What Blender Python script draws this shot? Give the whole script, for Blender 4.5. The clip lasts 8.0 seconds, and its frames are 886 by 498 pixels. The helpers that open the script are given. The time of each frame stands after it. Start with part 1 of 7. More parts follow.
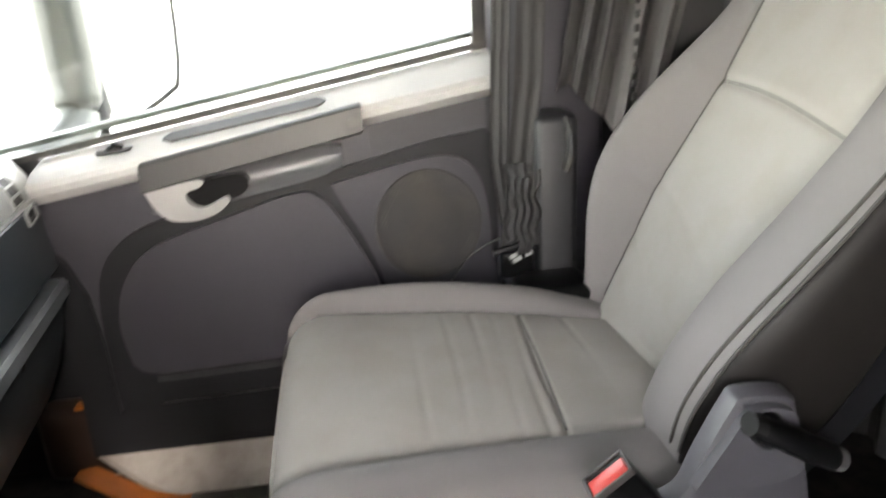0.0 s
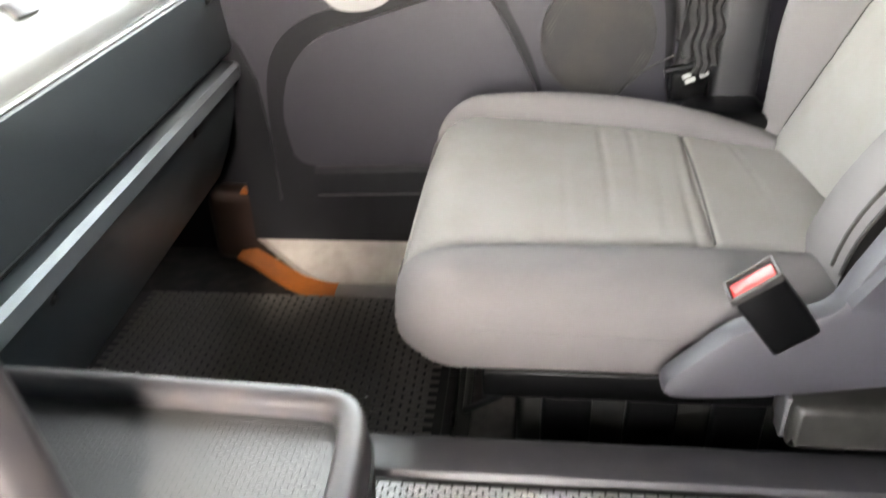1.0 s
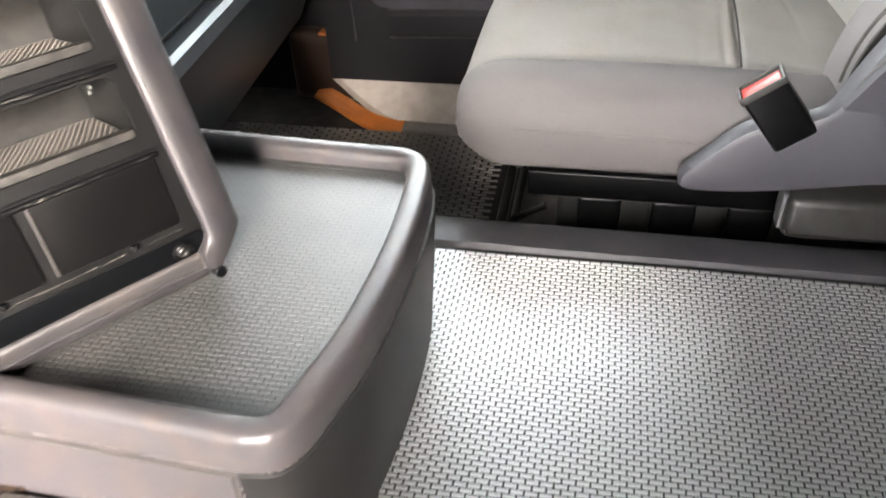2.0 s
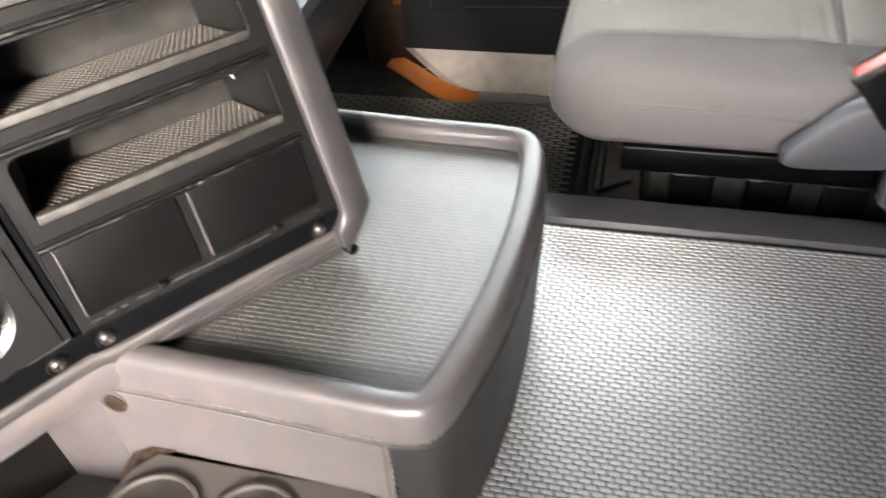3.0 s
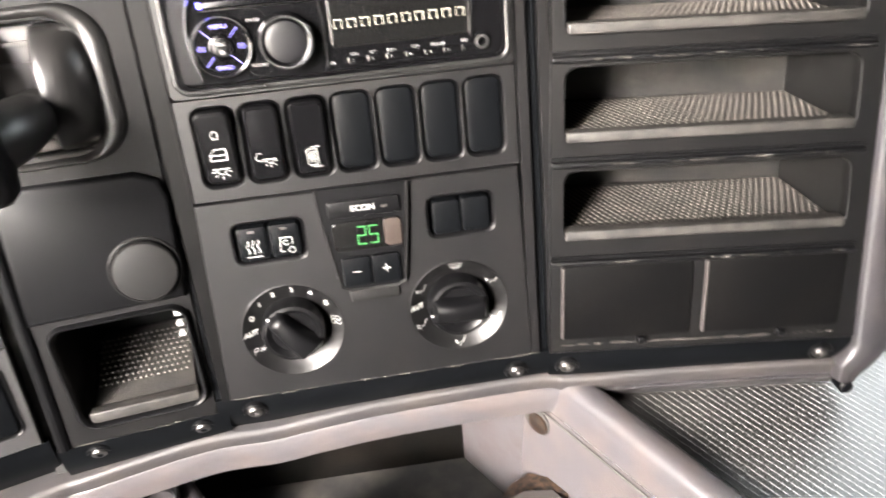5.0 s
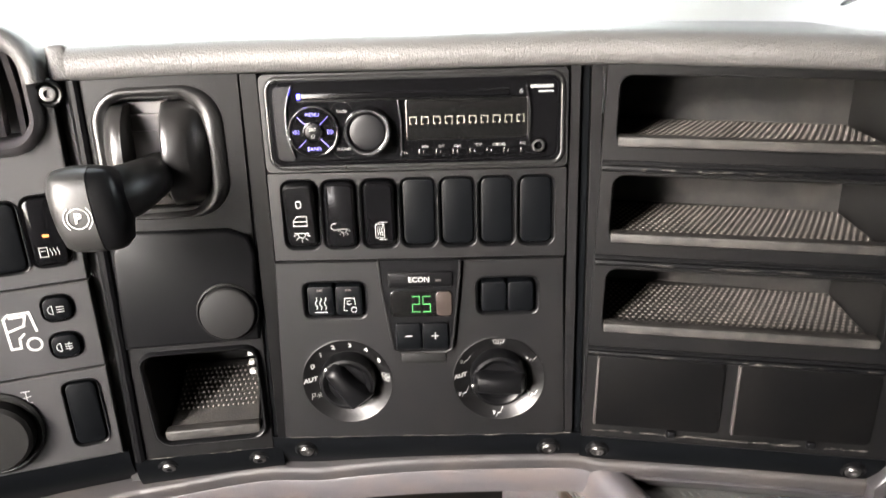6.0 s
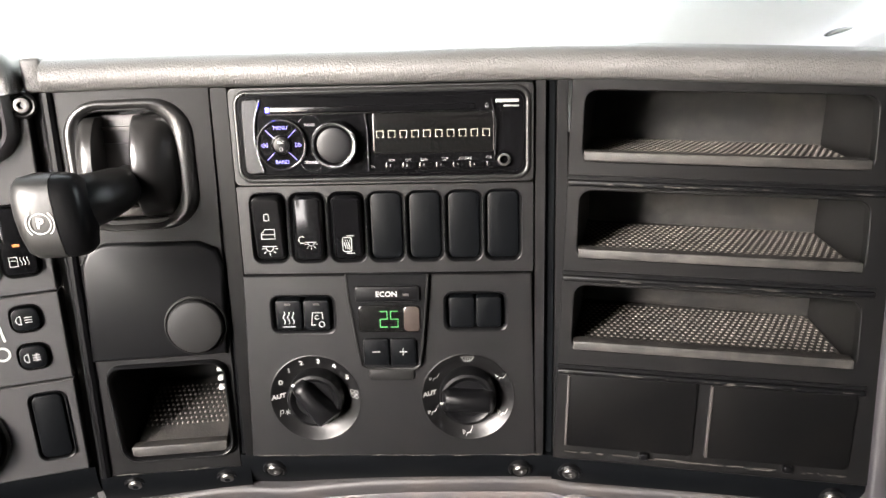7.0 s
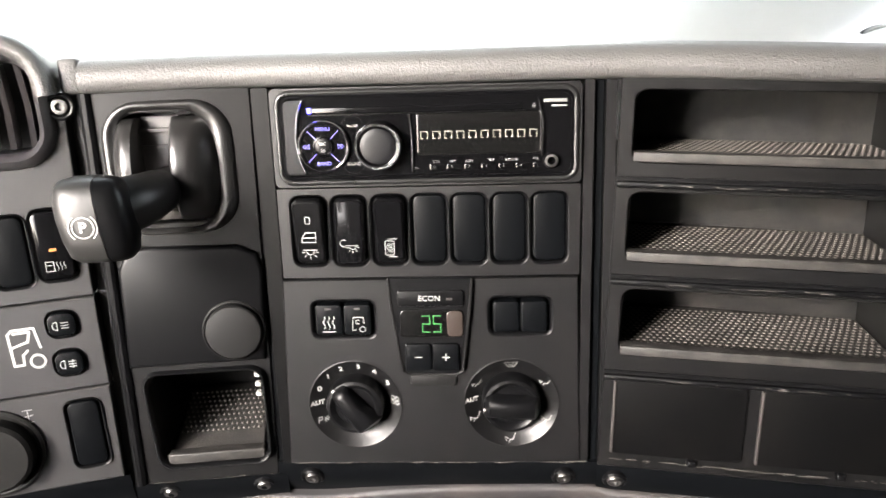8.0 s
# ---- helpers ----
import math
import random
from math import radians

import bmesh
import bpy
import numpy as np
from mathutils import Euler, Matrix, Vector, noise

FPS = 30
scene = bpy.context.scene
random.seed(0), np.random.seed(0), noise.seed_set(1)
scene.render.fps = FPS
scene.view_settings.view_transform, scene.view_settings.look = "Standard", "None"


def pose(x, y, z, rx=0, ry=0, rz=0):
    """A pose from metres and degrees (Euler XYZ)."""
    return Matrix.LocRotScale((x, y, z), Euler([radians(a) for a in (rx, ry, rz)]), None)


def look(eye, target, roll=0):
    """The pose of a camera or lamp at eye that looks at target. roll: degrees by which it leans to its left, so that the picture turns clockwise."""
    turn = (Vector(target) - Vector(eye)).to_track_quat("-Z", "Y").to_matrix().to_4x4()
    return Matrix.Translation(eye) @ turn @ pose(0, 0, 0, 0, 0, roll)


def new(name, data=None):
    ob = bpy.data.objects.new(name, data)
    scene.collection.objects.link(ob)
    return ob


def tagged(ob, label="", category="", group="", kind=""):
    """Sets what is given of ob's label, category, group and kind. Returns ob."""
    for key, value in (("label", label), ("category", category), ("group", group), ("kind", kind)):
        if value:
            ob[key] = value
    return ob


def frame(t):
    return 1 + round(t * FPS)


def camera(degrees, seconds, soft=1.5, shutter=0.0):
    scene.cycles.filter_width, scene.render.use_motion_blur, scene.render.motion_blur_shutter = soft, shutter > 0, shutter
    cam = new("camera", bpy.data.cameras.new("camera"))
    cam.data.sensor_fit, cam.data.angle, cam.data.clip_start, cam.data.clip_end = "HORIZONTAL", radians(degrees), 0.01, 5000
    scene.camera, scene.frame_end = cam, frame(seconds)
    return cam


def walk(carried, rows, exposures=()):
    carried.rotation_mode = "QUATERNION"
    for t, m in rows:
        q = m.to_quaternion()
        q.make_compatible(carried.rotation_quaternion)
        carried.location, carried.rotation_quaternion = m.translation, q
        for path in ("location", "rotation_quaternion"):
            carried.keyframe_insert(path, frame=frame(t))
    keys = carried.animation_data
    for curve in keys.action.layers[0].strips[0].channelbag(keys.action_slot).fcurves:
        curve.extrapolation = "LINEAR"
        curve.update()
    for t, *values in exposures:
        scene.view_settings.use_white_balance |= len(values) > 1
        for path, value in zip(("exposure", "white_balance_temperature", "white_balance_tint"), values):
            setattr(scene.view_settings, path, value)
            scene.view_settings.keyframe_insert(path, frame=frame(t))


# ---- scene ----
cam = camera(60.1, 8.0, shutter=0.5)
PATH = [
    (0, (-0.0533, -0.3880, 0.9345), (1.8096, -0.6139, 0.2426), -3.01),
    (0.2, (-0.0534, -0.3994, 0.9042), (1.8025, -0.5272, 0.1699), -2.95),
    (0.5, (-0.0560, -0.3954, 0.8633), (1.7696, -0.4073, 0.0465), -2.61),
    (0.7, (-0.0470, -0.4177, 0.8334), (1.7495, -0.3093, -0.0386), -2.48),
    (1, (-0.0651, -0.4027, 0.8335), (1.6608, -0.1986, -0.1563), -2.17),
    (1.5, (-0.1528, -0.4392, 0.8238), (1.4784, -0.1240, -0.3096), -2.41),
    (1.7, (-0.2000, -0.4381, 0.8226), (1.3962, -0.1109, -0.3631), -2.47),
    (2.8, (-0.299, -0.401, 0.867), (1.169, 0.007, -0.429), -4.7),
    (3, (-0.274, -0.368, 0.857), (1.184, 0.07, -0.439), -4.8),
    (3.5, (-0.237, -0.301, 0.849), (1.179, 0.28, -0.439), -4.5),
    (4, (-0.257, -0.27, 0.831), (1.057, 0.573, -0.419), -3.7),
    (4.5, (-0.288, -0.266, 0.832), (0.883, 0.793, -0.396), -2.8),
    (5, (-0.28, -0.259, 0.854), (0.749, 0.981, -0.332), -1.9),
    (5.2, (-0.288, -0.261, 0.858), (0.689, 1.04, -0.306), -1.5),
    (6.3, (-0.271, -0.329, 0.895), (0.587, 1.182, -0.096), -0.5),
    (6.5, (-0.271, -0.334, 0.884), (0.593, 1.195, -0.074), -0.5),
    (7, (-0.251, -0.337, 0.87), (0.614, 1.206, -0.065), -0.6),
    (7.5, (-0.257, -0.333, 0.866), (0.606, 1.211, -0.067), -0.7),
    (8, (-0.269, -0.314, 0.867), (0.586, 1.234, -0.068), -0.9),
]
EXPOSURES = [(0.0, 5.02, 7150, 14), (0.5, 5.2, 7150, 14), (1.0, 5.78, 7150, 14), (1.6, 5.70, 7150, 14), (2.8, 5.5, 7150, 14), (4.0, 5.3, 7150, 14), (4.5, 5.42, 7000, 14), (5.0, 5.58, 6900, 13), (6.3, 4.75, 6850, 13), (8.0, 4.75, 6850, 13)]
walk(cam, [(t, look(eye, target, roll)) for t, eye, target, roll in PATH], EXPOSURES)

# ---- light ----
world = bpy.data.worlds.new("sky")
world.use_nodes = True
scene.world = world
wn = world.node_tree
sky = wn.nodes.new("ShaderNodeTexSky")
sky.sky_type, sky.sun_disc = "NISHITA", False
sky.sun_elevation, sky.sun_rotation = radians(27), radians(-107)
sky.air_density, sky.dust_density = 1.0, 1.0
grey_out = wn.nodes.new("ShaderNodeHueSaturation")
grey_out.inputs["Saturation"].default_value = 0.3
wn.links.new(sky.outputs[0], grey_out.inputs["Color"])
wn.links.new(grey_out.outputs[0], wn.nodes["Background"].inputs[0])
wn.nodes["Background"].inputs[1].default_value = 0.15
sun = new("sun", bpy.data.lights.new("sun", "SUN"))
sun.data.energy, sun.data.angle, sun.data.color = 0.5, radians(12), (1.0, 0.96, 0.92)
sun.matrix_world = look((-4, -1.25, 2.4), (0, 0, 0.3))


# ---- materials ----
COLOUR_SCALE = 0.56   # darkens every non-metal colour against the raised exposure, so windows outshine the cab


def mat(name, col, rough=0.5, metal=0.0, grain=900.0, bump=0.2, var=0.15, dust=None, amount=0.0, blotch=7.0, spec=0.5, depth=0.0006, ior=1.5, laid=False):
    if metal < 0.9:
        col = [COLOUR_SCALE * c for c in col]
        dust = dust and [COLOUR_SCALE * c for c in dust]
    m = bpy.data.materials.new(name)
    m.use_nodes = True
    nt = m.node_tree
    b = nt.nodes["Principled BSDF"]
    b.inputs["Metallic"].default_value = metal
    b.inputs["Specular IOR Level"].default_value = spec
    b.inputs["IOR"].default_value = ior
    tc = nt.nodes.new("ShaderNodeNewGeometry" if laid else "ShaderNodeTexCoord")   # laid: grain runs on over neighbouring pieces
    place = tc.outputs["Position" if laid else "Object"]

    def noise_tex(scale, detail):
        n = nt.nodes.new("ShaderNodeTexNoise")
        n.inputs["Scale"].default_value, n.inputs["Detail"].default_value = scale, detail
        nt.links.new(place, n.inputs["Vector"])
        return n
    big, fine = noise_tex(blotch, 6), noise_tex(grain, 3)
    ramp = nt.nodes.new("ShaderNodeMix")
    ramp.data_type = "RGBA"
    ramp.inputs[6].default_value = (*[c * (1 - var) for c in col], 1)
    ramp.inputs[7].default_value = (*[min(1, c * (1 + var)) for c in col], 1)
    nt.links.new(big.outputs["Fac"], ramp.inputs[0])
    out = ramp.outputs[2]
    if dust:
        spots, mix, steps = noise_tex(blotch * 4, 8), nt.nodes.new("ShaderNodeMix"), nt.nodes.new("ShaderNodeMapRange")
        mix.data_type = "RGBA"
        steps.inputs[1].default_value, steps.inputs[2].default_value, steps.inputs[4].default_value = 0.42, 0.68, amount
        nt.links.new(spots.outputs["Fac"], steps.inputs[0])
        nt.links.new(steps.outputs[0], mix.inputs[0])
        nt.links.new(out, mix.inputs[6])
        mix.inputs[7].default_value = (*dust, 1)
        out = mix.outputs[2]
    nt.links.new(out, b.inputs["Base Color"])
    rr_ = nt.nodes.new("ShaderNodeMapRange")
    rr_.inputs[3].default_value, rr_.inputs[4].default_value = max(0.02, rough - 0.08), min(1, rough + 0.08)
    nt.links.new(big.outputs["Fac"], rr_.inputs[0])
    nt.links.new(rr_.outputs[0], b.inputs["Roughness"])
    bp = nt.nodes.new("ShaderNodeBump")
    bp.inputs["Strength"].default_value, bp.inputs["Distance"].default_value = bump, depth
    nt.links.new(fine.outputs["Fac"], bp.inputs["Height"])
    nt.links.new(bp.outputs[0], b.inputs["Normal"])
    return m


def glow_mat(name, col, strength):
    m = mat(name, col, 0.4)
    b = m.node_tree.nodes["Principled BSDF"]
    b.inputs["Emission Color"].default_value, b.inputs["Emission Strength"].default_value = (*col, 1), strength
    return m


def glass_mat(name, tint):
    m = bpy.data.materials.new(name)
    m.use_nodes = True
    nt = m.node_tree
    t, g, f, mx = [nt.nodes.new(k) for k in ("ShaderNodeBsdfTransparent", "ShaderNodeBsdfGlossy", "ShaderNodeFresnel", "ShaderNodeMixShader")]
    t.inputs[0].default_value = (*tint, 1)
    g.inputs["Roughness"].default_value = 0.02
    nt.links.new(f.outputs[0], mx.inputs[0]), nt.links.new(t.outputs[0], mx.inputs[1]), nt.links.new(g.outputs[0], mx.inputs[2])
    nt.links.new(mx.outputs[0], nt.nodes["Material Output"].inputs[0])
    return m


DUST = (0.42, 0.36, 0.30)
BLACK = mat("black_plastic", (0.0040, 0.0041, 0.0046), 0.42, spec=0.31, grain=1300, bump=0.12, dust=DUST, amount=0.006, blotch=9)
BLACK_SOFT = mat("satin_black_plastic", (0.0038, 0.0039, 0.0044), 0.34, spec=0.15, grain=1500, bump=0.08)
DISH = mat("matt_black_dish", (0.0055, 0.0055, 0.0058), 0.36, spec=0.30, grain=1500, bump=0.08)
BIN_WALL = mat("dusty_black_bin_plastic", (0.039, 0.038, 0.037), 0.45, grain=1300, bump=0.12, dust=DUST, amount=0.10, blotch=10)
KNOB = mat("worn_black_knob", (0.014, 0.014, 0.0135), 0.42, spec=0.18, grain=600, bump=0.12)
END_WALL = mat("black_end_wall_plastic", (0.019, 0.0187, 0.0185), 0.45, spec=0.45, grain=1200, bump=0.12, dust=DUST, amount=0.02)
SILL_DUST = mat("dusty_shelf_sill", (0.025, 0.024, 0.023), 0.5, spec=0.3, grain=900, bump=0.25, dust=(0.15, 0.138, 0.125), amount=0.25, blotch=22)
# black panel plastic coloured grey for the side window's light on it
WHEELSIDE = mat("window_lit_black_plastic", (0.040, 0.040, 0.041), 0.33, spec=0.5, grain=1300, bump=0.14, dust=DUST, amount=0.015, blotch=9)
SATIN = mat("worn_satin_black_plastic", (0.012, 0.012, 0.0122), 0.32, spec=0.6, grain=900, bump=0.10, dust=DUST, amount=0.01)
HANDLE = mat("polished_black_handle", (0.018, 0.018, 0.0175), 0.42, spec=0.36, grain=260, bump=0.12, depth=0.0008)
CAP = mat("dark_grey_cap_plastic", (0.009, 0.009, 0.009), 0.45, spec=0.2, grain=1000, bump=0.15)
RACK = mat("rack_black_plastic", (0.0040, 0.0041, 0.0044), 0.42, spec=0.21, grain=1300, bump=0.14, dust=DUST, amount=0.006, blotch=9)
FLAP = mat("flap_black_plastic", (0.0036, 0.0036, 0.0038), 0.36, spec=0.09, grain=1400, bump=0.1, dust=DUST, amount=0.004)
BLANK = mat("blank_switch_plastic", (0.0026, 0.0031, 0.0038), 0.38, spec=0.08, grain=1500, bump=0.1)
DOME = mat("knob_dome_plastic", (0.006, 0.0062, 0.0075), 0.42, spec=0.2, grain=600, bump=0.0)
GLOSS = mat("gloss_black_plastic", (0.0035, 0.0035, 0.004), 0.13, spec=0.26, grain=200, bump=0.0, var=0.05)
SMOKED = mat("smoked_metal_plastic", (0.022, 0.022, 0.0225), 0.28, 0.3, grain=400, bump=0.03)
CHROME = mat("chrome", (0.40, 0.40, 0.41), 0.2, 1.0, grain=300, bump=0.02, var=0.05)
RAIL = mat("grey_rail_plastic", (0.080, 0.078, 0.087), 0.38, grain=900, bump=0.15, dust=(0.2, 0.18, 0.16), amount=0.15)
DARK_CHROME = mat("dark_chrome", (0.05, 0.05, 0.052), 0.22, 1.0, grain=300, bump=0.02, var=0.05)
POST = mat("mid_grey_post_plastic", (0.036, 0.0345, 0.0385), 0.36, grain=1000, bump=0.2, dust=(0.2, 0.17, 0.14), amount=0.1)
STEEL = mat("worn_steel", (0.14, 0.137, 0.134), 0.40, 1.0, grain=500, bump=0.1)
GREY = mat("light_grey_plastic", (0.090, 0.085, 0.091), 0.32, grain=1400, bump=0.2, dust=(0.30, 0.2, 0.13), amount=0.12, blotch=10)
LIP = mat("dark_grey_trim", (0.036, 0.034, 0.036), 0.55, grain=700, bump=0.35, dust=(0.2, 0.15, 0.11), amount=0.1)
PAD = mat("leather_grained_pad", (0.105, 0.103, 0.100), 0.48, grain=720, bump=0.7, var=0.05, depth=0.0009)
SLATE = mat("slate_dash_plastic", (0.046, 0.064, 0.073), 0.42, grain=1200, bump=0.12, var=0.1, spec=0.6)
STRIP = mat("silver_blue_strip", (0.33, 0.37, 0.40), 0.38, 0.2, grain=1200, bump=0.05)
DASHTOP = mat("dash_top_plastic", (0.50, 0.51, 0.49), 0.38, grain=700, bump=0.2)
DOOR = mat("mauve_grey_door_plastic", (0.0465, 0.0425, 0.0545), 0.47, grain=900, bump=0.35, var=0.14, blotch=4)
DOOR_DARK = mat("dark_door_plastic", (0.013, 0.013, 0.016), 0.5, spec=0.3, grain=1000, bump=0.2)
DOOR_MID = mat("blue_grey_door_plastic", (0.036, 0.035, 0.042), 0.48, grain=900, bump=0.3, var=0.12, blotch=4)
# ledge base raised to near white in place of the daylight falling on it
DOOR_TOP_LIT = mat("daylit_door_ledge", (0.70, 0.69, 0.67), 0.32, grain=900, bump=0.15)
GRIP = mat("door_grip_plastic", (0.056, 0.050, 0.047), 0.42, grain=900, bump=0.2)
SLOT = mat("dark_slot_plastic", (0.020, 0.0185, 0.020), 0.5, grain=900, bump=0.2)
TROUGH = mat("satin_grey_trough", (0.135, 0.133, 0.138), 0.33, grain=900, bump=0.1)
LEVER = mat("silver_painted_lever", (0.62, 0.60, 0.57), 0.32, 0.3, grain=900, bump=0.03)
MESH = mat("speaker_cloth", (0.038, 0.035, 0.034), 0.7, grain=1500, bump=0.5, dust=(0.085, 0.068, 0.052), amount=0.5, blotch=3)
FABRIC = mat("grey_seat_fabric", (0.445, 0.420, 0.395), 0.85, grain=1600, bump=0.5, var=0.07, dust=(0.36, 0.32, 0.27), amount=0.3, blotch=4, spec=0.2)
FABRIC2 = mat("grey_bolster_fabric", (0.258, 0.240, 0.235), 0.8, grain=1800, bump=0.45, var=0.08, blotch=5, spec=0.2)
VINYL = mat("dark_brown_vinyl", (0.018, 0.0155, 0.014), 0.5, spec=0.25, grain=800, bump=0.3)
ADJUST = mat("worn_adjuster_plastic", (0.036, 0.035, 0.031), 0.30, grain=300, bump=0.3, dust=(0.10, 0.095, 0.085), amount=0.3, blotch=12)
ALU = mat("dull_aluminium", (0.30, 0.285, 0.27), 0.42, 1.0, grain=300, bump=0.1)
BOXGREY = mat("blue_grey_box_plastic", (0.025, 0.025, 0.028), 0.5, grain=900, bump=0.2)
BAR = mat("brown_grey_bar_plastic", (0.027, 0.0245, 0.0235), 0.45, grain=700, bump=0.25)
ZIP = mat("dark_zip_teeth", (0.02, 0.019, 0.018), 0.5)
# seam thread coloured darker to paint the shadow lying in the seams
SEAM = mat("seam_thread_and_shadow", (0.065, 0.060, 0.055), 0.8)
COVER = mat("lilac_grey_seat_plastic", (0.092, 0.089, 0.103), 0.42, grain=1200, bump=0.15)
RUBBER = mat("black_rubber", (0.02, 0.02, 0.02), 0.6, grain=500, bump=0.3, dust=DUST, amount=0.15)
MAT_TUNNEL = mat("glossy_grey_mat_rubber", (0.060, 0.061, 0.060), 0.36, spec=1.0, ior=2.9, grain=700, bump=0.08, dust=(0.10, 0.095, 0.085), amount=0.10, blotch=5, laid=True)
MAT_GROOVE = mat("dark_mat_groove", (0.026, 0.026, 0.0245), 0.5, spec=0.35, grain=700, bump=0.1, dust=(0.08, 0.072, 0.06), amount=0.3)
MAT_TRAY = mat("ribbed_tray_rubber", (0.024, 0.025, 0.024), 0.46, spec=0.95, ior=1.64, grain=900, bump=0.1, dust=(0.12, 0.11, 0.095), amount=0.25, blotch=6, laid=True)
TRAY_GROOVE = mat("tray_mat_groove", (0.020, 0.020, 0.0195), 0.46, spec=0.95, ior=1.64, grain=700, bump=0.1, dust=(0.08, 0.072, 0.06), amount=0.3)
MAT_FLOOR = mat("coarse_foot_rubber", (0.20, 0.180, 0.150), 0.40, spec=1.0, ior=1.6, grain=700, bump=0.15, dust=(0.2, 0.165, 0.12), amount=0.4, blotch=8, laid=True)
BIN_GROUND = mat("dark_bin_liner", (0.029, 0.028, 0.0265), 0.6, spec=0.3, grain=600, bump=0.3, dust=(0.12, 0.105, 0.09), amount=0.25, blotch=14)
MAT_BIN = mat("studded_bin_liner", (0.125, 0.113, 0.102), 0.62, grain=600, bump=0.3, dust=(0.27, 0.24, 0.21), amount=0.45, blotch=14)
CARD = mat("beige_sill_plate", (0.75, 0.69, 0.62), 0.5, grain=600, bump=0.1, dust=(0.3, 0.22, 0.16), amount=0.3)
ORANGE = mat("orange_paint", (0.80, 0.24, 0.045), 0.35, grain=300, bump=0.05, dust=(0.25, 0.1, 0.03), amount=0.3)
BROWN = mat("brown_tinted_plastic", (0.052, 0.028, 0.0205), 0.45, spec=0.3, grain=500, bump=0.1)
RED = mat("red_button_plastic", (0.75, 0.045, 0.035), 0.3, grain=300, bump=0.02)
WEB = mat("belt_webbing", (0.032, 0.030, 0.0295), 0.7, grain=1600, bump=0.6)
CLOTH = mat("dark_curtain_cloth", (0.14, 0.133, 0.133), 0.85, grain=1500, bump=0.4)
CLOTH2 = mat("grey_curtain_lining", (0.24, 0.225, 0.22), 0.85, grain=1500, bump=0.4)
PRINT = mat("small_grey_print", (0.26, 0.26, 0.26), 0.5, grain=300, bump=0.0, var=0.03)
WHITE = mat("white_print", (0.6, 0.6, 0.58), 0.5, grain=300, bump=0.0, var=0.03)
GREEN = glow_mat("green_segments", (0.03, 0.20, 0.05), 0.055)
VIOLET = glow_mat("violet_backlight", (0.14, 0.13, 0.48), 0.062)
STEADY = glow_mat("blue_indicator", (0.05, 0.05, 0.9), 0.6)
AMBER = mat("amber_mark", (0.7, 0.22, 0.05), 0.4)
SEGMENT = glow_mat("pale_display_segments", (0.42, 0.40, 0.34), 0.030)
LCD = mat("lcd_glass", (0.006, 0.006, 0.006), 0.14, spec=0.25, grain=200, bump=0.0)
PEACH = mat("lcd_light_patch", (0.040, 0.031, 0.027), 0.25, grain=200, bump=0.0)
HEADLINE = mat("headlining_cloth", (0.22, 0.21, 0.20), 0.9, grain=900, bump=0.4)
WALLCLOTH = mat("cab_wall_trim", (0.045, 0.043, 0.042), 0.8, grain=900, bump=0.3)
CONCRETE = mat("pale_yard_concrete", (0.55, 0.54, 0.52), 0.8, grain=30, bump=0.3, var=0.1, blotch=0.4)
BODY = mat("outer_grey_paint", (0.085, 0.089, 0.080), 0.4, grain=200, bump=0.02)
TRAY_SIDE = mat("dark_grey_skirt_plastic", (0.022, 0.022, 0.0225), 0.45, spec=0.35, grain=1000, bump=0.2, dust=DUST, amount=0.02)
RUSTY = mat("rusty_steel", (0.10, 0.080, 0.068), 0.42, 0.8, grain=300, bump=0.3, dust=(0.16, 0.07, 0.03), amount=0.4, blotch=60)
STAINED = mat("stained_grey_plastic", (0.088, 0.083, 0.088), 0.36, grain=1000, bump=0.25, dust=(0.055, 0.032, 0.02), amount=0.42, blotch=22)
SCUFF = mat("pale_scuff_dust", (0.072, 0.067, 0.060), 0.8, spec=0.2, grain=600, bump=0.2)
UNDERSIDE = mat("dull_dark_steel_paint", (0.011, 0.0118, 0.0105), 0.5, spec=0.4, grain=700, bump=0.2, dust=(0.06, 0.056, 0.045), amount=0.2, blotch=12)
# near-black base paints the recesses' shade; the brown spots are dust
CAVITY = mat("shade_dark_dusty_plastic", (0.006, 0.0055, 0.005), 0.55, spec=0.2, grain=500, bump=0.3, dust=(0.06, 0.042, 0.030), amount=0.18, blotch=6)
DIRT = mat("packed_brown_dirt", (0.018, 0.014, 0.012), 0.7, spec=0.2, grain=400, bump=0.5, dust=(0.19, 0.105, 0.06), amount=0.5, blotch=45)
GLASS = glass_mat("window_glass", (0.93, 0.96, 0.94))


# ---- mesh tools ----
def part(name, bm, material, parent=None, label="", M=None, sharp=35, kind="", category=""):
    """Links a bmesh as one mesh object; under parent its vertices are in the parent's frame."""
    bmesh.ops.recalc_face_normals(bm, faces=bm.faces)
    me = bpy.data.meshes.new(name)
    bm.to_mesh(me)
    bm.free()
    me.polygons.foreach_set("use_smooth", [True] * len(me.polygons))
    me.set_sharp_from_angle(angle=radians(sharp))
    me.materials.append(material)
    ob = new(name, me)
    if parent:
        ob.parent = parent
    if M is not None:
        ob.matrix_basis = M
    return tagged(ob, label, category, "", kind)


def thing(name, label, category, M=None, group="", kind=""):
    ob = new(name)
    ob.empty_display_size = 0.05
    if M is not None:
        ob.matrix_basis = M
    return tagged(ob, label, category, group, kind)


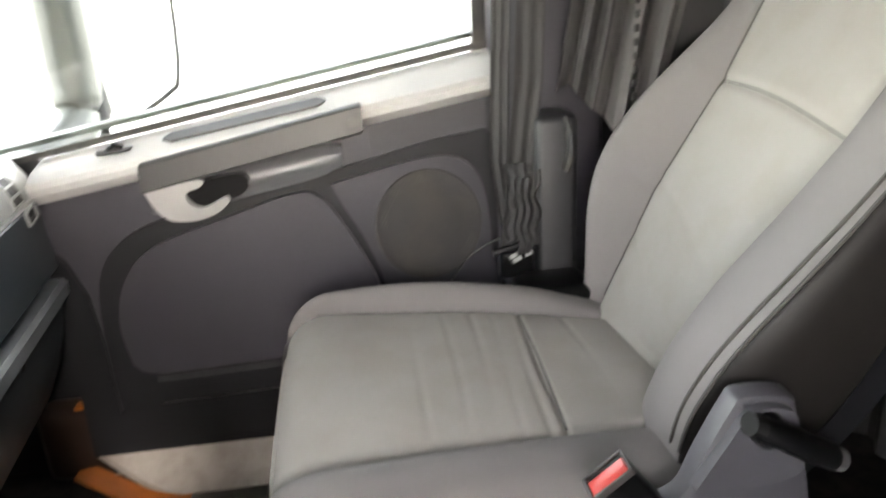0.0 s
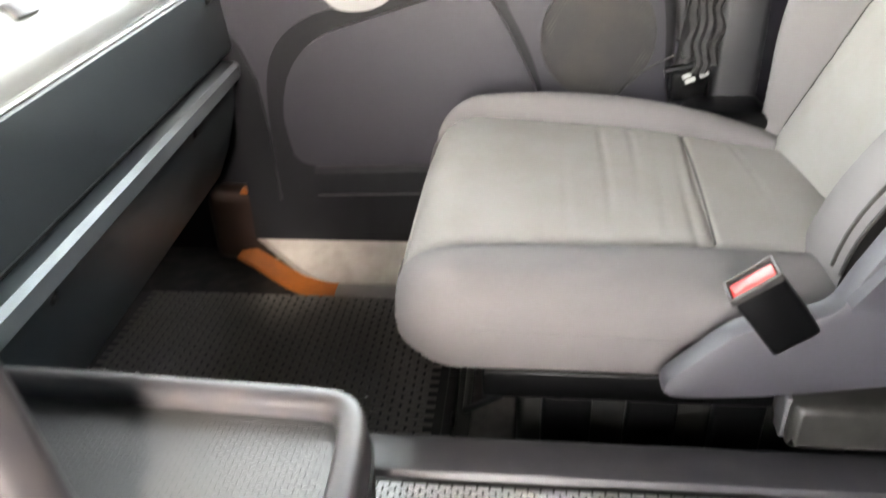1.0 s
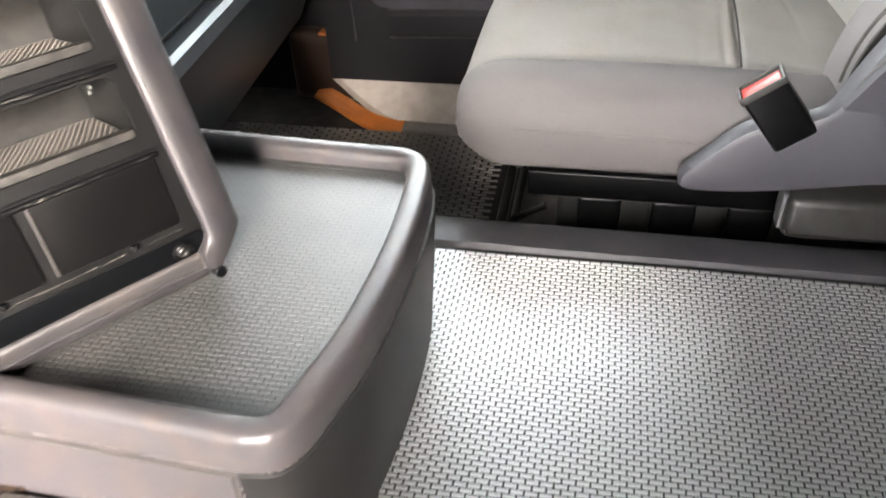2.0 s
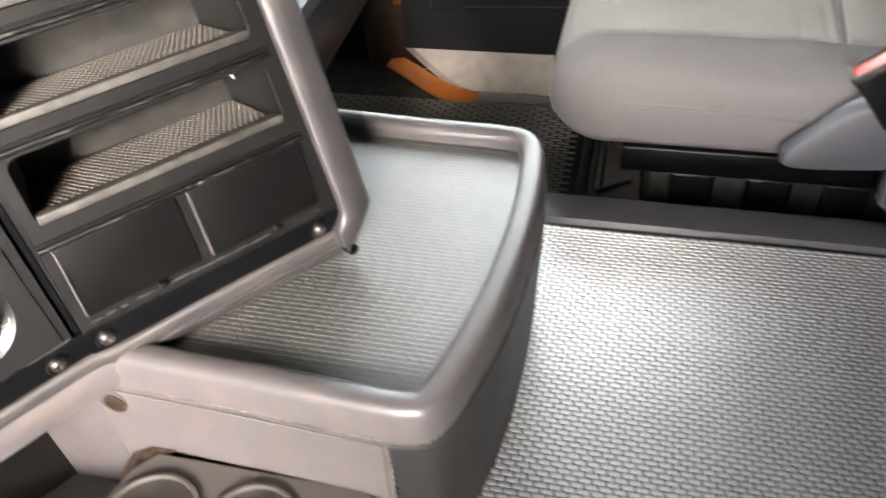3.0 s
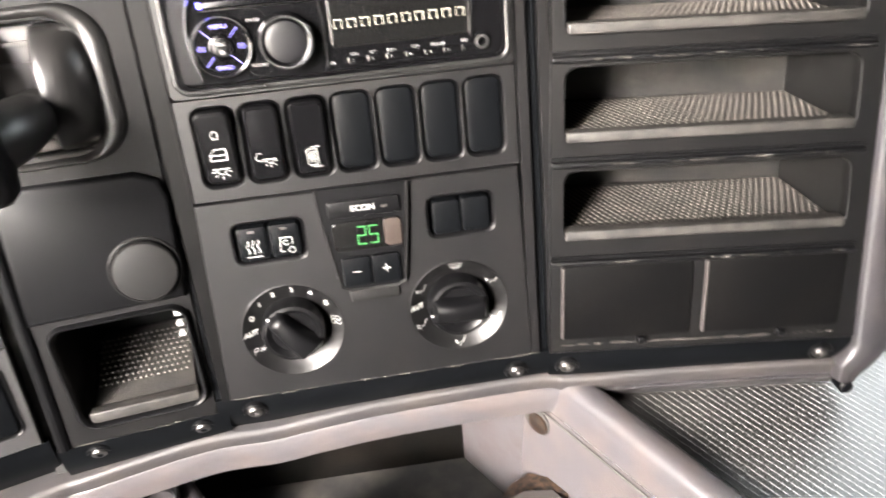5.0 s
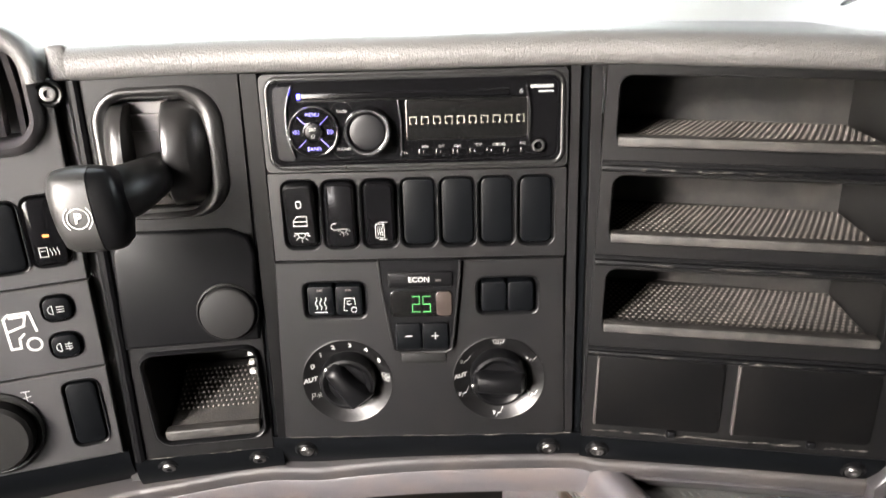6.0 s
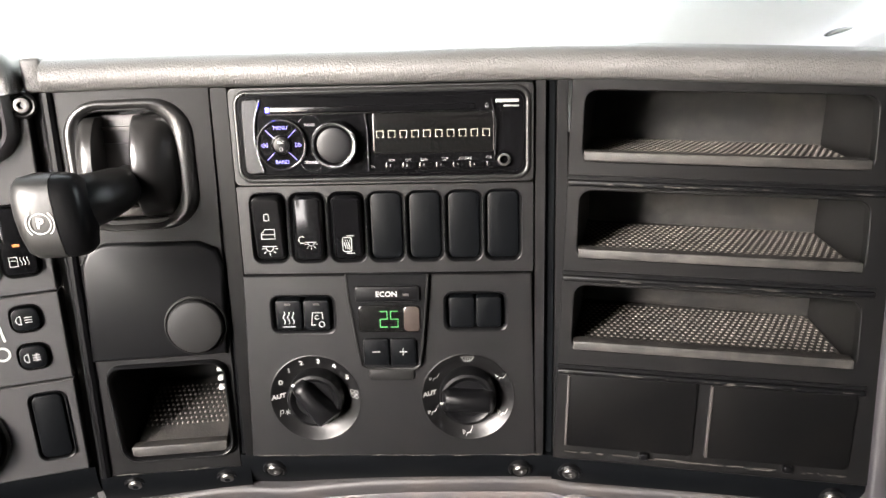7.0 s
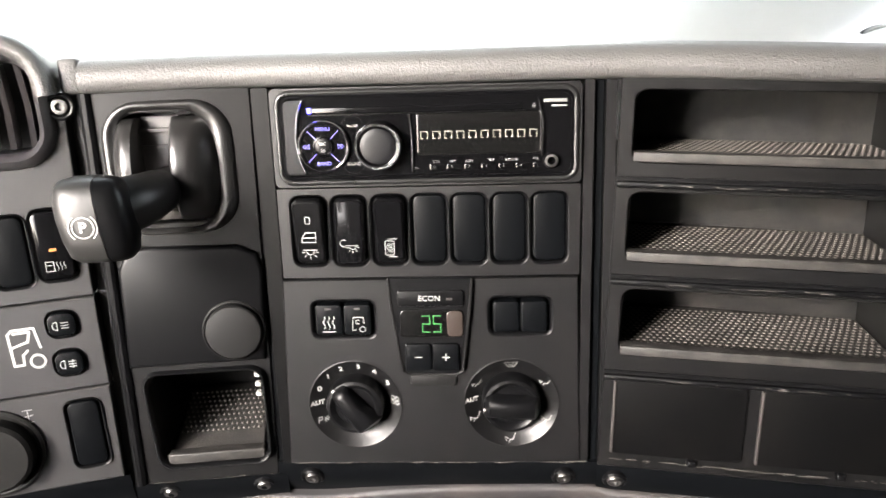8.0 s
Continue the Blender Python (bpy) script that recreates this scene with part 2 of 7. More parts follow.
def rr(cx, cz, w, h, r, n=5):
    r = max(1e-5, min(r, w / 2 - 1e-6, h / 2 - 1e-6))
    out = []
    for k, (sx, sz) in enumerate(((1, 1), (-1, 1), (-1, -1), (1, -1))):
        for i in range(n + 1):
            a = math.pi / 2 * (k + i / n)
            out.append((cx + sx * (w / 2 - r) + r * math.cos(a), cz + sz * (h / 2 - r) + r * math.sin(a)))
    return out


def rect(x0, x1, z0, z1, r=0.0005, n=4):
    return rr((x0 + x1) / 2, (z0 + z1) / 2, x1 - x0, z1 - z0, r, n)


def closed(loop):
    """An outline that ends where it began."""
    return list(loop) + [loop[0]]


def prism(bm, outer, y0, y1, holes=(), back=True):
    """A plate in the x-z plane with its front at y0 and back at y1, with holes right through."""
    rings, edges = [], []
    for loop in (outer, *holes):
        vs = [bm.verts.new((x, y0, z)) for x, z in loop]
        edges += [bm.edges.new((vs[i], vs[(i + 1) % len(vs)])) for i in range(len(vs))]
        rings.append(vs)
    bmesh.ops.triangle_fill(bm, use_beauty=True, edges=edges, normal=(0, -1, 0))
    for k, vs in enumerate(rings):
        bs = [bm.verts.new((v.co.x, y1, v.co.z)) for v in vs]
        for i in range(len(vs)):
            j = (i + 1) % len(vs)
            bm.faces.new((vs[i], vs[j], bs[j], bs[i]))
        if back and k == 0 and not holes:
            bm.faces.new(bs)
    return bm


def loft(bm, rings, close=True, cap0=False, cap1=False):
    vs = [[bm.verts.new(p) for p in ring] for ring in rings]
    n = len(vs[0])
    for a, b in zip(vs, vs[1:]):
        for i in range(n if close else n - 1):
            j = (i + 1) % n
            bm.faces.new((a[i], a[j], b[j], b[i]))
    if cap0:
        bm.faces.new(vs[0])
    if cap1:
        bm.faces.new(vs[-1])
    return bm


def button(bm, cx, cz, w, h, r, y0, y1, b=0.0012, crown=0.0):
    """A rounded block from y1 (back) to y0 (front) with softened front edges."""
    steps = [(0, y1), (0, y0 + b), (b * 0.3, y0 + b * 0.3), (b, y0)]
    if crown:
        steps += [(min(w, h) * 0.2, y0 - crown * 0.7), (min(w, h) * 0.35, y0 - crown)]
    rings = [[(x, y, z) for x, z in rr(cx, cz, w - 2 * d, h - 2 * d, r - d, 5)] for d, y in steps]
    return loft(bm, rings, True, True, True)


def lathe(bm, cx, cz, profile, n=36, cap=True):
    rings = [[(cx + r * math.cos(2 * math.pi * i / n), y, cz + r * math.sin(2 * math.pi * i / n)) for i in range(n)] for r, y in profile]
    return loft(bm, rings, True, False, cap)


def box(bm, x0, x1, y0, y1, z0, z1, b=0.0):
    made = bmesh.ops.create_cube(bm, size=1, matrix=Matrix.Translation(((x0 + x1) / 2, (y0 + y1) / 2, (z0 + z1) / 2)) @ Matrix.Diagonal((x1 - x0, y1 - y0, z1 - z0, 1)))
    if b:
        es = list({e for v in made["verts"] for e in v.link_edges})
        bmesh.ops.bevel(bm, geom=es, offset=b, segments=3, profile=0.5, affect="EDGES")
    return bm


def tube(bm, pts, r, n=10, flat=1.0):
    pts = [Vector(p) for p in pts]
    rings = []
    for i, p in enumerate(pts):
        t = (pts[min(i + 1, len(pts) - 1)] - pts[max(i - 1, 0)]).normalized()
        a = t.cross(Vector((0, 0, 1)) if abs(t.z) < 0.9 else Vector((0, 1, 0))).normalized()
        c = t.cross(a)
        rad = r[i] if isinstance(r, (list, tuple)) else r
        rings.append([p + rad * (a * math.cos(2 * math.pi * k / n) + flat * c * math.sin(2 * math.pi * k / n)) for k in range(n)])
    return loft(bm, rings, True, True, True)


def sweep(bm, pts, profile, closed=False, up=Vector((0, 0, 1))):
    """Carries a closed profile of (sideways, up) along a path; sideways is to the path's right."""
    pts = [Vector(p) for p in pts]
    n, rings = len(pts), []
    for i, p in enumerate(pts):
        a = pts[(i - 1) % n] if closed or i else p
        b = pts[(i + 1) % n] if closed or i < n - 1 else p
        t = (b - a).normalized()
        s = t.cross(up).normalized()
        rings.append([p + s * u + up * v for u, v in profile])
    if closed:
        rings.append(rings[0])
        loft(bm, rings, True)
        bmesh.ops.remove_doubles(bm, verts=bm.verts, dist=1e-6)
        return bm
    return loft(bm, rings, True, True, True)


def smooth_path(pts, n=6):
    """Catmull-Rom through the points."""
    pts = [Vector(p) for p in pts]
    out = []
    for i in range(len(pts) - 1):
        p0, p1, p2, p3 = pts[max(i - 1, 0)], pts[i], pts[i + 1], pts[min(i + 2, len(pts) - 1)]
        for k in range(n):
            t = k / n
            out.append(0.5 * (2 * p1 + (p2 - p0) * t + (2 * p0 - 5 * p1 + 4 * p2 - p3) * t * t + (3 * p1 - p0 - 3 * p2 + p3) * t ** 3))
    return out + [pts[-1]]


def mat_bars(rows, along, across, gap, height, inside, top):
    """Staggered short rubber bars on a mat, lying along y: rows of (x, y0, y1) centres, kept where inside() holds."""
    vs, fs = [], []
    for k, (x, y0, y1) in enumerate(rows):
        for j in range(int((y1 - y0) / along)):
            y = y0 + along * (j + 0.5 * (k % 2))
            if not inside(x, y):
                continue
            a, b, q = (across - gap) / 2, (along - gap) / 2, 0.28 * gap
            z = top(x, y)
            n = len(vs)
            vs += [(x + a * i, y + b * m, z - height) for i, m in ((-1, -1), (1, -1), (1, 1), (-1, 1))]
            vs += [(x + (a - q) * i, y + (b - q) * m, z) for i, m in ((-1, -1), (1, -1), (1, 1), (-1, 1))]
            fs += [(n + 4, n + 5, n + 6, n + 7)] + [(n + i, n + (i + 1) % 4, n + 4 + (i + 1) % 4, n + 4 + i) for i in range(4)]
    me = bpy.data.meshes.new("rib_field")
    me.from_pydata(vs, [], fs)
    return me


def in_box(x, y, stretch):
    return stretch[0] < x < stretch[1] and stretch[2] < y < stretch[3]


def single_bars(rows, along, across, gap, height, inside, top, stretch, material, parent):
    """The bars of one stretch of a mat, each an object of its own on one mesh."""
    me = mat_bars([(0, 0, 1.5 * along)], along, across, gap, height, lambda x, y: True, lambda x, y: 0.0)
    me.name = "rubber_bar"
    me.materials.append(material)
    for k, (x, y0, y1) in enumerate(rows):
        for j in range(int((y1 - y0) / along)):
            y = y0 + along * (j + 0.5 * (k % 2))
            if in_box(x, y, stretch) and inside(x, y):
                ob = new("rubber_bar", me)
                ob.parent = parent
                ob.matrix_basis = Matrix.Translation((x, y, top(x, y)))


def bars_part(me, material, parent, label):
    me.materials.append(material)
    ob = new("rib_field", me)
    ob.parent = parent
    return tagged(ob, label, "", "", "stuff")


def strokes(bm, lines, y, w=0.0006):
    """Thin raised print lines in the x-z plane."""
    w *= 0.52
    for ln in lines:
        for (x0, z0), (x1, z1) in zip(ln, ln[1:]):
            d = Vector((x1 - x0, z1 - z0))
            if d.length < 1e-6:
                continue
            d.normalize()
            s, e = Vector((-d.y, d.x)) * w / 2, d * w * 0.3
            q = [(x0 - e.x + s.x, z0 - e.y + s.y), (x1 + e.x + s.x, z1 + e.y + s.y), (x1 + e.x - s.x, z1 + e.y - s.y), (x0 - e.x - s.x, z0 - e.y - s.y)]
            f = [bm.verts.new((a, y, b)) for a, b in q]
            g = [bm.verts.new((a, y + 0.0004, b)) for a, b in q]
            bm.faces.new(f)
            for i in range(4):
                bm.faces.new((f[i], f[(i + 1) % 4], g[(i + 1) % 4], g[i]))
    return bm


def arc(cx, cz, r, a0, a1, n=14):
    return [(cx + r * math.cos(radians(a0 + (a1 - a0) * i / n)), cz + r * math.sin(radians(a0 + (a1 - a0) * i / n))) for i in range(n + 1)]


def words(name, text, cx, cz, size, y, material, parent, bold=0.0):
    """Raised lettering in the x-z plane, read from the front."""
    cu = bpy.data.curves.new(name, "FONT")
    cu.body, cu.size, cu.align_x, cu.align_y, cu.extrude, cu.offset = text, size, "CENTER", "CENTER", 0.0002, bold
    cu.resolution_u = 3
    tmp = bpy.data.objects.new(name, cu)
    scene.collection.objects.link(tmp)
    me = bpy.data.meshes.new_from_object(tmp.evaluated_get(bpy.context.evaluated_depsgraph_get()))
    bpy.data.objects.remove(tmp)
    me.transform(Matrix.Translation((cx, y, cz)) @ Matrix.Rotation(radians(90), 4, "X"))
    me.materials.clear()
    me.materials.append(material)
    me.name = name
    ob = new(name, me)
    ob.parent = parent
    return ob


def panel(o, yaw, tilt, roll=0.0):
    """The frame of a dash panel: x to the right on it, y into the dash, z up on it."""
    return Matrix.Translation(o) @ Matrix.Rotation(radians(yaw), 4, "Z") @ Matrix.Rotation(radians(-tilt), 4, "X") @ Matrix.Rotation(radians(-roll), 4, "Y")


def B():
    return bmesh.new()


# frames of the four panels that curve round the driver
FC = panel((-0.0625, 0.0895, 0.6077), -32, 13.4, 1.5)
FB = panel((0.0342, 0.0280, 0.6037), -39, 13.4, 1.0)
FL = panel((-0.1627, 0.1502, 0.6010), -24, 13.4, 0.3)
FD = panel((-0.2638, 0.1972, 0.6087), -15, 13.4, 0.0)


def on(f, u, v, d=0.0):
    return f @ Vector((u, d, v))


# ---- the cab's shell ----
def structure(name, bm, material, label):
    return part(name, bm, material, None, label, kind="structure")


XL, XR, YB, ZT = -1.02, 1.42, -1.75, 1.75
bm = B()
box(bm, -60, 60, -60, 60, -1.30, -1.15)
structure("ground", bm, CONCRETE, "pale concrete yard outside the cab")
bm = B()
box(bm, XL - 0.05, XR + 0.1, YB, 0.62, -0.09, -0.02)
structure("floor", bm, RUBBER, "dark rubber-covered cab floor")
bm = B()
box(bm, XL - 0.08, XR + 0.12, YB - 0.06, 0.62, ZT, ZT + 0.05)
structure("ceiling", bm, HEADLINE, "pale cloth headlining of the cab")
bm = B()
box(bm, XL - 0.08, XR + 0.12, YB - 0.06, YB, -0.09, ZT)
structure("wall_back", bm, WALLCLOTH, "grey trimmed rear wall of the cab")
# unseen left side; its window opening is sized to shape the daylight
bm = B()
box(bm, XL - 0.06, XL, YB, -0.55, -0.09, ZT)
box(bm, XL - 0.06, XL, -0.55, 0.62, 1.42, ZT)
box(bm, XL - 0.06, XL, -0.55, 0.62, -0.09, 0.66)
box(bm, XL - 0.06, XL, 0.06, 0.62, 0.66, 1.42)
structure("wall_left", bm, WALLCLOTH, "unseen grey driver's side wall, its window opening sized for the daylight")
# right side behind, above and before the door
bm = B()
box(bm, XR, XR + 0.06, YB, -0.70, -0.02, ZT)
box(bm, XR, XR + 0.06, -0.70, 0.62, 1.60, ZT)
box(bm, 1.405, XR + 0.06, 0.13, 0.62, -0.02, 0.64)
structure("wall_right", bm, DOOR_DARK, "dark passenger side wall around the door")
# front below the windscreen, and an unseen header set low to shade the backrest
bm = B()
box(bm, XL - 0.06, XR + 0.06, 0.62, 0.68, -0.09, 0.60)
box(bm, XL - 0.06, XR + 0.06, 0.30, 0.68, 1.30, ZT)
structure("wall_front", bm, BLACK, "dark bulkhead below the windscreen and a low unseen header")
bm = B()
prism(bm, rect(XL, XR, 0.0, 0.93, 0.08, 6), 0, 0.006)
pane = structure("window_1", bm, GLASS, "large clear windscreen")
pane.matrix_basis = pose(0, 0.66, 0.64, 9, 0, 0)
pane.visible_shadow = False
# front pillar on the passenger side
bm = B()
pts = [(1.30, 0.36, 0.66), (1.30, 0.34, 1.0), (1.28, 0.30, 1.75)]
sweep(bm, pts, [(-0.06, -0.07), (0.05, -0.07), (0.065, 0.0), (0.05, 0.08), (-0.06, 0.09)], up=Vector((0, 1, 0)))
structure("pillar_front", bm, DOOR_DARK, "dark grey windscreen pillar trim")
# pillar behind the door, with its trim
bm = B()
box(bm, 1.29, 1.43, -0.86, -0.665, -0.02, 1.75, 0.012)
structure("pillar_rear", bm, DOOR, "grey plastic door pillar trim")

# raised engine tunnel with its edge rail
bm = B()
box(bm, -0.42, 0.548, YB, 0.60, -0.02, 0.220)
structure("tunnel", bm, RUBBER, "raised engine tunnel between the seats")
bm = B()
sweep(bm, [(0, YB, 0), (0, -1.2, 0), (0, -0.6, 0), (0, 0.1, 0)],
      [(0.497, 0.228), (0.497, 0.232), (0.505, 0.241), (0.552, 0.241), (0.562, 0.236), (0.565, 0.222), (0.563, 0.0), (0.549, 0.0), (0.549, 0.228)])
structure("tunnel_trim", bm, RAIL, "grey plastic edge rail along the tunnel mat")


def mat_z(x, y):
    """Height of the tunnel mat, which lies in slight waves."""
    bump = math.exp(-((x - 0.31) / 0.03) ** 2 - ((y + 0.45) / 0.05) ** 2)
    return 0.2385 + 0.0012 * noise.noise((x * 4.5, y * 4.5, 3.0)) + 0.0016 * bump


bm = B()
n_x, n_y = 40, 60
grid = [[bm.verts.new((-0.42 + 0.917 * a / n_x, -1.4 + 1.5 * b / n_y, mat_z(-0.42 + 0.917 * a / n_x, -1.4 + 1.5 * b / n_y) - 0.0014)) for b in range(n_y + 1)] for a in range(n_x + 1)]
for a in range(n_x):
    for b in range(n_y):
        bm.faces.new((grid[a][b], grid[a + 1][b], grid[a + 1][b + 1], grid[a][b + 1]))
tunnel_mat = structure("tunnel_mat", bm, MAT_GROOVE, "grey ribbed rubber mat covering the engine tunnel")
TUNNEL_ROWS, TUNNEL_NEAR = [(0.0061 * k, -1.15, 0.08) for k in range(81)], (0.10, 0.245, -0.40, -0.24)
bars_part(mat_bars(TUNNEL_ROWS, 0.0128, 0.0061, 0.0016, 0.0010, lambda x, y: not in_box(x, y, TUNNEL_NEAR), mat_z), MAT_TUNNEL, tunnel_mat, "rows of short glossy rubber bars")

# footwell mat
bm = B()
box(bm, 0.567, 1.205, -0.285, 0.40, -0.02, -0.010, 0.004)
floor_mat = tagged(part("floor_mat", bm, MAT_GROOVE, None, "dark brown coarse-ribbed rubber mat in the footwell"), category="floor mat")
FOOT_ROWS, FOOT_NEAR = [(0.580 + 0.0105 * k, -0.27, 0.38) for k in range(60)], (0.94, 1.21, -0.28, 0.04)


def in_foot(x, y):
    return -0.275 < y - 0.015 and y + 0.015 < 0.39


bars_part(mat_bars(FOOT_ROWS, 0.030, 0.0105, 0.0046, 0.0030, lambda x, y: in_foot(x, y) and not in_box(x, y, FOOT_NEAR), lambda x, y: -0.0068), MAT_FLOOR, floor_mat, "rows of coarse rubber bars")

# door sill
sill = thing("door_sill", "beige sill plate with a ribbed grey edge and orange front end", "door sill", pose(1.3, -0.2, 0))
bm = prism(B(), [(1.238, -0.75), (1.352, -0.75), (1.352, 0.170), (1.332, 0.165), (1.300, 0.115), (1.268, 0.062), (1.247, 0.020), (1.238, -0.012)], 0, 0.02)
for v in bm.verts:
    v.co = Vector((v.co.x, v.co.z, 0.001 + (v.co.x - 1.238) * 0.72 - v.co.y))
part("sill_plate", bm, CARD, sill, "sloping beige sill plate", M=pose(-1.3, 0.2, 0))
part("sill_upstand", box(B(), 1.3525, 1.44, -0.75, 0.165, -0.016, 0.083, 0.004), CARD, sill, "beige step below the door", M=pose(-1.3, 0.2, 0))
bm = B()
for k in range(4):
    box(bm, 1.203 + 0.0085 * k, 1.2095 + 0.0085 * k, -0.75, -0.03, -0.02, 0.002 - 0.001 * abs(k - 1.5), 0.0012)
box(bm, 1.20, 1.237, -0.75, -0.03, -0.02, -0.002)
part("edge_strip", bm, ALU, sill, "ribbed aluminium edge strip", M=pose(-1.3, 0.2, 0))
bm = B()
pts = smooth_path([(1.224, -0.030, -0.010), (1.226, 0.0, -0.010), (1.241, 0.05, -0.008), (1.273, 0.10, -0.004), (1.308, 0.152, 0.004), (1.340, 0.206, 0.012)], 5)
prof = [(-0.017, -0.012)] + [(-0.017 + 0.034 * k / 9, -0.006 + 0.018 * k / 9 + (0.0014 if k % 3 == 1 else 0.0)) for k in range(10)] + [(0.017, -0.004)]
sweep(bm, pts, prof)
part("orange_cheek", bm, ORANGE, sill, "ribbed orange front end of the sill", M=pose(-1.3, 0.2, 0), sharp=50)
bm = B()
tube(bm, [(1.350, -0.01, 0.080), (1.348, -0.018, 0.088), (1.350, -0.026, 0.080)], 0.004, 8)
part("clip", bm, STEEL, sill, "small metal clip", M=pose(-1.3, 0.2, 0))

# footwell kick box at the hinge side
kick = thing("kick_panel", "brown tinted kick panel with a small orange slot", "kick panel", pose(1.4, 0.16, 0.09))
bm = B()
box(bm, -0.060, 0.01, -0.070, 0.11, -0.105, 0.062, 0.024)
part("kick_box", bm, BROWN, kick)
# orange paint stands in for the sunlight in the slot
bm = B()
box(bm, -0.056, -0.030, -0.030, 0.030, 0.0585, 0.0655, 0.002)
part("slot", bm, ORANGE, kick, "slot with its sunlight painted orange")

# ---- passenger door ----
def door_z(y, front, rear):
    """Height of a line on the door that rises from the hinge side to the latch side."""
    return front + (0.13 - y) / 0.79 * (rear - front)


door = thing("cab_door", "mauve-grey plastic cab door with speaker, grab handle and window", "vehicle door", pose(1.36, -0.26, 0.06))
DM = pose(-1.36, 0.26, -0.06)


def on_door(name, bm, material, parent=None, label="", sharp=35):
    p = parent or door
    ob = part(name, bm, material, p, label, sharp=sharp)
    if p == door:
        ob.matrix_basis = DM
    return ob


def side(loop, x0, x1, holes=(), bm=None):
    """A plate in the door's plane: loop of (y, z), inner face at x0, outer at x1."""
    bm = bm or B()
    prism(bm, [(-y, z) for y, z in loop], 0, x1 - x0, [[(-y, z) for y, z in h] for h in holes])
    bmesh.ops.transform(bm, matrix=Matrix.Translation((x0, 0, 0)) @ Matrix.Rotation(radians(-90), 4, "Z"), verts=bm.verts)
    return bm


def round_loop(pts, n=5):
    return [(p.x, p.y) for p in smooth_path([Vector((a, b, 0)) for a, b in pts + pts[:1]], n)][:-1]


# body slab
on_door("door_body", side([(0.16, 0.060), (0.16, 0.60), (-0.02, 0.645), (-0.665, 0.74), (-0.665, 0.060)], 1.318, 1.40), DOOR)
# sloping ledge below the glass
bm = B()
rings = []
for y in np.linspace(0.16, -0.665, 14):
    a, g = door_z(y, 0.612, 0.742), door_z(y, 0.655, 0.795)
    rings.append([(1.315, y, a - 0.03), (1.292, y, a - 0.012), (1.290, y, a), (1.296, y, a + 0.010), (1.33, y, a + 0.024), (1.385, y, g - 0.010), (1.40, y, g - 0.008), (1.40, y, a - 0.03)])
loft(bm, rings, True, True, True)
on_door("ledge", bm, DOOR_TOP_LIT, label="sloping ledge below the glass, painted pale for its daylight")
# slot in the ledge
bm = B()
rings = []
for t_ in np.linspace(0, 1, 21):
    y = -0.070 - 0.290 * t_
    w = 0.0155 * math.sqrt(max(0.04, 1 - max(0, abs(2 * t_ - 1) - 0.92) ** 2 / 0.0064))
    z = door_z(y, 0.612, 0.742) + 0.0275
    rings.append([(1.338 - w, y, z - 0.20 * w - 0.006), (1.338 - w, y, z - 0.26 * w + 0.0022), (1.338 + w, y, z + 0.34 * w + 0.0022), (1.338 + w, y, z + 0.26 * w - 0.006)])
loft(bm, rings, True, True, True)
on_door("ledge_slot", bm, SLOT, label="long grey demister slot with round ends")
# lock button in its cup
bm = B()
c = Vector((1.335, 0.015, door_z(0.015, 0.612, 0.742) + 0.027))
tube(bm, [c + Vector((0, 0.028, 0)), c + Vector((0, -0.03, 0.004))], [0.012, 0.010], 10, 0.4)
cup = on_door("lock_plate", bm, TROUGH)
bm = B()
tube(bm, [c + Vector((-0.002, 0.012, 0.004)), c + Vector((-0.006, -0.002, 0.012)), c + Vector((-0.004, -0.018, 0.008))], [0.003, 0.0055, 0.004], 8)
part("lock_button", bm, BLACK_SOFT, cup)
# weather strips and glass
bm = B()
sweep(bm, [(1.402, y, door_z(y, 0.655, 0.795) - 0.006) for y in (0.30, 0.16, -0.3, -0.665)], [(-0.006, 0), (-0.006, 0.012), (0.006, 0.012), (0.006, 0)])
on_door("weather_strip", bm, RUBBER, label="black rubber weather strip")
bm = B()
sweep(bm, [(1.43, y, door_z(y, 0.67, 0.81)) for y in (0.36, 0.16, -0.3, -0.665)], [(-0.008, 0), (-0.008, 0.014), (0.012, 0.010), (0.012, 0)])
on_door("outer_strip", bm, BODY, label="grey outer window moulding")
g = side([(0.36, 0.62), (0.36, 1.0), (0.26, 1.60), (-0.66, 1.60), (-0.66, 0.78)], 1.408, 1.413)
pane2 = on_door("pane", g, GLASS)
pane2.visible_shadow = False
bm = B()
sweep(bm, [(1.41, -0.652, 0.77), (1.41, -0.652, 1.60)], [(-0.012, -0.012), (-0.012, 0.012), (0.012, 0.012), (0.012, -0.012)], up=Vector((0, 1, 0)))
on_door("window_frame", bm, RUBBER)
# dark valley that frames the lower panels
vl = round_loop([(0.085, 0.12), (0.09, 0.33), (0.07, 0.45), (0.0, 0.517), (-0.12, 0.548), (-0.35, 0.596), (-0.60, 0.648), (-0.655, 0.62), (-0.658, 0.36), (-0.65, 0.14), (-0.3, 0.09)], 4)
on_door("valley", side(vl, 1.310, 1.33), DOOR_DARK, label="dark recessed band round the door panels")
# the door is coloured darker behind the grab bar
on_door("rear_dark_area", side([(-0.43, 0.622), (-0.60, 0.658), (-0.660, 0.662), (-0.660, 0.735), (-0.43, 0.698)], 1.3135, 1.33), DOOR_MID, label="blue-grey area of the door behind the grab bar")
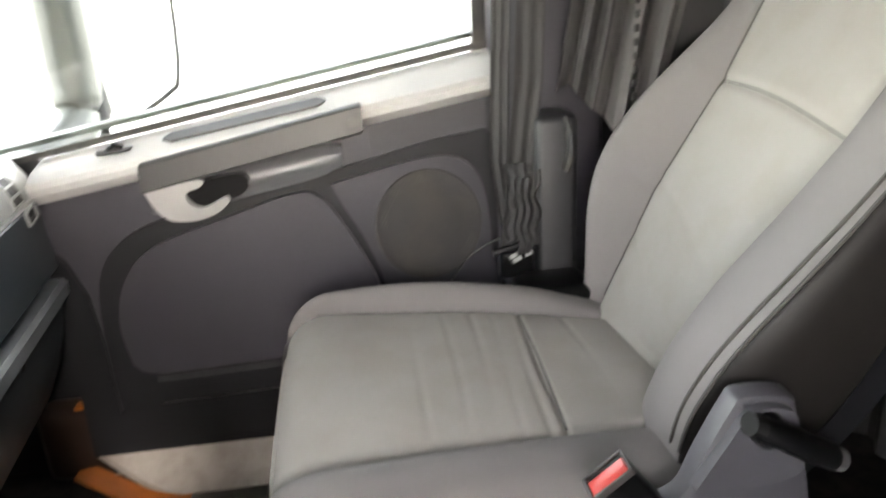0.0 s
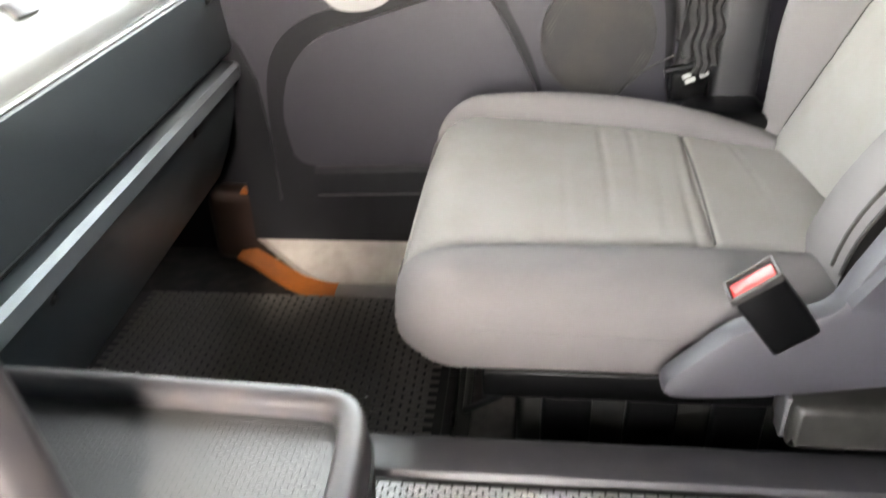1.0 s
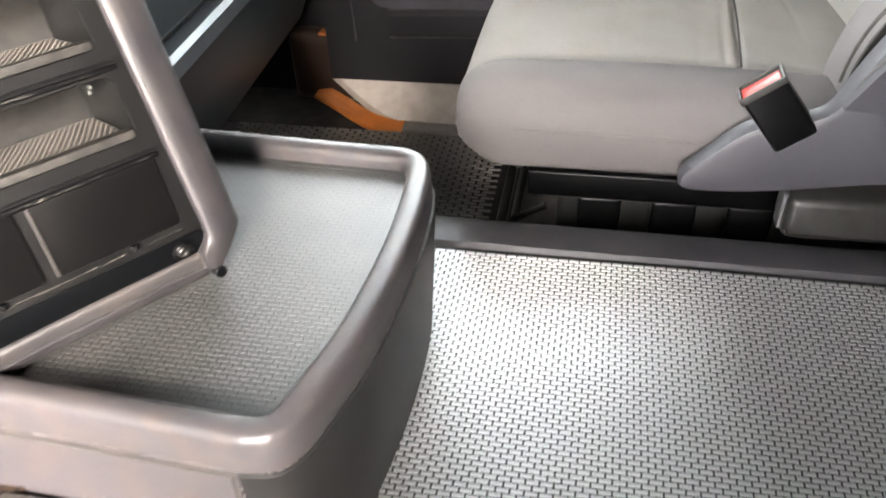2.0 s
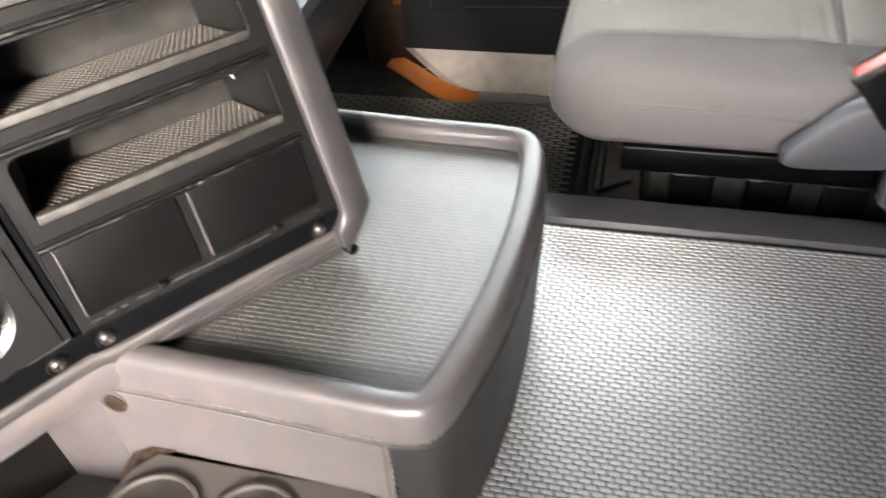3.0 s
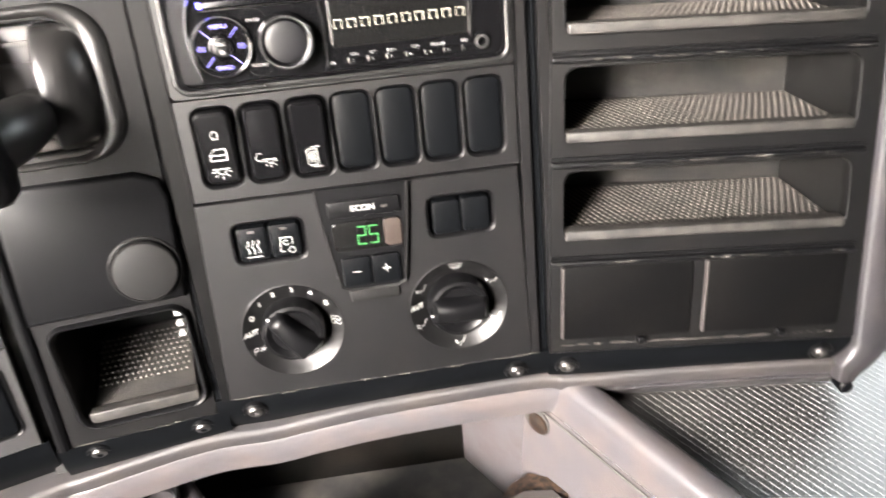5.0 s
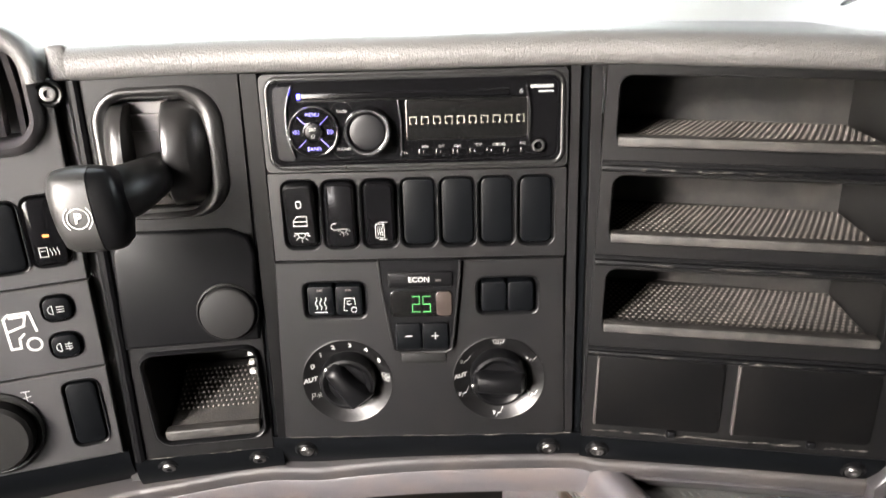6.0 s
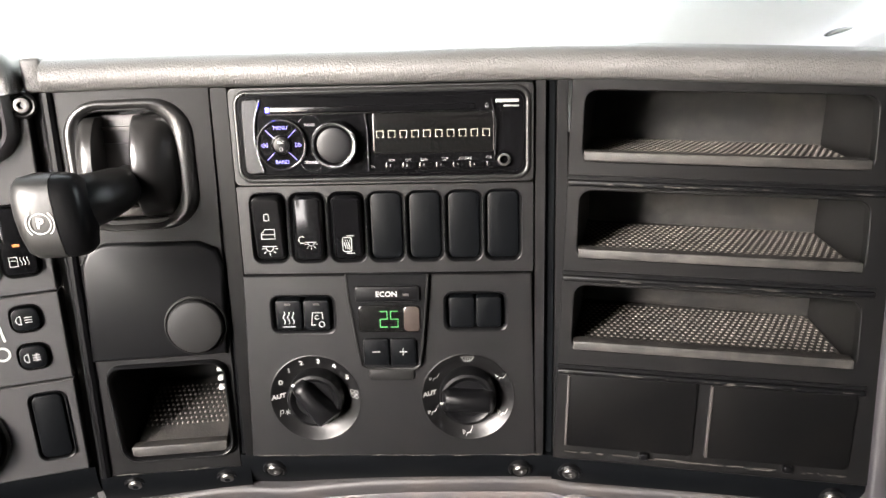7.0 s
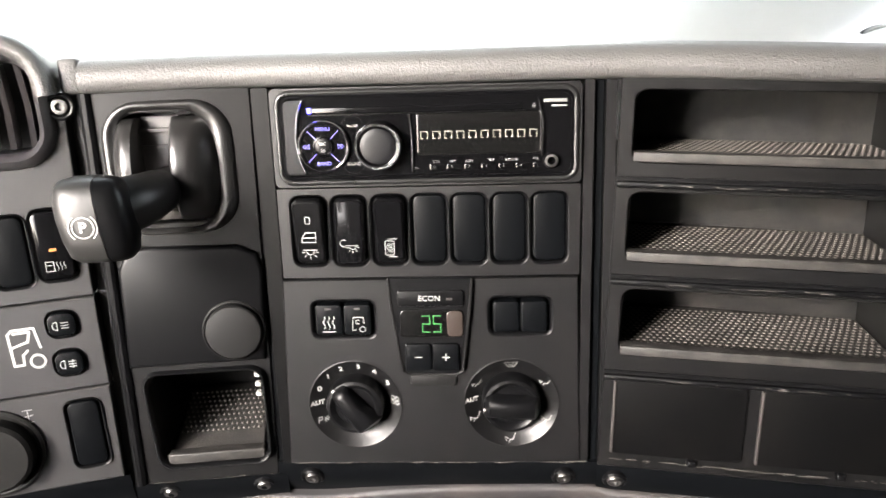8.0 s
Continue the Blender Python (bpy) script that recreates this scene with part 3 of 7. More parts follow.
# front cloth-look insert panel
il = round_loop([(0.045, 0.26), (0.055, 0.345), (0.030, 0.43), (-0.03, 0.487), (-0.16, 0.53), (-0.29, 0.565), (-0.335, 0.553), (-0.37, 0.50), (-0.405, 0.43), (-0.43, 0.36), (-0.43, 0.25), (-0.2, 0.24), (0.0, 0.236)], 5)
on_door("insert_panel", side(il, 1.296, 1.32), DOOR, label="mauve-grey curved insert panel")
# speaker pod with perforated grille
sl = round_loop([(-0.355, 0.575), (-0.45, 0.597), (-0.55, 0.612), (-0.605, 0.595), (-0.636, 0.54), (-0.648, 0.42), (-0.648, 0.30), (-0.445, 0.27), (-0.438, 0.37), (-0.41, 0.46), (-0.375, 0.53)], 5)
on_door("speaker_pod", side(sl, 1.300, 1.32), DOOR)
bm = B()
rings = [[(xx, -0.528 - 0.099 * ra * math.cos(a), 0.483 + 0.106 * ra * math.sin(a)) for a in np.linspace(0, 2 * math.pi, 41)[:-1]]
         for ra, xx in ((1.02, 1.301), (1.0, 1.297), (0.96, 1.2965), (0.93, 1.298), (0.6, 1.294), (0.25, 1.2925))]
loft(bm, rings, True, False, True)
grille = on_door("speaker_grille", bm, MESH, label="dusty perforated speaker grille")
bm = B()
for i in range(-20, 21):
    for j in range(-23, 24):
        y, z = -0.528 + 0.0062 * (i + 0.5 * (j % 2)), 0.483 + 0.0054 * j
        e = math.hypot((y + 0.528) / 0.093, (z - 0.483) / 0.099)
        if e < 1:
            xx = 1.2975 - 0.005 * (1 - e) - 0.0004
            ring = [bm.verts.new((xx, y + 0.0020 * math.cos(a), z + 0.0020 * math.sin(a))) for a in (0, 1.05, 2.1, 3.14, 4.19, 5.24)]
            bm.faces.new(ring)
holes = part("grille_holes", bm, RUBBER, grille, kind="stuff")
# lower pocket
bm = B()
rings = []
for y in np.linspace(0.005, -0.64, 10):
    zb = 0.178 + 0.03 * (0.005 - y)
    rings.append([(1.318, y, zb - 0.01), (1.296, y, zb - 0.008), (1.284, y, zb + 0.002), (1.284, y, zb + 0.046), (1.291, y, zb + 0.056), (1.318, y, zb + 0.060)])
loft(bm, rings, True, True, True)
on_door("pocket_rim", bm, DOOR_DARK)
# the tall front horn is a dark sheet painting the dash's shadow
bm = side([(0.158, 0.061), (0.158, 0.500), (0.130, 0.470), (0.104, 0.40), (0.094, 0.30), (0.092, 0.152), (-0.3, 0.168), (-0.663, 0.178), (-0.663, 0.061)], 1.3097, 1.33)
on_door("kick_plate_and_shadow", bm, DOOR_DARK, label="blue-black lower door panel with the dash's shadow as its front horn")
# grab handle
bm = B()
rings = []
for t_ in (0.0, 0.004, 0.012, 0.2, 0.4, 0.6, 0.8, 0.97, 0.99, 1.0):
    y = -0.035 - 0.385 * t_
    zc = 0.618 + 0.076 * t_
    w = 0.0255 * (0.86 if t_ in (0.0, 1.0) else 1.0)
    rings.append([(1.305, y, zc - w), (1.274, y, zc - w), (1.268, y, zc - w + 0.005), (1.271, y, zc + w - 0.004), (1.276, y, zc + w), (1.305, y, zc + w)])
loft(bm, rings, True, True, True)
handle = on_door("grab_handle", bm, BAR, label="brown-grey grab bar below the ledge", sharp=40)
part("screw_cap", tube(B(), [(1.275, -0.405, 0.686), (1.2692, -0.405, 0.686), (1.2688, -0.405, 0.686)], [0.012, 0.012, 0.009], 16), GRIP, handle)
# trough below it
bm = B()
rings = []
for t_ in np.linspace(0, 1, 13):
    y = -0.045 - 0.335 * t_
    zt, zb = 0.611 + 0.045 * t_, 0.545 + 0.062 * t_
    e = 0.6 + 0.4 * min(1, min(t_, 1 - t_) * 9)
    zm, h = (zt + zb) / 2, (zt - zb) / 2 * e
    rings.append([(1.312, y, zm + h), (1.288, y, zm + h), (1.294, y, zm + h * 0.7), (1.300, y, zm), (1.292, y, zm - h * 0.7), (1.280, y, zm - h * 0.95), (1.276, y, zm - h * 1.1), (1.312, y, zm - h * 1.15)])
loft(bm, rings, True, True, True)
on_door("trough", bm, TROUGH, label="satin grey pull trough", sharp=50)
# release lever
lv = [(-0.04, 0.595), (-0.13, 0.612), (-0.135, 0.600), (-0.108, 0.590), (-0.112, 0.572), (-0.135, 0.561), (-0.172, 0.577), (-0.178, 0.568), (-0.155, 0.550), (-0.120, 0.540), (-0.078, 0.543), (-0.055, 0.563)]
on_door("release_lever", side(round_loop(lv, 4), 1.266, 1.282), LEVER, label="silver door release lever", sharp=45)
on_door("lever_recess", side(round_loop([(-0.10, 0.60), (-0.20, 0.615), (-0.21, 0.585), (-0.16, 0.562), (-0.11, 0.565)], 4), 1.2795, 1.30), BLACK_SOFT)

# ---- outside the door ----
mirror = thing("wing_mirror", "grey wing mirror arm with a pale mirror case", "wing mirror", pose(1.86, 0.25, 0.55))
MM = pose(-1.86, -0.25, -0.55)
bm = B()
tube(bm, smooth_path([(1.47, 0.38, 0.52), (1.80, 0.25, 0.60), (1.88, 0.238, 0.66), (1.90, 0.238, 0.80), (1.90, 0.245, 1.3)], 5), [0.045] * 6 + [0.050] * 5 + [0.058] * 10, 14)
part("arm", bm, BODY, mirror, M=MM)
bm = B()
tube(bm, [(1.93, 0.21, 0.80), (1.93, 0.20, 0.64), (1.90, 0.19, 0.585)], [0.02, 0.03, 0.016], 10)
part("bracket", bm, DOOR_DARK, mirror, M=MM)
bm = B()
tube(bm, smooth_path([(1.92, -0.02, 1.3), (1.92, -0.012, 0.90), (1.92, 0.0, 0.72), (1.92, 0.03, 0.675), (1.92, 0.13, 0.615)], 6), 0.006, 6)
part("case_edge", bm, RUBBER, mirror, M=MM)

# ---- seat belt, pillar box and curtain ----
belt = thing("seat_belt", "dark grey seat belt hanging from the door pillar", "seat belt", pose(1.2, -0.69, 0.42))
BM_ = pose(-1.2, 0.69, -0.42)


def strap(bm, pts, w=0.024, th=0.0012, pleat=0.0022):
    rings = []
    for p, d in pts:
        p, d = Vector(p), Vector(d).normalized()
        nrm = d.cross(Vector((0, 0, 1))).normalized()
        wave = [(w * (-1 + k / 6), pleat * math.sin(1.15 * k + 5.0 * p.z)) for k in range(13)]
        rings.append([p + d * a + nrm * (b + th) for a, b in wave] + [p + d * a + nrm * (b - th) for a, b in reversed(wave)])
    return loft(bm, rings, True, True, True)


bm = B()
strap(bm, [((1.22, -0.715, 1.55), (0.1, 1, 0)), ((1.215, -0.708, 0.95), (0.1, 1, 0)), ((1.21, -0.700, 0.75), (0.25, 1, 0)), ((1.205, -0.682, 0.60), (-0.1, 1, 0)), ((1.20, -0.672, 0.50), (0.1, 1, 0)), ((1.20, -0.668, 0.455), (0.1, 1, 0))])
part("webbing", bm, WEB, belt, M=BM_)
for k, (dx, dy, w) in enumerate(((-0.008, 0.012, 0.020), (-0.014, -0.010, 0.017), (-0.020, 0.004, 0.014))):
    bm = B()
    strap(bm, [((1.198 + dx + 0.004 * math.sin(2.1 * j + k), -0.683 + dy + 0.003 * math.cos(1.7 * j + 2 * k), 0.615 - 0.017 * j - 0.012 * k), (0.5 * math.sin(1.3 * j + k), 1, 0)) for j in np.linspace(0, 8, 25)], w, 0.0012, 0.0025)
    part("belt_fold", bm, WEB, belt, "crumpled fold of the belt", M=BM_)
bm = B()
strap(bm, [((1.225, -0.668, 1.2), (0.3, 1, 0)), ((1.222, -0.655, 0.80), (0.5, 1, 0)), ((1.218, -0.648, 0.62), (0.2, 1, 0)), ((1.21, -0.662, 0.50), (0.2, 1, 0))], 0.016)
part("lower_webbing", bm, WEB, belt, M=BM_)
bm = B()
box(bm, 1.185, 1.215, -0.70, -0.64, 0.405, 0.455, 0.006)
tube(bm, [(1.20, -0.63, 0.452), (1.20, -0.71, 0.470)], 0.007, 8)
part("tongue", bm, BLACK_SOFT, belt, "dark belt tongue", M=BM_)
LM = BM_ @ Matrix.Translation((1.183, -0.676, 0.452)) @ Matrix.Rotation(radians(-24), 4, "X")
tag = part("label_plate", box(B(), -0.002, 0.002, -0.024, 0.024, -0.010, 0.010, 0.001), BLACK_SOFT, belt, "black and white printed tag", M=LM)
for k, (a, b) in enumerate(((-0.020, -0.006), (0.002, 0.018), (-0.014, -0.002), (0.006, 0.020))):
    part("print_bar", box(B(), -0.0032, -0.0015, a, b, -0.008 + 0.009 * (k // 2), -0.001 + 0.009 * (k // 2)), WHITE, tag)
bm = B()
tube(bm, smooth_path([(1.20, -0.545, 0.395), (1.235, -0.585, 0.430), (1.228, -0.63, 0.462), (1.21, -0.655, 0.478)], 5), 0.0022, 6)
part("cord", bm, RUBBER, belt, "thin black cord", M=BM_)

bm = B()
box(bm, 1.190, 1.285, -0.782, -0.706, -0.02, 0.690, 0.014)
tb = part("pillar_box", bm, BOXGREY, None, "blue-grey plastic belt housing beside the seat", category="belt housing")
bm = B()
box(bm, 1.10, 1.21, -0.79, -0.66, 0.26, 0.415, 0.02)
part("belt_anchor", bm, BLACK_SOFT, tb, "black belt anchor block")
bm = B()
tube(bm, smooth_path([(1.184, -0.755, 0.69), (1.180, -0.762, 0.66), (1.176, -0.762, 0.63), (1.184, -0.757, 0.60)], 4), [0.006] * 4 + [0.012] * 9, 8, 0.6)
part("hook", bm, RUBBER, tb)

curtain = thing("curtain", "dark grey pleated cab curtain gathered behind the door", "curtain", pose(1.15, -0.85, 0.6))
CM = pose(-1.15, 0.85, -0.6)


def folds(x0, y0, x1, y1, z0, z1, waves, depth, phase, droop):
    bm, n = B(), 60
    rings = []
    for k in range(7):
        z = z0 + (z1 - z0) * k / 6
        row = []
        for i in range(n + 1):
            f = i / n
            a = 2 * math.pi * waves * f + phase + 0.25 * math.sin(3 * z)
            px, py = x0 + (x1 - x0) * f, y0 + (y1 - y0) * f * (0.55 + 0.55 * z) + 0.16 * (1.0 - z)
            dx, dy = y1 - y0, x0 - x1
            ln = math.hypot(dx, dy)
            o = depth * (math.sin(a) + 0.25 * math.sin(2.3 * a))
            row.append((px + dx / ln * o, py + dy / ln * o, z + (droop * math.sin(5 * f + phase) if k == 0 else 0)))
        rings.append(row)
    loft(bm, rings, False)
    bmesh.ops.solidify(bm, geom=bm.faces, thickness=0.003)
    return bm


part("curtain_cloth", folds(1.235, -0.800, 1.205, -0.870, 0.715, 1.7, 2.5, 0.012, 0.4, 0.02), CLOTH, curtain, M=CM)
part("curtain_lining", folds(1.205, -0.865, 1.175, -0.975, 0.665, 1.7, 2.5, 0.018, 1.9, 0.03), CLOTH2, curtain, "lighter grey curtain lining", M=CM)
bm = B()
for k in range(34):
    z = 0.60 + 0.022 * k
    box(bm, 1.172, 1.178, -0.874, -0.866, z, z + 0.012, 0.0015)
part("zip", bm, ZIP, curtain, "dark zip along the curtain edge", M=CM)
bm = B()
n = 50
rows_ = []
for k in range(3):
    rows_.append([(1.28 - 0.75 * i / n, -0.98 - 0.32 * i / n + 0.02 * math.sin(i * 0.9), 0.2 + 0.75 * k) for i in range(n + 1)])
loft(bm, rows_, False)
bmesh.ops.solidify(bm, geom=bm.faces, thickness=0.003)
part("bunk_curtain", bm, CLOTH, None, "dark bunk curtain hanging behind the seat", category="curtain")

# ---- passenger seat ----
seat = thing("passenger_seat", "grey cloth passenger seat with bolsters and lilac-grey side cover", "seat", pose(0.9, -0.52, -0.02))
SM = pose(-0.9, 0.52, 0.02)


def lerp_pts(table, x):
    return float(np.interp(x, [a for a, _ in table], [b for _, b in table]))


def soft_pts(table, x):
    """The same, with its corners rounded off."""
    return sum(lerp_pts(table, x + o) for o in (-0.045, -0.03, -0.015, 0.0, 0.015, 0.03, 0.045)) / 7


X0, X1 = 0.605, 1.160   # outer sides of the cushion


def seam_x(y):
    return 0.733 - 0.046 * min(1, max(0, (y + 0.80) / 0.54))


def far_x(y):
    """The far seam runs out to the front corner."""
    return 1.040 + 0.088 * min(1, max(0, (y + 0.80) / 0.52)) ** 0.8


def cushion_top(x, y):
    """Height of the cushion's top."""
    f = min(1, max(0, (y + 0.80) / 0.54))
    z = 0.378 + 0.008 * math.sin(math.pi * f) + 0.026 * f
    xn, xf = seam_x(y), far_x(y)
    mid = (x - xn) / (xf - xn)
    if 0 <= mid <= 1:
        z += 0.010 * math.sin(math.pi * mid) ** 0.6
        for yy in (-0.710, -0.630, -0.612, -0.580, -0.548, -0.508, -0.458, -0.412):
            z -= {-0.710: 0.0024, -0.630: 0.0048, -0.612: 0.0026, -0.580: 0.0036, -0.548: 0.0026, -0.508: 0.0016}.get(yy, 0.0009) * (1.0 if yy == -0.630 else 0.55 + 0.45 * math.sin(8 * x + 37 * yy)) * math.exp(-((y - yy - 0.05 * (0.84 - x) * (yy > -0.7) - 0.004 * math.sin(9 * x + 30 * yy)) / (0.0050 if yy > -0.6 else 0.0038)) ** 2)
        z += 0.0016 * math.sin(13 * x + 5 * y) * math.sin(17 * y - 4 * x)
    else:
        e = (xn - x) / (xn - X0) if mid < 0 else (x - xf) / (X1 - xf)
        rise = 0.013 if mid < 0 else 0.040 * math.sin(math.pi * min(1, max(0, 0.10 + 0.90 * (1 - f)))) ** 0.7
        z += rise * math.sin(math.pi * min(1, e * 1.0) ** 0.8) - (0.012 if mid < 0 else 0.030) * max(0, e - 0.72) ** 2 / 0.08
    for s_ in (xn, xf):
        z -= 0.0075 * math.exp(-((x - s_) / 0.006) ** 2)
    return z


def cushion_rings():
    rings = []
    ys = [-0.83, -0.80] + [-0.79 + 0.0035 * k for k in range(138)] + [-0.300, -0.288, -0.277, -0.269, -0.264, -0.262]
    for y in ys:
        xn, xf = seam_x(y), far_x(y)
        xs = [X0 + (xn - X0) * k / 12 for k in range(12)] + [xn + (xf - xn) * k / 40 for k in range(40)] + [xf + (X1 - xf) * k / 12 for k in range(13)]
        drop = 0.0
        if y > -0.335:
            q = (y + 0.335) / 0.073
            drop = 0.056 * (1 - math.sqrt(max(0, 1 - q * q)))
        q = min(1, max(0, (y + 0.335) / 0.073))
        pull = 0.050 * (1 - math.sqrt(max(0, 1 - q * q)))
        top = [(x + (pull if x < 0.9 else -pull) * abs((x - 0.895) / 0.29) ** 2, y, cushion_top(x, y) - drop) for x in xs]
        lo = 0.283 + 0.030 * q * q
        hr, hl_ = top[-1][2] - lo, top[0][2] - lo
        right = [(top[-1][0] + dx, y, lo + k * hr) for dx, k in ((0.006, 0.90), (0.008, 0.75), (0.004, 0.25), (-0.006, 0.10), (-0.03, 0.0))]
        left = [(top[0][0] + dx, y, lo + k * hl_) for dx, k in ((0.034, 0.0), (0.010, 0.07), (-0.002, 0.20), (-0.008, 0.72), (-0.005, 0.90))]
        rings.append(top + right + left)
    # the front closes in a soft roll
    for y, k in ((-0.2585, 0.10), (-0.2568, 0.24), (-0.2560, 0.45)):
        rings.append([(px + (0.88 - px) * k * 0.35, y, pz + (0.350 - pz) * k) for px, _, pz in rings[-1]])
    return rings


bm = loft(B(), cushion_rings(), True, True, True)
cushion = part("seat_cushion", bm, FABRIC2, seat, M=SM, sharp=70)
cushion.data.materials.append(FABRIC)
for f in cushion.data.polygons:
    if f.normal.z > 0.2 and f.loop_total == 4 and 12 <= f.index % 75 < 52:
        f.material_index = 1
for seam in (seam_x, far_x):
    bm = tube(B(), [(seam(y), y, cushion_top(seam(y), y) + 0.0018) for y in np.linspace(-0.79, -0.315, 36)], 0.0027, 6)
    part("long_seam", bm, SEAM, cushion, "stitched seam, darkened for the shadow in it")
bm = B()
tube(bm, [(x, -0.630 + 0.05 * (0.84 - x), cushion_top(x, -0.630 + 0.05 * (0.84 - x)) + 0.0002) for x in np.linspace(seam_x(-0.63), far_x(-0.64), 30)], 0.0017, 6)
part("cross_seam", bm, SEAM, cushion, "dark cross seam")
for o in (0.012, 0.018):
    bm = tube(B(), [(X0 - 0.0072, y, cushion_top(X0, y) - 0.020 - o) for y in np.linspace(-0.345, -0.62, 20)], 0.0010, 6)
    part("side_seam", bm, FABRIC2, cushion, "stitched double seam along the side")
bm = B()
tube(bm, [(0.735, -0.752, 0.378), (0.733, -0.750, 0.392)], [0.006, 0.003], 8)
part("stud", bm, WHITE, cushion, "small white stud")

# backrest
BD, BF = Vector((0, -0.429, 0.903)), Vector((0, 0.903, 0.429))
BO = Vector((0, -0.797, 0.40))


def near_seam(d):
    return lerp_pts(NEAR, d)


def far_seam(d):
    return lerp_pts(FAR, d)


NEAR = [(-0.05, 0.845), (0.0, 0.835), (0.17, 0.800), (0.355, 0.742), (0.43, 0.724), (0.75, 0.700)]
FAR = [(-0.05, 1.090), (0.02, 1.096), (0.20, 1.102), (0.39, 1.064), (0.50, 1.062), (0.75, 1.05)]
BULGE = [(-0.12, -0.06), (-0.05, -0.045), (0.04, -0.012), (0.10, 0.004), (0.2, 0.012), (0.4, 0.0), (0.6, -0.03), (0.75, -0.07)]
PIPE = [(-0.12, 0.010), (-0.05, 0.052), (0.0, 0.082), (0.06, 0.100), (0.12, 0.099), (0.20, 0.078), (0.317, 0.038), (0.45, 0.006), (0.60, -0.018), (0.75, -0.03)]
FARRISE = [(-0.05, 0.015), (0.03, 0.038), (0.08, 0.062), (0.14, 0.084), (0.20, 0.096), (0.28, 0.092), (0.36, 0.068), (0.44, 0.036), (0.52, 0.010), (0.75, -0.01)]


def head_line(q):
    return 0.362 + 0.027 * q + 0.010 * math.sin(math.pi * q)


def back_off(q, d):
    """How far the backrest stands forward; q runs 0 to 1 over the near bolster, to 2 over the insert, to 3 over the far bolster."""
    if q < 1:
        e = 1 - q
        z = soft_pts(PIPE, d) * (1 - (1 - e) ** 2.1) + 0.016 * math.sin(math.pi * e) * (1 - 0.4 * e)
    elif q <= 2:
        mid = q - 1
        z = 0.012 * math.sin(math.pi * mid) ** 0.6
        z -= 0.005 * math.exp(-((d - head_line(mid)) / 0.006) ** 2)
        for c, k, w in ((0.05, 0.8, 0.004), (0.07, 0.5, 0.005), (0.16, 0.3, 0.007)):
            z -= 0.0016 * math.exp(-((d - c - 0.05 * math.sin(2.4 * (mid - k))) / w) ** 2)
    else:
        e = q - 2
        rise = soft_pts(FARRISE, d)
        z = rise * math.sin(math.pi * 0.5 * min(1, e * 1.5)) - rise * 1.1 * max(0, e - 0.62) ** 2 / 0.145
    for s_ in (1, 2):
        z -= 0.004 * math.exp(-((q - s_) / 0.05) ** 2)
    return z


def back_point(q, d, lift=0.0):
    bulge = soft_pts(BULGE, d)
    xs = (0.600 - bulge, near_seam(d), far_seam(d), 1.155 + bulge)
    k = min(2, int(q))
    x = xs[k] + (xs[k + 1] - xs[k]) * (q - k)
    return Vector((x, 0, 0)) + BO + BD * d + BF * (back_off(q, d) - 0.05 * max(0, (d - 0.66) / 0.07) ** 2 + lift)


rings, DS = [], [-0.12 + 0.0058 * k for k in range(147)]
QS = [k / 18 for k in range(18)] + [1 + k / 24 for k in range(24)] + [2 + k / 18 for k in range(19)]
for d in DS:
    bulge = soft_pts(BULGE, d)
    xa, xb, op = 0.600 - bulge, 1.155 + bulge, soft_pts(PIPE, d)
    back = [Vector((x, 0, 0)) + BO + BD * d + BF * o for x, o in ((xb + 0.008, -0.03), (xb - 0.002, -0.075), (xb - 0.05, -0.105), (xa + 0.05, -0.105), (xa - 0.004, -0.075), (xa - 0.010, -0.02), (xa - 0.010, op * 0.5), (xa - 0.006, op - 0.006))]
    rings.append([back_point(q, d) for q in QS] + back)
backrest = part("backrest", loft(B(), rings, True, True, True), FABRIC2, seat, M=SM, sharp=70)
backrest.data.materials.append(FABRIC)
backrest.data.materials.append(VINYL)
per_ring = len(QS) + 8
for f in backrest.data.polygons:
    i = f.index % per_ring
    if f.index < per_ring * (len(DS) - 1):
        if 18 <= i < 42:
            f.material_index = 1
        elif i >= len(QS) + 1:
            f.material_index = 2
for q in (1, 2):
    bm = tube(B(), [back_point(q, d, 0.001) for d in np.linspace(0.0, 0.64, 40)], 0.0016, 6)
    part("back_seam", bm, SEAM, backrest, "stitched seam, darkened for the shadow in it")
bm = tube(B(), [back_point(1 + q, head_line(q), 0.0008) for q in np.linspace(0.02, 0.98, 26)], 0.0011, 6)
part("head_seam", bm, SEAM, backrest, "curved seam below the head part")
for o in (0.0, 0.09):
    bm = tube(B(), [back_point(o, d, 0.001) for d in np.linspace(-0.02, 0.68, 34)], 0.0024, 6)
    part("side_piping", bm, SEAM, backrest, "dark piping")
bm = B()
rings = []
for d in [0.0 + 0.035 * k for k in range(20)]:
    bulge = soft_pts(BULGE, d)
    xa, xb = 0.602 - bulge, 1.158 + bulge
    rings.append([Vector((x, 0, 0)) + BO + BD * d + BF * o for x, o in ((xa - 0.0135, -0.042), (xa - 0.006, -0.085), (xa + 0.05, -0.125), (xb - 0.05, -0.125), (xb, -0.085), (xb + 0.0075, -0.042), (xb - 0.05, -0.10), (xa + 0.05, -0.10))])
part("back_shell", loft(bm, rings, True, True, True), DOOR_DARK, seat, "dark grey back shell", M=SM)

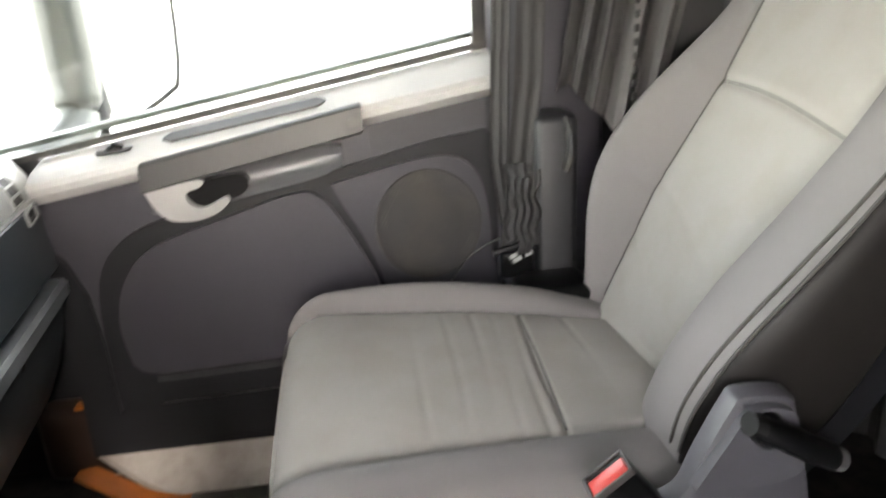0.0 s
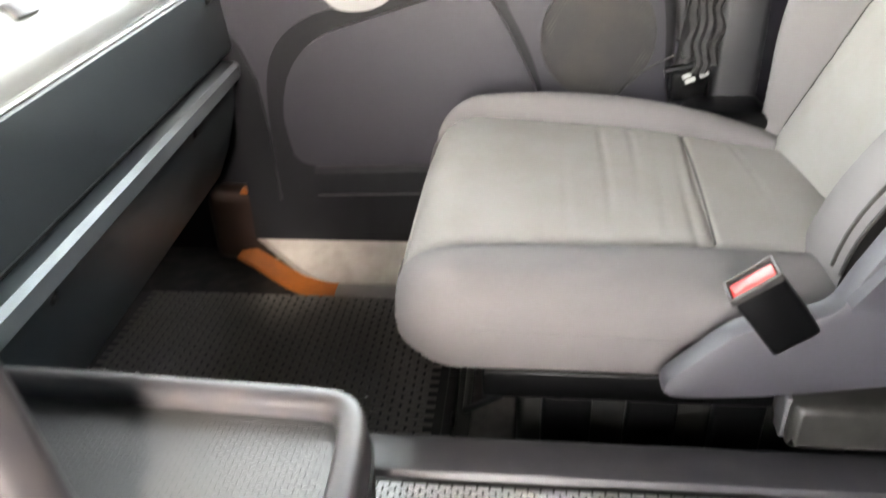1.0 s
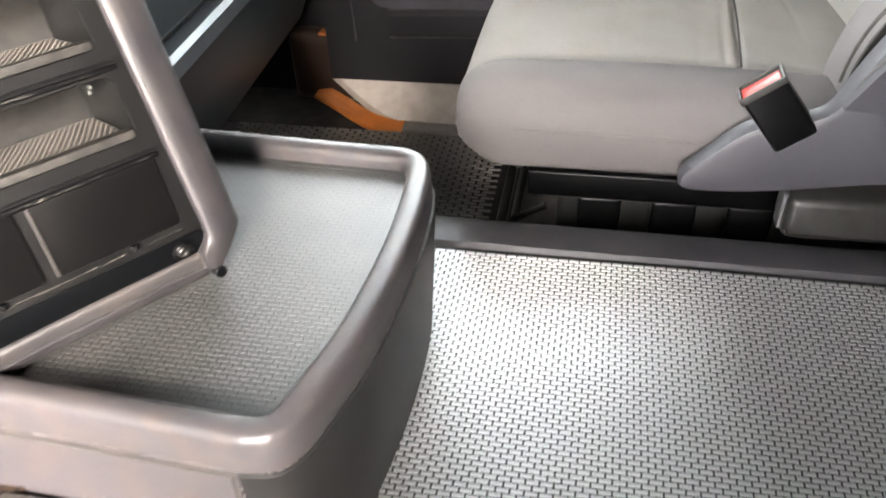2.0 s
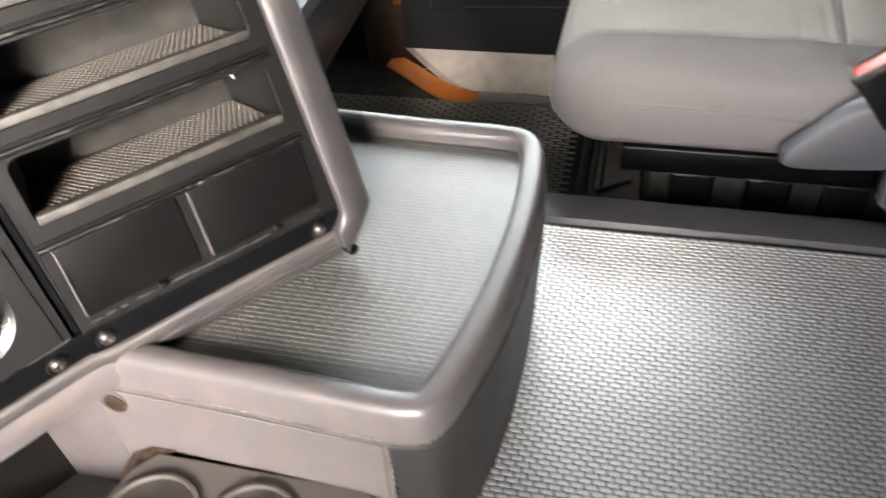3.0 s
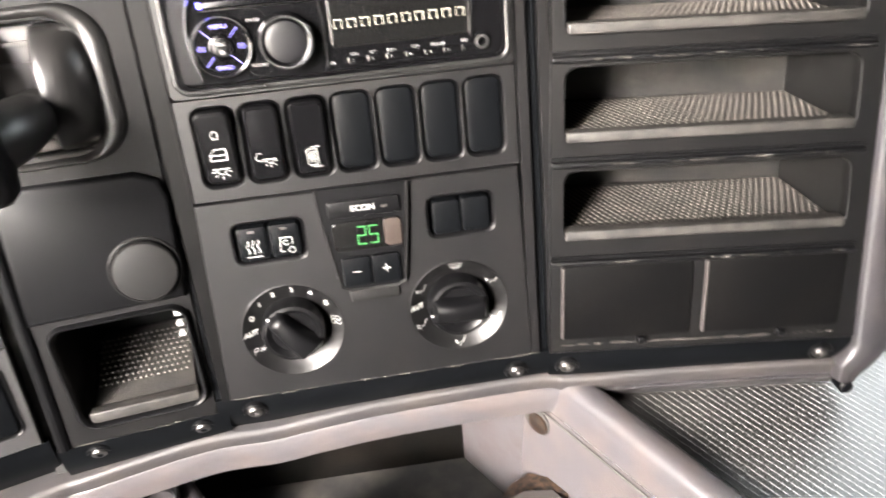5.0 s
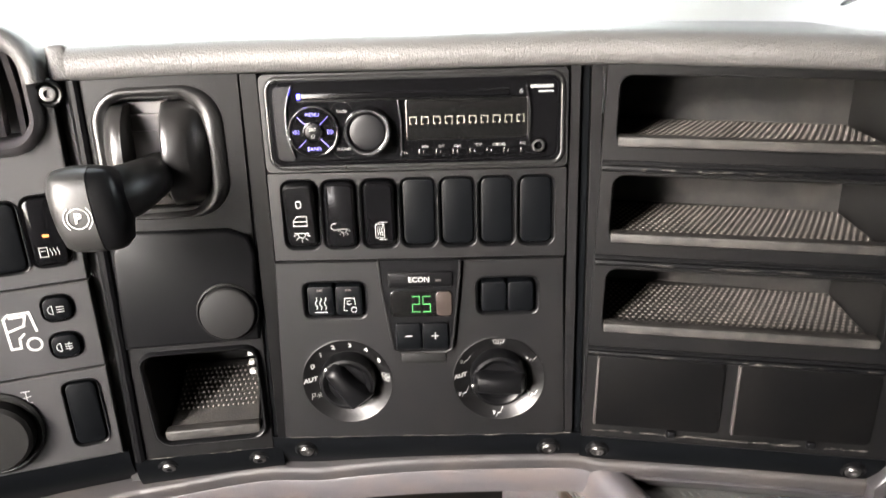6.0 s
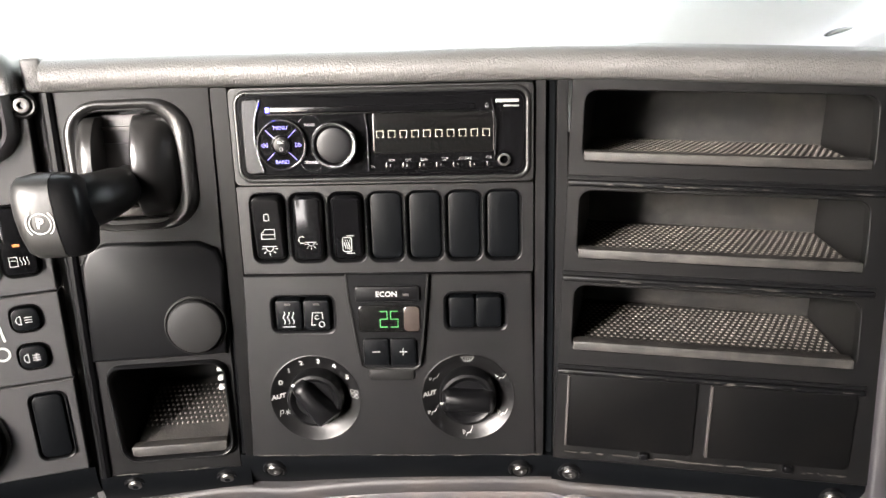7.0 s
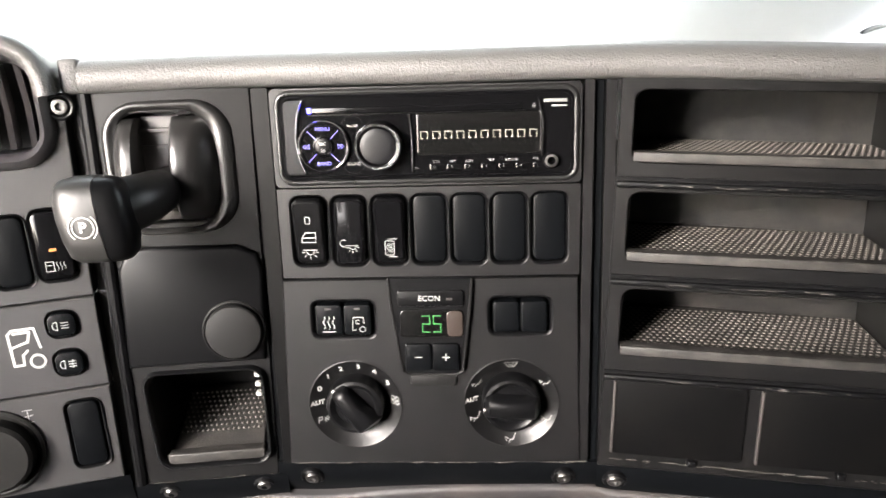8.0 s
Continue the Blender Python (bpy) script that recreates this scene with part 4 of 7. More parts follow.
# side cover with bracket, lever, buckle
cl = round_loop([(-0.548, 0.314), (-0.549, 0.330), (-0.575, 0.358), (-0.606, 0.389), (-0.640, 0.404), (-0.69, 0.418), (-0.71, 0.460), (-0.735, 0.512), (-0.750, 0.527), (-0.802, 0.520), (-0.814, 0.48), (-0.820, 0.45), (-0.832, 0.42), (-0.840, 0.36), (-0.82, 0.335), (-0.76, 0.330), (-0.68, 0.316), (-0.61, 0.308), (-0.560, 0.307)], 4)
bm = side(cl, 0.552, 0.577)
bmesh.ops.bevel(bm, geom=[e for e in bm.edges if abs(e.verts[0].co.x - 0.552) < 1e-5 and abs(e.verts[1].co.x - 0.552) < 1e-5 and e.is_manifold and e.calc_face_angle(0) > 1.0], offset=0.011, segments=2, profile=0.5, affect="EDGES")
cover = part("side_cover", bm, COVER, seat, "lilac-grey plastic side cover", M=SM)
bm = side(round_loop([(-0.70, 0.432), (-0.730, 0.482), (-0.754, 0.516), (-0.796, 0.511), (-0.806, 0.475), (-0.812, 0.440), (-0.77, 0.428)], 4), 0.540, 0.556)
part("bracket_plate", bm, COVER, cover, "raised bracket plate")
bm = B()
tube(bm, smooth_path([(0.530, -0.750, 0.508), (0.522, -0.775, 0.498), (0.520, -0.800, 0.484), (0.520, -0.825, 0.471)], 4), [0.0155] * 5 + [0.0170] * 8, 14, 0.8)
lever = part("recliner_lever", bm, BLACK_SOFT, cover, "black lever with pale ends")
for a, b in (((0.529, -0.753, 0.5075), (0.529, -0.743, 0.5125)), ((0.520, -0.825, 0.4710), (0.519, -0.836, 0.465))):
    part("lever_tip", tube(B(), [a, b], [0.0165, 0.0140], 12, 0.8), CAP if a[2] > 0.5 else TROUGH, lever, "worn lever tip")
part("pivot", tube(B(), [(0.545, -0.768, 0.497), (0.528, -0.768, 0.497)], [0.019, 0.017], 18), BLACK_SOFT, cover)
# buckle
K = Matrix.Translation((0.565, -0.617, 0.446)) @ Matrix.Rotation(radians(-38), 4, "X")
bm = B()
box(bm, -0.016, 0.016, -0.0250, 0.0250, -0.080, 0.0, 0.005)
buckle = part("buckle", bm, BLACK_SOFT, seat, "black belt buckle with a red button", M=SM @ K)
bm = B()
box(bm, -0.017, 0.017, -0.0262, -0.0228, -0.006, 0.0025, 0.001)
box(bm, -0.017, 0.017, 0.0228, 0.0262, -0.006, 0.0025, 0.001)
box(bm, -0.017, -0.0142, -0.0262, 0.0262, -0.006, 0.0025, 0.001)
box(bm, 0.0142, 0.017, -0.0262, 0.0262, -0.006, 0.0025, 0.001)
part("buckle_rim", bm, GRIP, buckle)
bm = B()
box(bm, -0.0140, 0.0080, -0.0220, 0.0220, -0.006, 0.0015, 0.002)
part("release_button", bm, RED, buckle, "red release button")
# grey adjuster handle, base and slides
bm = B()
box(bm, 0.535, 0.60, -0.86, -0.672, 0.262, 0.318, 0.010)
part("adjuster_handle", bm, ADJUST, seat, "worn dark grey seat adjuster handle", M=SM)
bm = B()
box(bm, 0.55, 0.575, -0.675, -0.668, 0.266, 0.316, 0.003)
part("handle_edge", bm, TROUGH, seat, "worn pale handle edge", M=SM)
bm = B()
box(bm, 0.66, 1.12, -0.80, -0.40, -0.02, 0.25, 0.012)
box(bm, 0.72, 1.08, -0.42, -0.31, -0.02, 0.06, 0.006)
part("seat_base", bm, UNDERSIDE, seat, "dull dark green-grey seat base", M=SM)
part("slide_plate", box(B(), 0.70, 1.02, -0.398, -0.335, 0.055, 0.085, 0.004), MAT_BIN, seat, "dusty steel plate under the cushion", M=SM)
part("slide_link", tube(B(), [(0.76, -0.38, 0.13), (0.76, -0.33, 0.10), (0.98, -0.33, 0.10), (0.98, -0.38, 0.13)], 0.006, 8), STEEL, seat, "bent steel link bar", M=SM)
for y in (-0.46, -0.56, -0.66):
    part("base_rib", box(B(), 0.642, 0.662, y - 0.03, y + 0.03, 0.0, 0.23, 0.006), BLACK_SOFT, seat, M=SM)
for x in (0.63, 1.10):
    part("slide_rail", box(B(), x, x + 0.03, -0.80, -0.36, 0.235, 0.275, 0.004), BLACK_SOFT, seat, "dark steel slide rail", M=SM)
for y, z, r_ in ((-0.345, 0.265, 0.007), (-0.37, 0.225, 0.011)):
    part("slide_bar", tube(B(), [(0.66, y, z), (1.10, y, z)], r_, 8), BLACK_SOFT, seat, M=SM)
bm = B()
for y in (-0.303, -0.372):
    box(bm, 0.57, 1.15, y, y + 0.018, -0.02, 0.012, 0.003)
for x in (0.66, 0.82):
    box(bm, x, x + 0.016, -0.40, -0.30, -0.012, 0.03, 0.003)
part("floor_rail", bm, BLACK, seat, "black floor rails", M=SM)

# ---- passenger side of the dashboard ----
dash = thing("passenger_dashboard", "slate-grey passenger dashboard with a silver strip and glovebox", "dashboard", pose(0.85, 0.2, 0.4))
PM = pose(-0.85, -0.2, -0.4)


def dash_y(x):
    return 0.066 * (x - 0.6)


def dash_part(name, profile, xa, xb, material, label="", n=8, close=True):
    bm = B()
    rings = [[(x, y + dash_y(x), z) for y, z in profile] for x in np.linspace(xa, xb, n)]
    loft(bm, rings, close, close, close)
    return part(name, bm, material, dash, label, M=PM)


dash_part("upper_panel", [(0.098, 0.462), (0.094, 0.468), (0.100, 0.52), (0.106, 0.585), (0.112, 0.592), (0.16, 0.59), (0.16, 0.462)], 0.25, 1.315, SLATE, "slate-grey glovebox lid")
dash_part("top_roll", [(0.112, 0.5955), (0.110, 0.604), (0.118, 0.632), (0.140, 0.660), (0.18, 0.682), (0.25, 0.694), (0.40, 0.690), (0.62, 0.672), (0.62, 0.60), (0.16, 0.5955)], 0.25, 1.33, DASHTOP, "pale grey rolled dash top", 10)
dash_part("gap", [(0.118, 0.440), (0.118, 0.463), (0.2, 0.463), (0.2, 0.440)], 0.25, 1.315, RUBBER)
dash_part("silver_strip", [(0.097, 0.407), (0.087, 0.411), (0.086, 0.434), (0.093, 0.441), (0.13, 0.441), (0.13, 0.407)], 0.25, 1.31, STRIP, "silver-blue trim strip")
dash_part("lower_panel", [(0.100, 0.405), (0.106, 0.36), (0.135, 0.27), (0.165, 0.205), (0.19, 0.195), (0.22, 0.21), (0.22, 0.410)], 0.25, 1.315, SLATE, "dark slate lower glovebox panel")
for x in (0.583, 1.067):
    y = 0.1035 + dash_y(x)
    cup = part("screw_cup", tube(B(), [(x, y + 0.004, 0.392), (x, y - 0.002, 0.392)], [0.010, 0.009], 14), RUBBER, dash, M=PM)
    part("screw", tube(B(), [(x + 0.002, y, 0.388), (x + 0.002, y - 0.0035, 0.388)], [0.006, 0.004], 10), STEEL, cup)
# lid catch on the roll
bm = B()
box(bm, -0.022, 0.022, -0.012, 0.012, -0.004, 0.004, 0.004)
part("lid_catch", bm, TROUGH, dash, "small grey catch", M=PM @ Matrix.Translation((0.745, 0.150, 0.662)) @ Matrix.Rotation(radians(40), 4, "X"))
dash_part("roll_bead", [(0.106, 0.590), (0.104, 0.593), (0.106, 0.596), (0.112, 0.596), (0.112, 0.590)], 0.25, 1.325, DASHTOP, "thin pale bead below the roll")
bm = tube(B(), smooth_path([(0.512, 0.186, 0.678), (0.520, 0.188, 0.684), (0.545, 0.192, 0.686), (0.572, 0.196, 0.684), (0.580, 0.198, 0.679)], 4), 0.0026, 8)
part("lid_handle", bm, CAP, dash, "small dark bent lid handle", M=PM)
# end vent: a row of slots running over the end of the roll
VENT_LINE = smooth_path([(1.236, 0.1095, 0.600), (1.236, 0.112, 0.615), (1.234, 0.118, 0.632), (1.229, 0.128, 0.646), (1.222, 0.140, 0.660), (1.208, 0.158, 0.671), (1.190, 0.180, 0.682), (1.165, 0.215, 0.690)], 4)


def over_roll(a, b, xa, xb, lift, sink):
    """A strip over the roll between two places of the vent's line."""
    rings = []
    for i in range(a, b + 1):
        p = VENT_LINE[i]
        t = (VENT_LINE[min(i + 1, len(VENT_LINE) - 1)] - VENT_LINE[max(i - 1, 0)])
        nrm = Vector((0, -t.z, t.y)).normalized()
        base = Vector((p.x, p.y + dash_y(p.x), p.z))
        rings.append([base + Vector((x, 0.066 * x, 0)) + nrm * o for x, o in ((xa, sink), (xa, lift), (xb, lift), (xb, sink))])
    return loft(B(), rings, True, True, True)


last = len(VENT_LINE) - 1
vent = part("end_vent", over_roll(0, last, -0.024, 0.024, 0.0006, -0.004), RUBBER, dash, "slotted air vent at the dash end", M=PM)
for xa, xb in ((-0.027, -0.023), (0.023, 0.027)):
    part("vent_edge", over_roll(0, last, xa, xb, 0.0035, -0.004), DASHTOP, vent, "pale grey vent edge")
for k in range(0, last - 1, 4):
    part("vent_bar", over_roll(k, k + 1, -0.0235, 0.0235, 0.0028, -0.003), DASHTOP, vent, "pale grey bar between the slots")
WM = PM @ Matrix.Translation((1.258, 0.1440, 0.577)) @ Matrix.Rotation(radians(-12), 4, "Y") @ Matrix.Rotation(radians(-6), 4, "X")
frame_ = part("wheel_frame", prism(B(), rr(0, 0, 0.040, 0.026, 0.005, 5), -0.0025, 0.010, [rr(0, 0, 0.034, 0.020, 0.003, 5)]), DASHTOP, dash, "small slotted frame", M=WM)
part("thumb_wheel", tube(B(), [(-0.005, 0.008, 0), (0.005, 0.008, 0)], 0.0085, 14), BLACK_SOFT, frame_, "small black thumb wheel")
part("wheel_backing", box(B(), -0.0175, 0.0175, 0.001, 0.004, -0.0105, 0.0105), RUBBER, frame_)

# ---- the curved fascia round the driver ----
fascia = thing("dash_fascia", "black plastic dash fascia with grey lower trim and grained pad", "dashboard", FC)
IC = FC.inverted()


def screw(parent, u, v, y=-0.001, droop=0.0):
    """A screw in its cup; droop turns its face down by that many degrees."""
    lean = Matrix.Translation((u, y, v)) @ Matrix.Rotation(radians(droop), 4, "X")
    bm = B()
    lathe(bm, 0, 0, [(0.0092, 0.003), (0.0088, 0.0), (0.0076, -0.0012), (0.0066, -0.0008), (0.0060, 0.002)], 22)
    s = part("screw_cup", bm, BLACK_SOFT, parent, M=lean)
    bm = B()
    lathe(bm, 0, 0, [(0.0057, 0.003), (0.0056, -0.0004), (0.0048, -0.0018), (0.0028, -0.0022), (0.0024, -0.0021), (0.0021, -0.0004)], 18)
    part("screw", bm, STEEL, s, "worn steel screw")


# the band below the panels curves under, towards the lip
TUCK = ((-0.001, 0.006), (0.0, 0.0012), (0.004, 0.0014), (0.008, 0.0020), (0.012, 0.0030), (0.016, 0.0044), (0.020, 0.0062), (0.024, 0.0086), (0.030, 0.0125))


def tucked_band(parent, top, left, right):
    """The rolled band below a panel from its upper edge; left and right give its ends at a height."""
    rings = [[(left(top - dz) + (right(top - dz) - left(top - dz)) * k / 6, y, top - dz) for k in range(7)] for dz, y in TUCK]
    # BLANK is darker than the panel: the band's downward shade is in its colour
    return part("lower_band", loft(B(), rings, False), BLANK, parent, "black band tucked under the panel, darkened for its shade", sharp=60)


def plate(name, outer, holes, material, parent, y0=0.0, y1=0.012, label="", edge_=0.0007):
    bm = prism(B(), outer, y0, y1, holes)
    bmesh.ops.recalc_face_normals(bm, faces=bm.faces)
    rim = [e for e in bm.edges if abs(e.verts[0].co.y - y0) < 1e-6 and abs(e.verts[1].co.y - y0) < 1e-6 and len(e.link_faces) == 2 and e.calc_face_angle(0) > 1.0]
    bmesh.ops.bevel(bm, geom=rim, offset=edge_, segments=1 if edge_ < 0.002 else 3, profile=0.5, affect="EDGES", clamp_overlap=True)
    return part(name, bm, material, parent, label)


def bevel_ring(cx, cz, w, h, r, parent, out=0.0016, y0=-0.0012, y1=0.003):
    """A sloping edge that leads from the panel's face down into an opening."""
    rings = [[(x, y, z) for x, z in rr(cx, cz, w + 2 * d, h + 2 * d, r + d, 5)] for d, y in ((out, y0 + 0.001), (out, y0), (out * 0.55, y0 + 0.0004), (0.0, y1), (0.0, y1 + 0.004))]
    return part("switch_surround", loft(B(), rings, True), BLACK_SOFT, parent, sharp=60)


# strips and lower band of the centre panel
# the FLAP strip is coloured darker in place of the shadow on it
for a, b, y, material_ in ((-0.1185, -0.1085, 0.003, BLANK), (-0.1075, -0.0965, 0.0, FLAP), (0.1075, 0.1140, 0.0, BLACK), (0.1150, 0.1205, 0.004, BLANK), (0.1215, 0.1285, 0.001, BLACK)):
    plate("upright_strip", rect(a, b, -0.1425, 0.1275, 0.0015), (), material_, fascia, y, 0.02)
tucked_band(fascia, -0.1425, lambda z: -0.1180, lambda z: 0.1290)
for u in (-0.0874, 0.0973):
    screw(fascia, u, -0.1560, 0.0030, 28)
bm = B()
box(bm, -0.13, 0.13, 0.05, 0.056, -0.18, 0.13)
part("backing", bm, RUBBER, fascia)

# grained pad along the top
path = [on(FB, 0.228, 0.1355, 0), on(FB, 0.20, 0.1365), on(FB, 0.10, 0.1375), on(FC, 0.125, 0.1300), on(FC, 0.0, 0.1300), on(FL, 0.0, 0.1345), on(FL, -0.094, 0.1345)]
prof = [(0.030, -0.004), (0.0, -0.003), (-0.006, 0.001), (-0.007, 0.008), (-0.003, 0.0145), (0.006, 0.0172), (0.02, 0.0165), (0.05, 0.006), (0.12, -0.02), (0.20, -0.03), (0.34, -0.06), (0.34, -0.09), (0.12, -0.027), (0.03, -0.008)]
bm = sweep(B(), [IC @ p for p in reversed(smooth_path(path, 4))], [(-a, b) for a, b in prof], up=(IC.to_3x3() @ Vector((0, 0, 1))))
part("top_pad", bm, PAD, fascia, "leather-grained pale grey pad", sharp=60)

# grey lip along the bottom, up the end of the rack
lip = [on(FD, -0.16, -0.194, 0.004), on(FD, -0.01, -0.187, 0.004), on(FL, -0.09, -0.1765, 0.004), on(FL, -0.012, -0.1692, 0.004), on(FC, -0.08, -0.1735, 0.004), on(FC, -0.045, -0.1698, 0.004), on(FC, 0.01, -0.1660, 0.004), on(FC, 0.112, -0.1650, 0.004), on(FB, 0.03, -0.1600, 0.004), on(FB, 0.12, -0.1575, 0.004), on(FB, 0.222, -0.1570, 0.003)]
prof = [(0.018, 0.0004), (0.0026, 0.0006), (0.0008, 0.0002), (-0.0006, -0.0012), (-0.0012, -0.0030), (-0.0002, -0.0085), (0.0008, -0.0126), (0.0024, -0.0134), (0.018, -0.0134)]
bm = sweep(B(), [IC @ p for p in smooth_path(lip, 4)], [(-a, b) for a, b in prof], up=(IC.to_3x3() @ Vector((0, 0, 1))))
bmesh.ops.recalc_face_normals(bm, faces=bm.faces)
part("lower_lip", bm, LIP, fascia, "grey lower trim lip with a worn pale edge", sharp=45)
prof = [(0.018, -0.0138), (0.0016, -0.0138), (0.0006, -0.0150), (0.0010, -0.0300), (0.0030, -0.0405), (0.0060, -0.0420), (0.018, -0.0420)]
bm = sweep(B(), [IC @ p for p in smooth_path(lip[:9], 4)], [(-a, b) for a, b in prof], up=(IC.to_3x3() @ Vector((0, 0, 1))))
part("valance", bm, GREY, fascia, "lilac-grey valance below the lip", sharp=45)
prof = [(0.018, -0.0138), (0.0010, -0.0138), (-0.0002, -0.0150), (0.0030, -0.0250), (0.0050, -0.0262), (0.018, -0.0262)]
bm = sweep(B(), [IC @ p for p in smooth_path(lip[8:], 4)], [(-a, b) for a, b in prof], up=(IC.to_3x3() @ Vector((0, 0, 1))))
part("rack_skirt", bm, POST, fascia, "worn grey skirt below the rack", sharp=45)

# ---- storage rack ----
rack = thing("storage_rack", "black open storage rack with three dusty shelves and two flaps", "storage rack", FB)


def ur(v):
    return 0.2125 - 0.063 * v * 0.9


holes = []
openings = ((0.0825, 0.1285), (0.0165, 0.0630), (-0.0500, -0.0030))
for a, b in openings:
    holes.append([(u + (0.0 if u < 0.1 else (ur(v) - ur((a + b) / 2))), v) for u, v in rect(0.0205, ur((a + b) / 2) - 0.0075, a, b, 0.008, 6)])
outer = [(0.0115, -0.136), (ur(-0.136) + 0.008, -0.136), (ur(0.137) + 0.008, 0.137), (0.0115, 0.137)]
plate("rack_front", outer, holes, RACK, rack, 0.0, 0.010)
for v in (0.0722, 0.0062, -0.0625):
    part("shelf_line", box(B(), 0.0118, ur(v), -0.0012, 0.001, v - 0.0009, v + 0.0009), BLACK_SOFT, rack)
    part("shelf_edge", box(B(), 0.0118, ur(v), -0.0030, 0.002, v - 0.0062, v - 0.0020, 0.0014), BLACK_SOFT, rack, "worn black shelf edge")
for k, (a, b) in enumerate(openings):
    e = ur((a + b) / 2) - 0.0075
    depth, lift, inset = 0.105, 0.003, 0.004
    bm = B()
    f = [(0.0205, 0.008, a), (e, 0.008, a), (e, 0.008, b), (0.0205, 0.008, b)]
    r = [(0.030, depth, a + lift), (e - inset, depth - 0.012, a + lift), (e - inset, depth - 0.012, b - 0.002), (0.030, depth, b - 0.002)]
    vf, vr = [bm.verts.new(p) for p in f], [bm.verts.new(p) for p in r]
    for i in (0, 2, 3):
        bm.faces.new((vf[i], vf[(i + 1) % 4], vr[(i + 1) % 4], vr[i]))
    bm.faces.new(vr)
    bmesh.ops.solidify(bm, geom=bm.faces, thickness=0.0015)
    comp = part("compartment", bm, BIN_WALL, rack)
    # the end face is split off and given a darker colour
    bm = B()
    bm.faces.new([bm.verts.new(p) for p in (f[1], f[2], r[2], r[1])])
    bmesh.ops.solidify(bm, geom=bm.faces, thickness=0.0015)
    part("end_panel", bm, END_WALL, comp, "end panel darker than the other shelf walls")
    bm = B()
    g = 0.0022
    rings = [[(0.024 + 0.005 * s_, 0.006 + (depth - 0.010) * s_, a + g + (lift + 0.0005) * s_), (e - 0.002 - inset * s_, 0.006 + (depth - 0.022) * s_, a + g + (lift + 0.0005) * s_)] for s_ in np.linspace(0, 1, 4)]
    loft(bm, rings, False)
    part("liner", bm, BIN_GROUND, comp, "dusty studded rubber liner")
    bm = B()
    across, deep = 38, 15
    for i in range(across):
        for j in range(deep):
            s_ = (j + 0.5) / deep
            t_ = (i + 0.5 * (j % 2) + 0.25) / (across + 0.25)
            x0_, x1_ = 0.024 + 0.005 * s_, e - 0.002 - inset * s_
            c = (x0_ + (x1_ - x0_) * t_, 0.010 + (depth - 0.026) * s_, a + g + 0.0002 + (lift + 0.0005) * s_)
            foot = [bm.verts.new((c[0] + 0.00145 * math.cos(q * math.pi / 3), c[1] + 0.0015 * math.sin(q * math.pi / 3), c[2])) for q in range(6)]
            head = [bm.verts.new((c[0] + 0.0010 * math.cos(q * math.pi / 3), c[1] + 0.00105 * math.sin(q * math.pi / 3), c[2] + 0.0006)) for q in range(6)]
            for q in range(6):
                bm.faces.new((foot[q], foot[(q + 1) % 6], head[(q + 1) % 6], head[q]))
            bm.faces.new(head)
    part("stud_field", bm, MAT_BIN, comp, "rows of small rubber studs", kind="stuff")
    bm = B()
    box(bm, 0.0215, e - 0.001, -0.0025, 0.009, a + 0.0003, a + 0.0068, 0.0010)
    part("front_lip", bm, SILL_DUST, comp, "dusty brown-grey front lip")
bm = B()
for d, z in ((0.060, -0.013), (0.064, -0.019), (0.071, -0.024)):
    box(bm, ur(-0.03) - 0.0122, ur(-0.03) - 0.0105, d, d + 0.005, z, z + 0.0028, 0.0006)
part("clip_mark", bm, WHITE, rack, "small white clips")
# flaps
for a, b in ((0.0195, 0.1085), (0.1170, 0.2120)):
    bm = B()
    button(bm, (a + b) / 2, -0.0962, b - a, 0.0560, 0.004, -0.0022, 0.004, 0.001)
    fl = part("flap", bm, FLAP, rack, "flat black flap")
    # thin pale strip painted for the highlight along the flap's left edge
    bm = B()
    button(bm, a + 0.0006, -0.0962, 0.0016, 0.054, 0.0007, -0.0036, 0.0, 0.0005)
    part("flap_highlight", bm, GRIP, fl, "pale strip painting the highlight on the flap's edge")
    bm = B()
    box(bm, a + 0.053, a + 0.059, -0.0045, 0.002, -0.1295, -0.1245, 0.0012)
    part("flap_catch", bm, BLACK_SOFT, fl)
tucked_band(rack, -0.1365, lambda z: 0.0115, lambda z: ur(z) + 0.008)
for u in (0.0245, 0.2065):
    screw(rack, u, -0.1490, 0.0030, 28)
# grey end post: a lit inner facet, a ridge and a face that rolls away outwards
POST_ACROSS = ((0.0, 0.020), (0.0, 0.002), (0.03, -0.0030), (0.10, -0.0052), (0.34, -0.0060), (0.40, -0.0056), (0.74, -0.0030), (0.88, 0.0010), (0.97, 0.0070), (1.0, 0.0150), (1.0, 0.05))
rings = []
for (ui, vi), (uo, vo) in (((0.006, 0.152), (0.040, 0.152)), ((0.006, 0.0), (0.040, 0.0)), ((0.006, -0.141), (0.040, -0.143)), ((0.003, -0.147), (0.0375, -0.148)), ((-0.004, -0.1555), (0.024, -0.1640)), ((-0.004, -0.1570), (0.018, -0.1690)), ((-0.004, -0.1700), (0.013, -0.1715))):
    rings.append([(ur(vi) + ui + (ur(vo) + uo - ur(vi) - ui) * k, y, vi + (vo - vi) * k) for k, y in POST_ACROSS])
bm = loft(B(), rings, False, True, True)
bmesh.ops.recalc_face_normals(bm, faces=bm.faces)
part("end_post", bm, POST, rack, "mid-grey plastic end post", sharp=40)
part("rubber_stop", tube(B(), [(0.2275, 0.010, -0.1775), (0.2275, -0.001, -0.1775), (0.2275, -0.0022, -0.1775)], [0.0052, 0.0052, 0.0038], 14), BLANK, rack, "small black rubber stop")
bm = B()
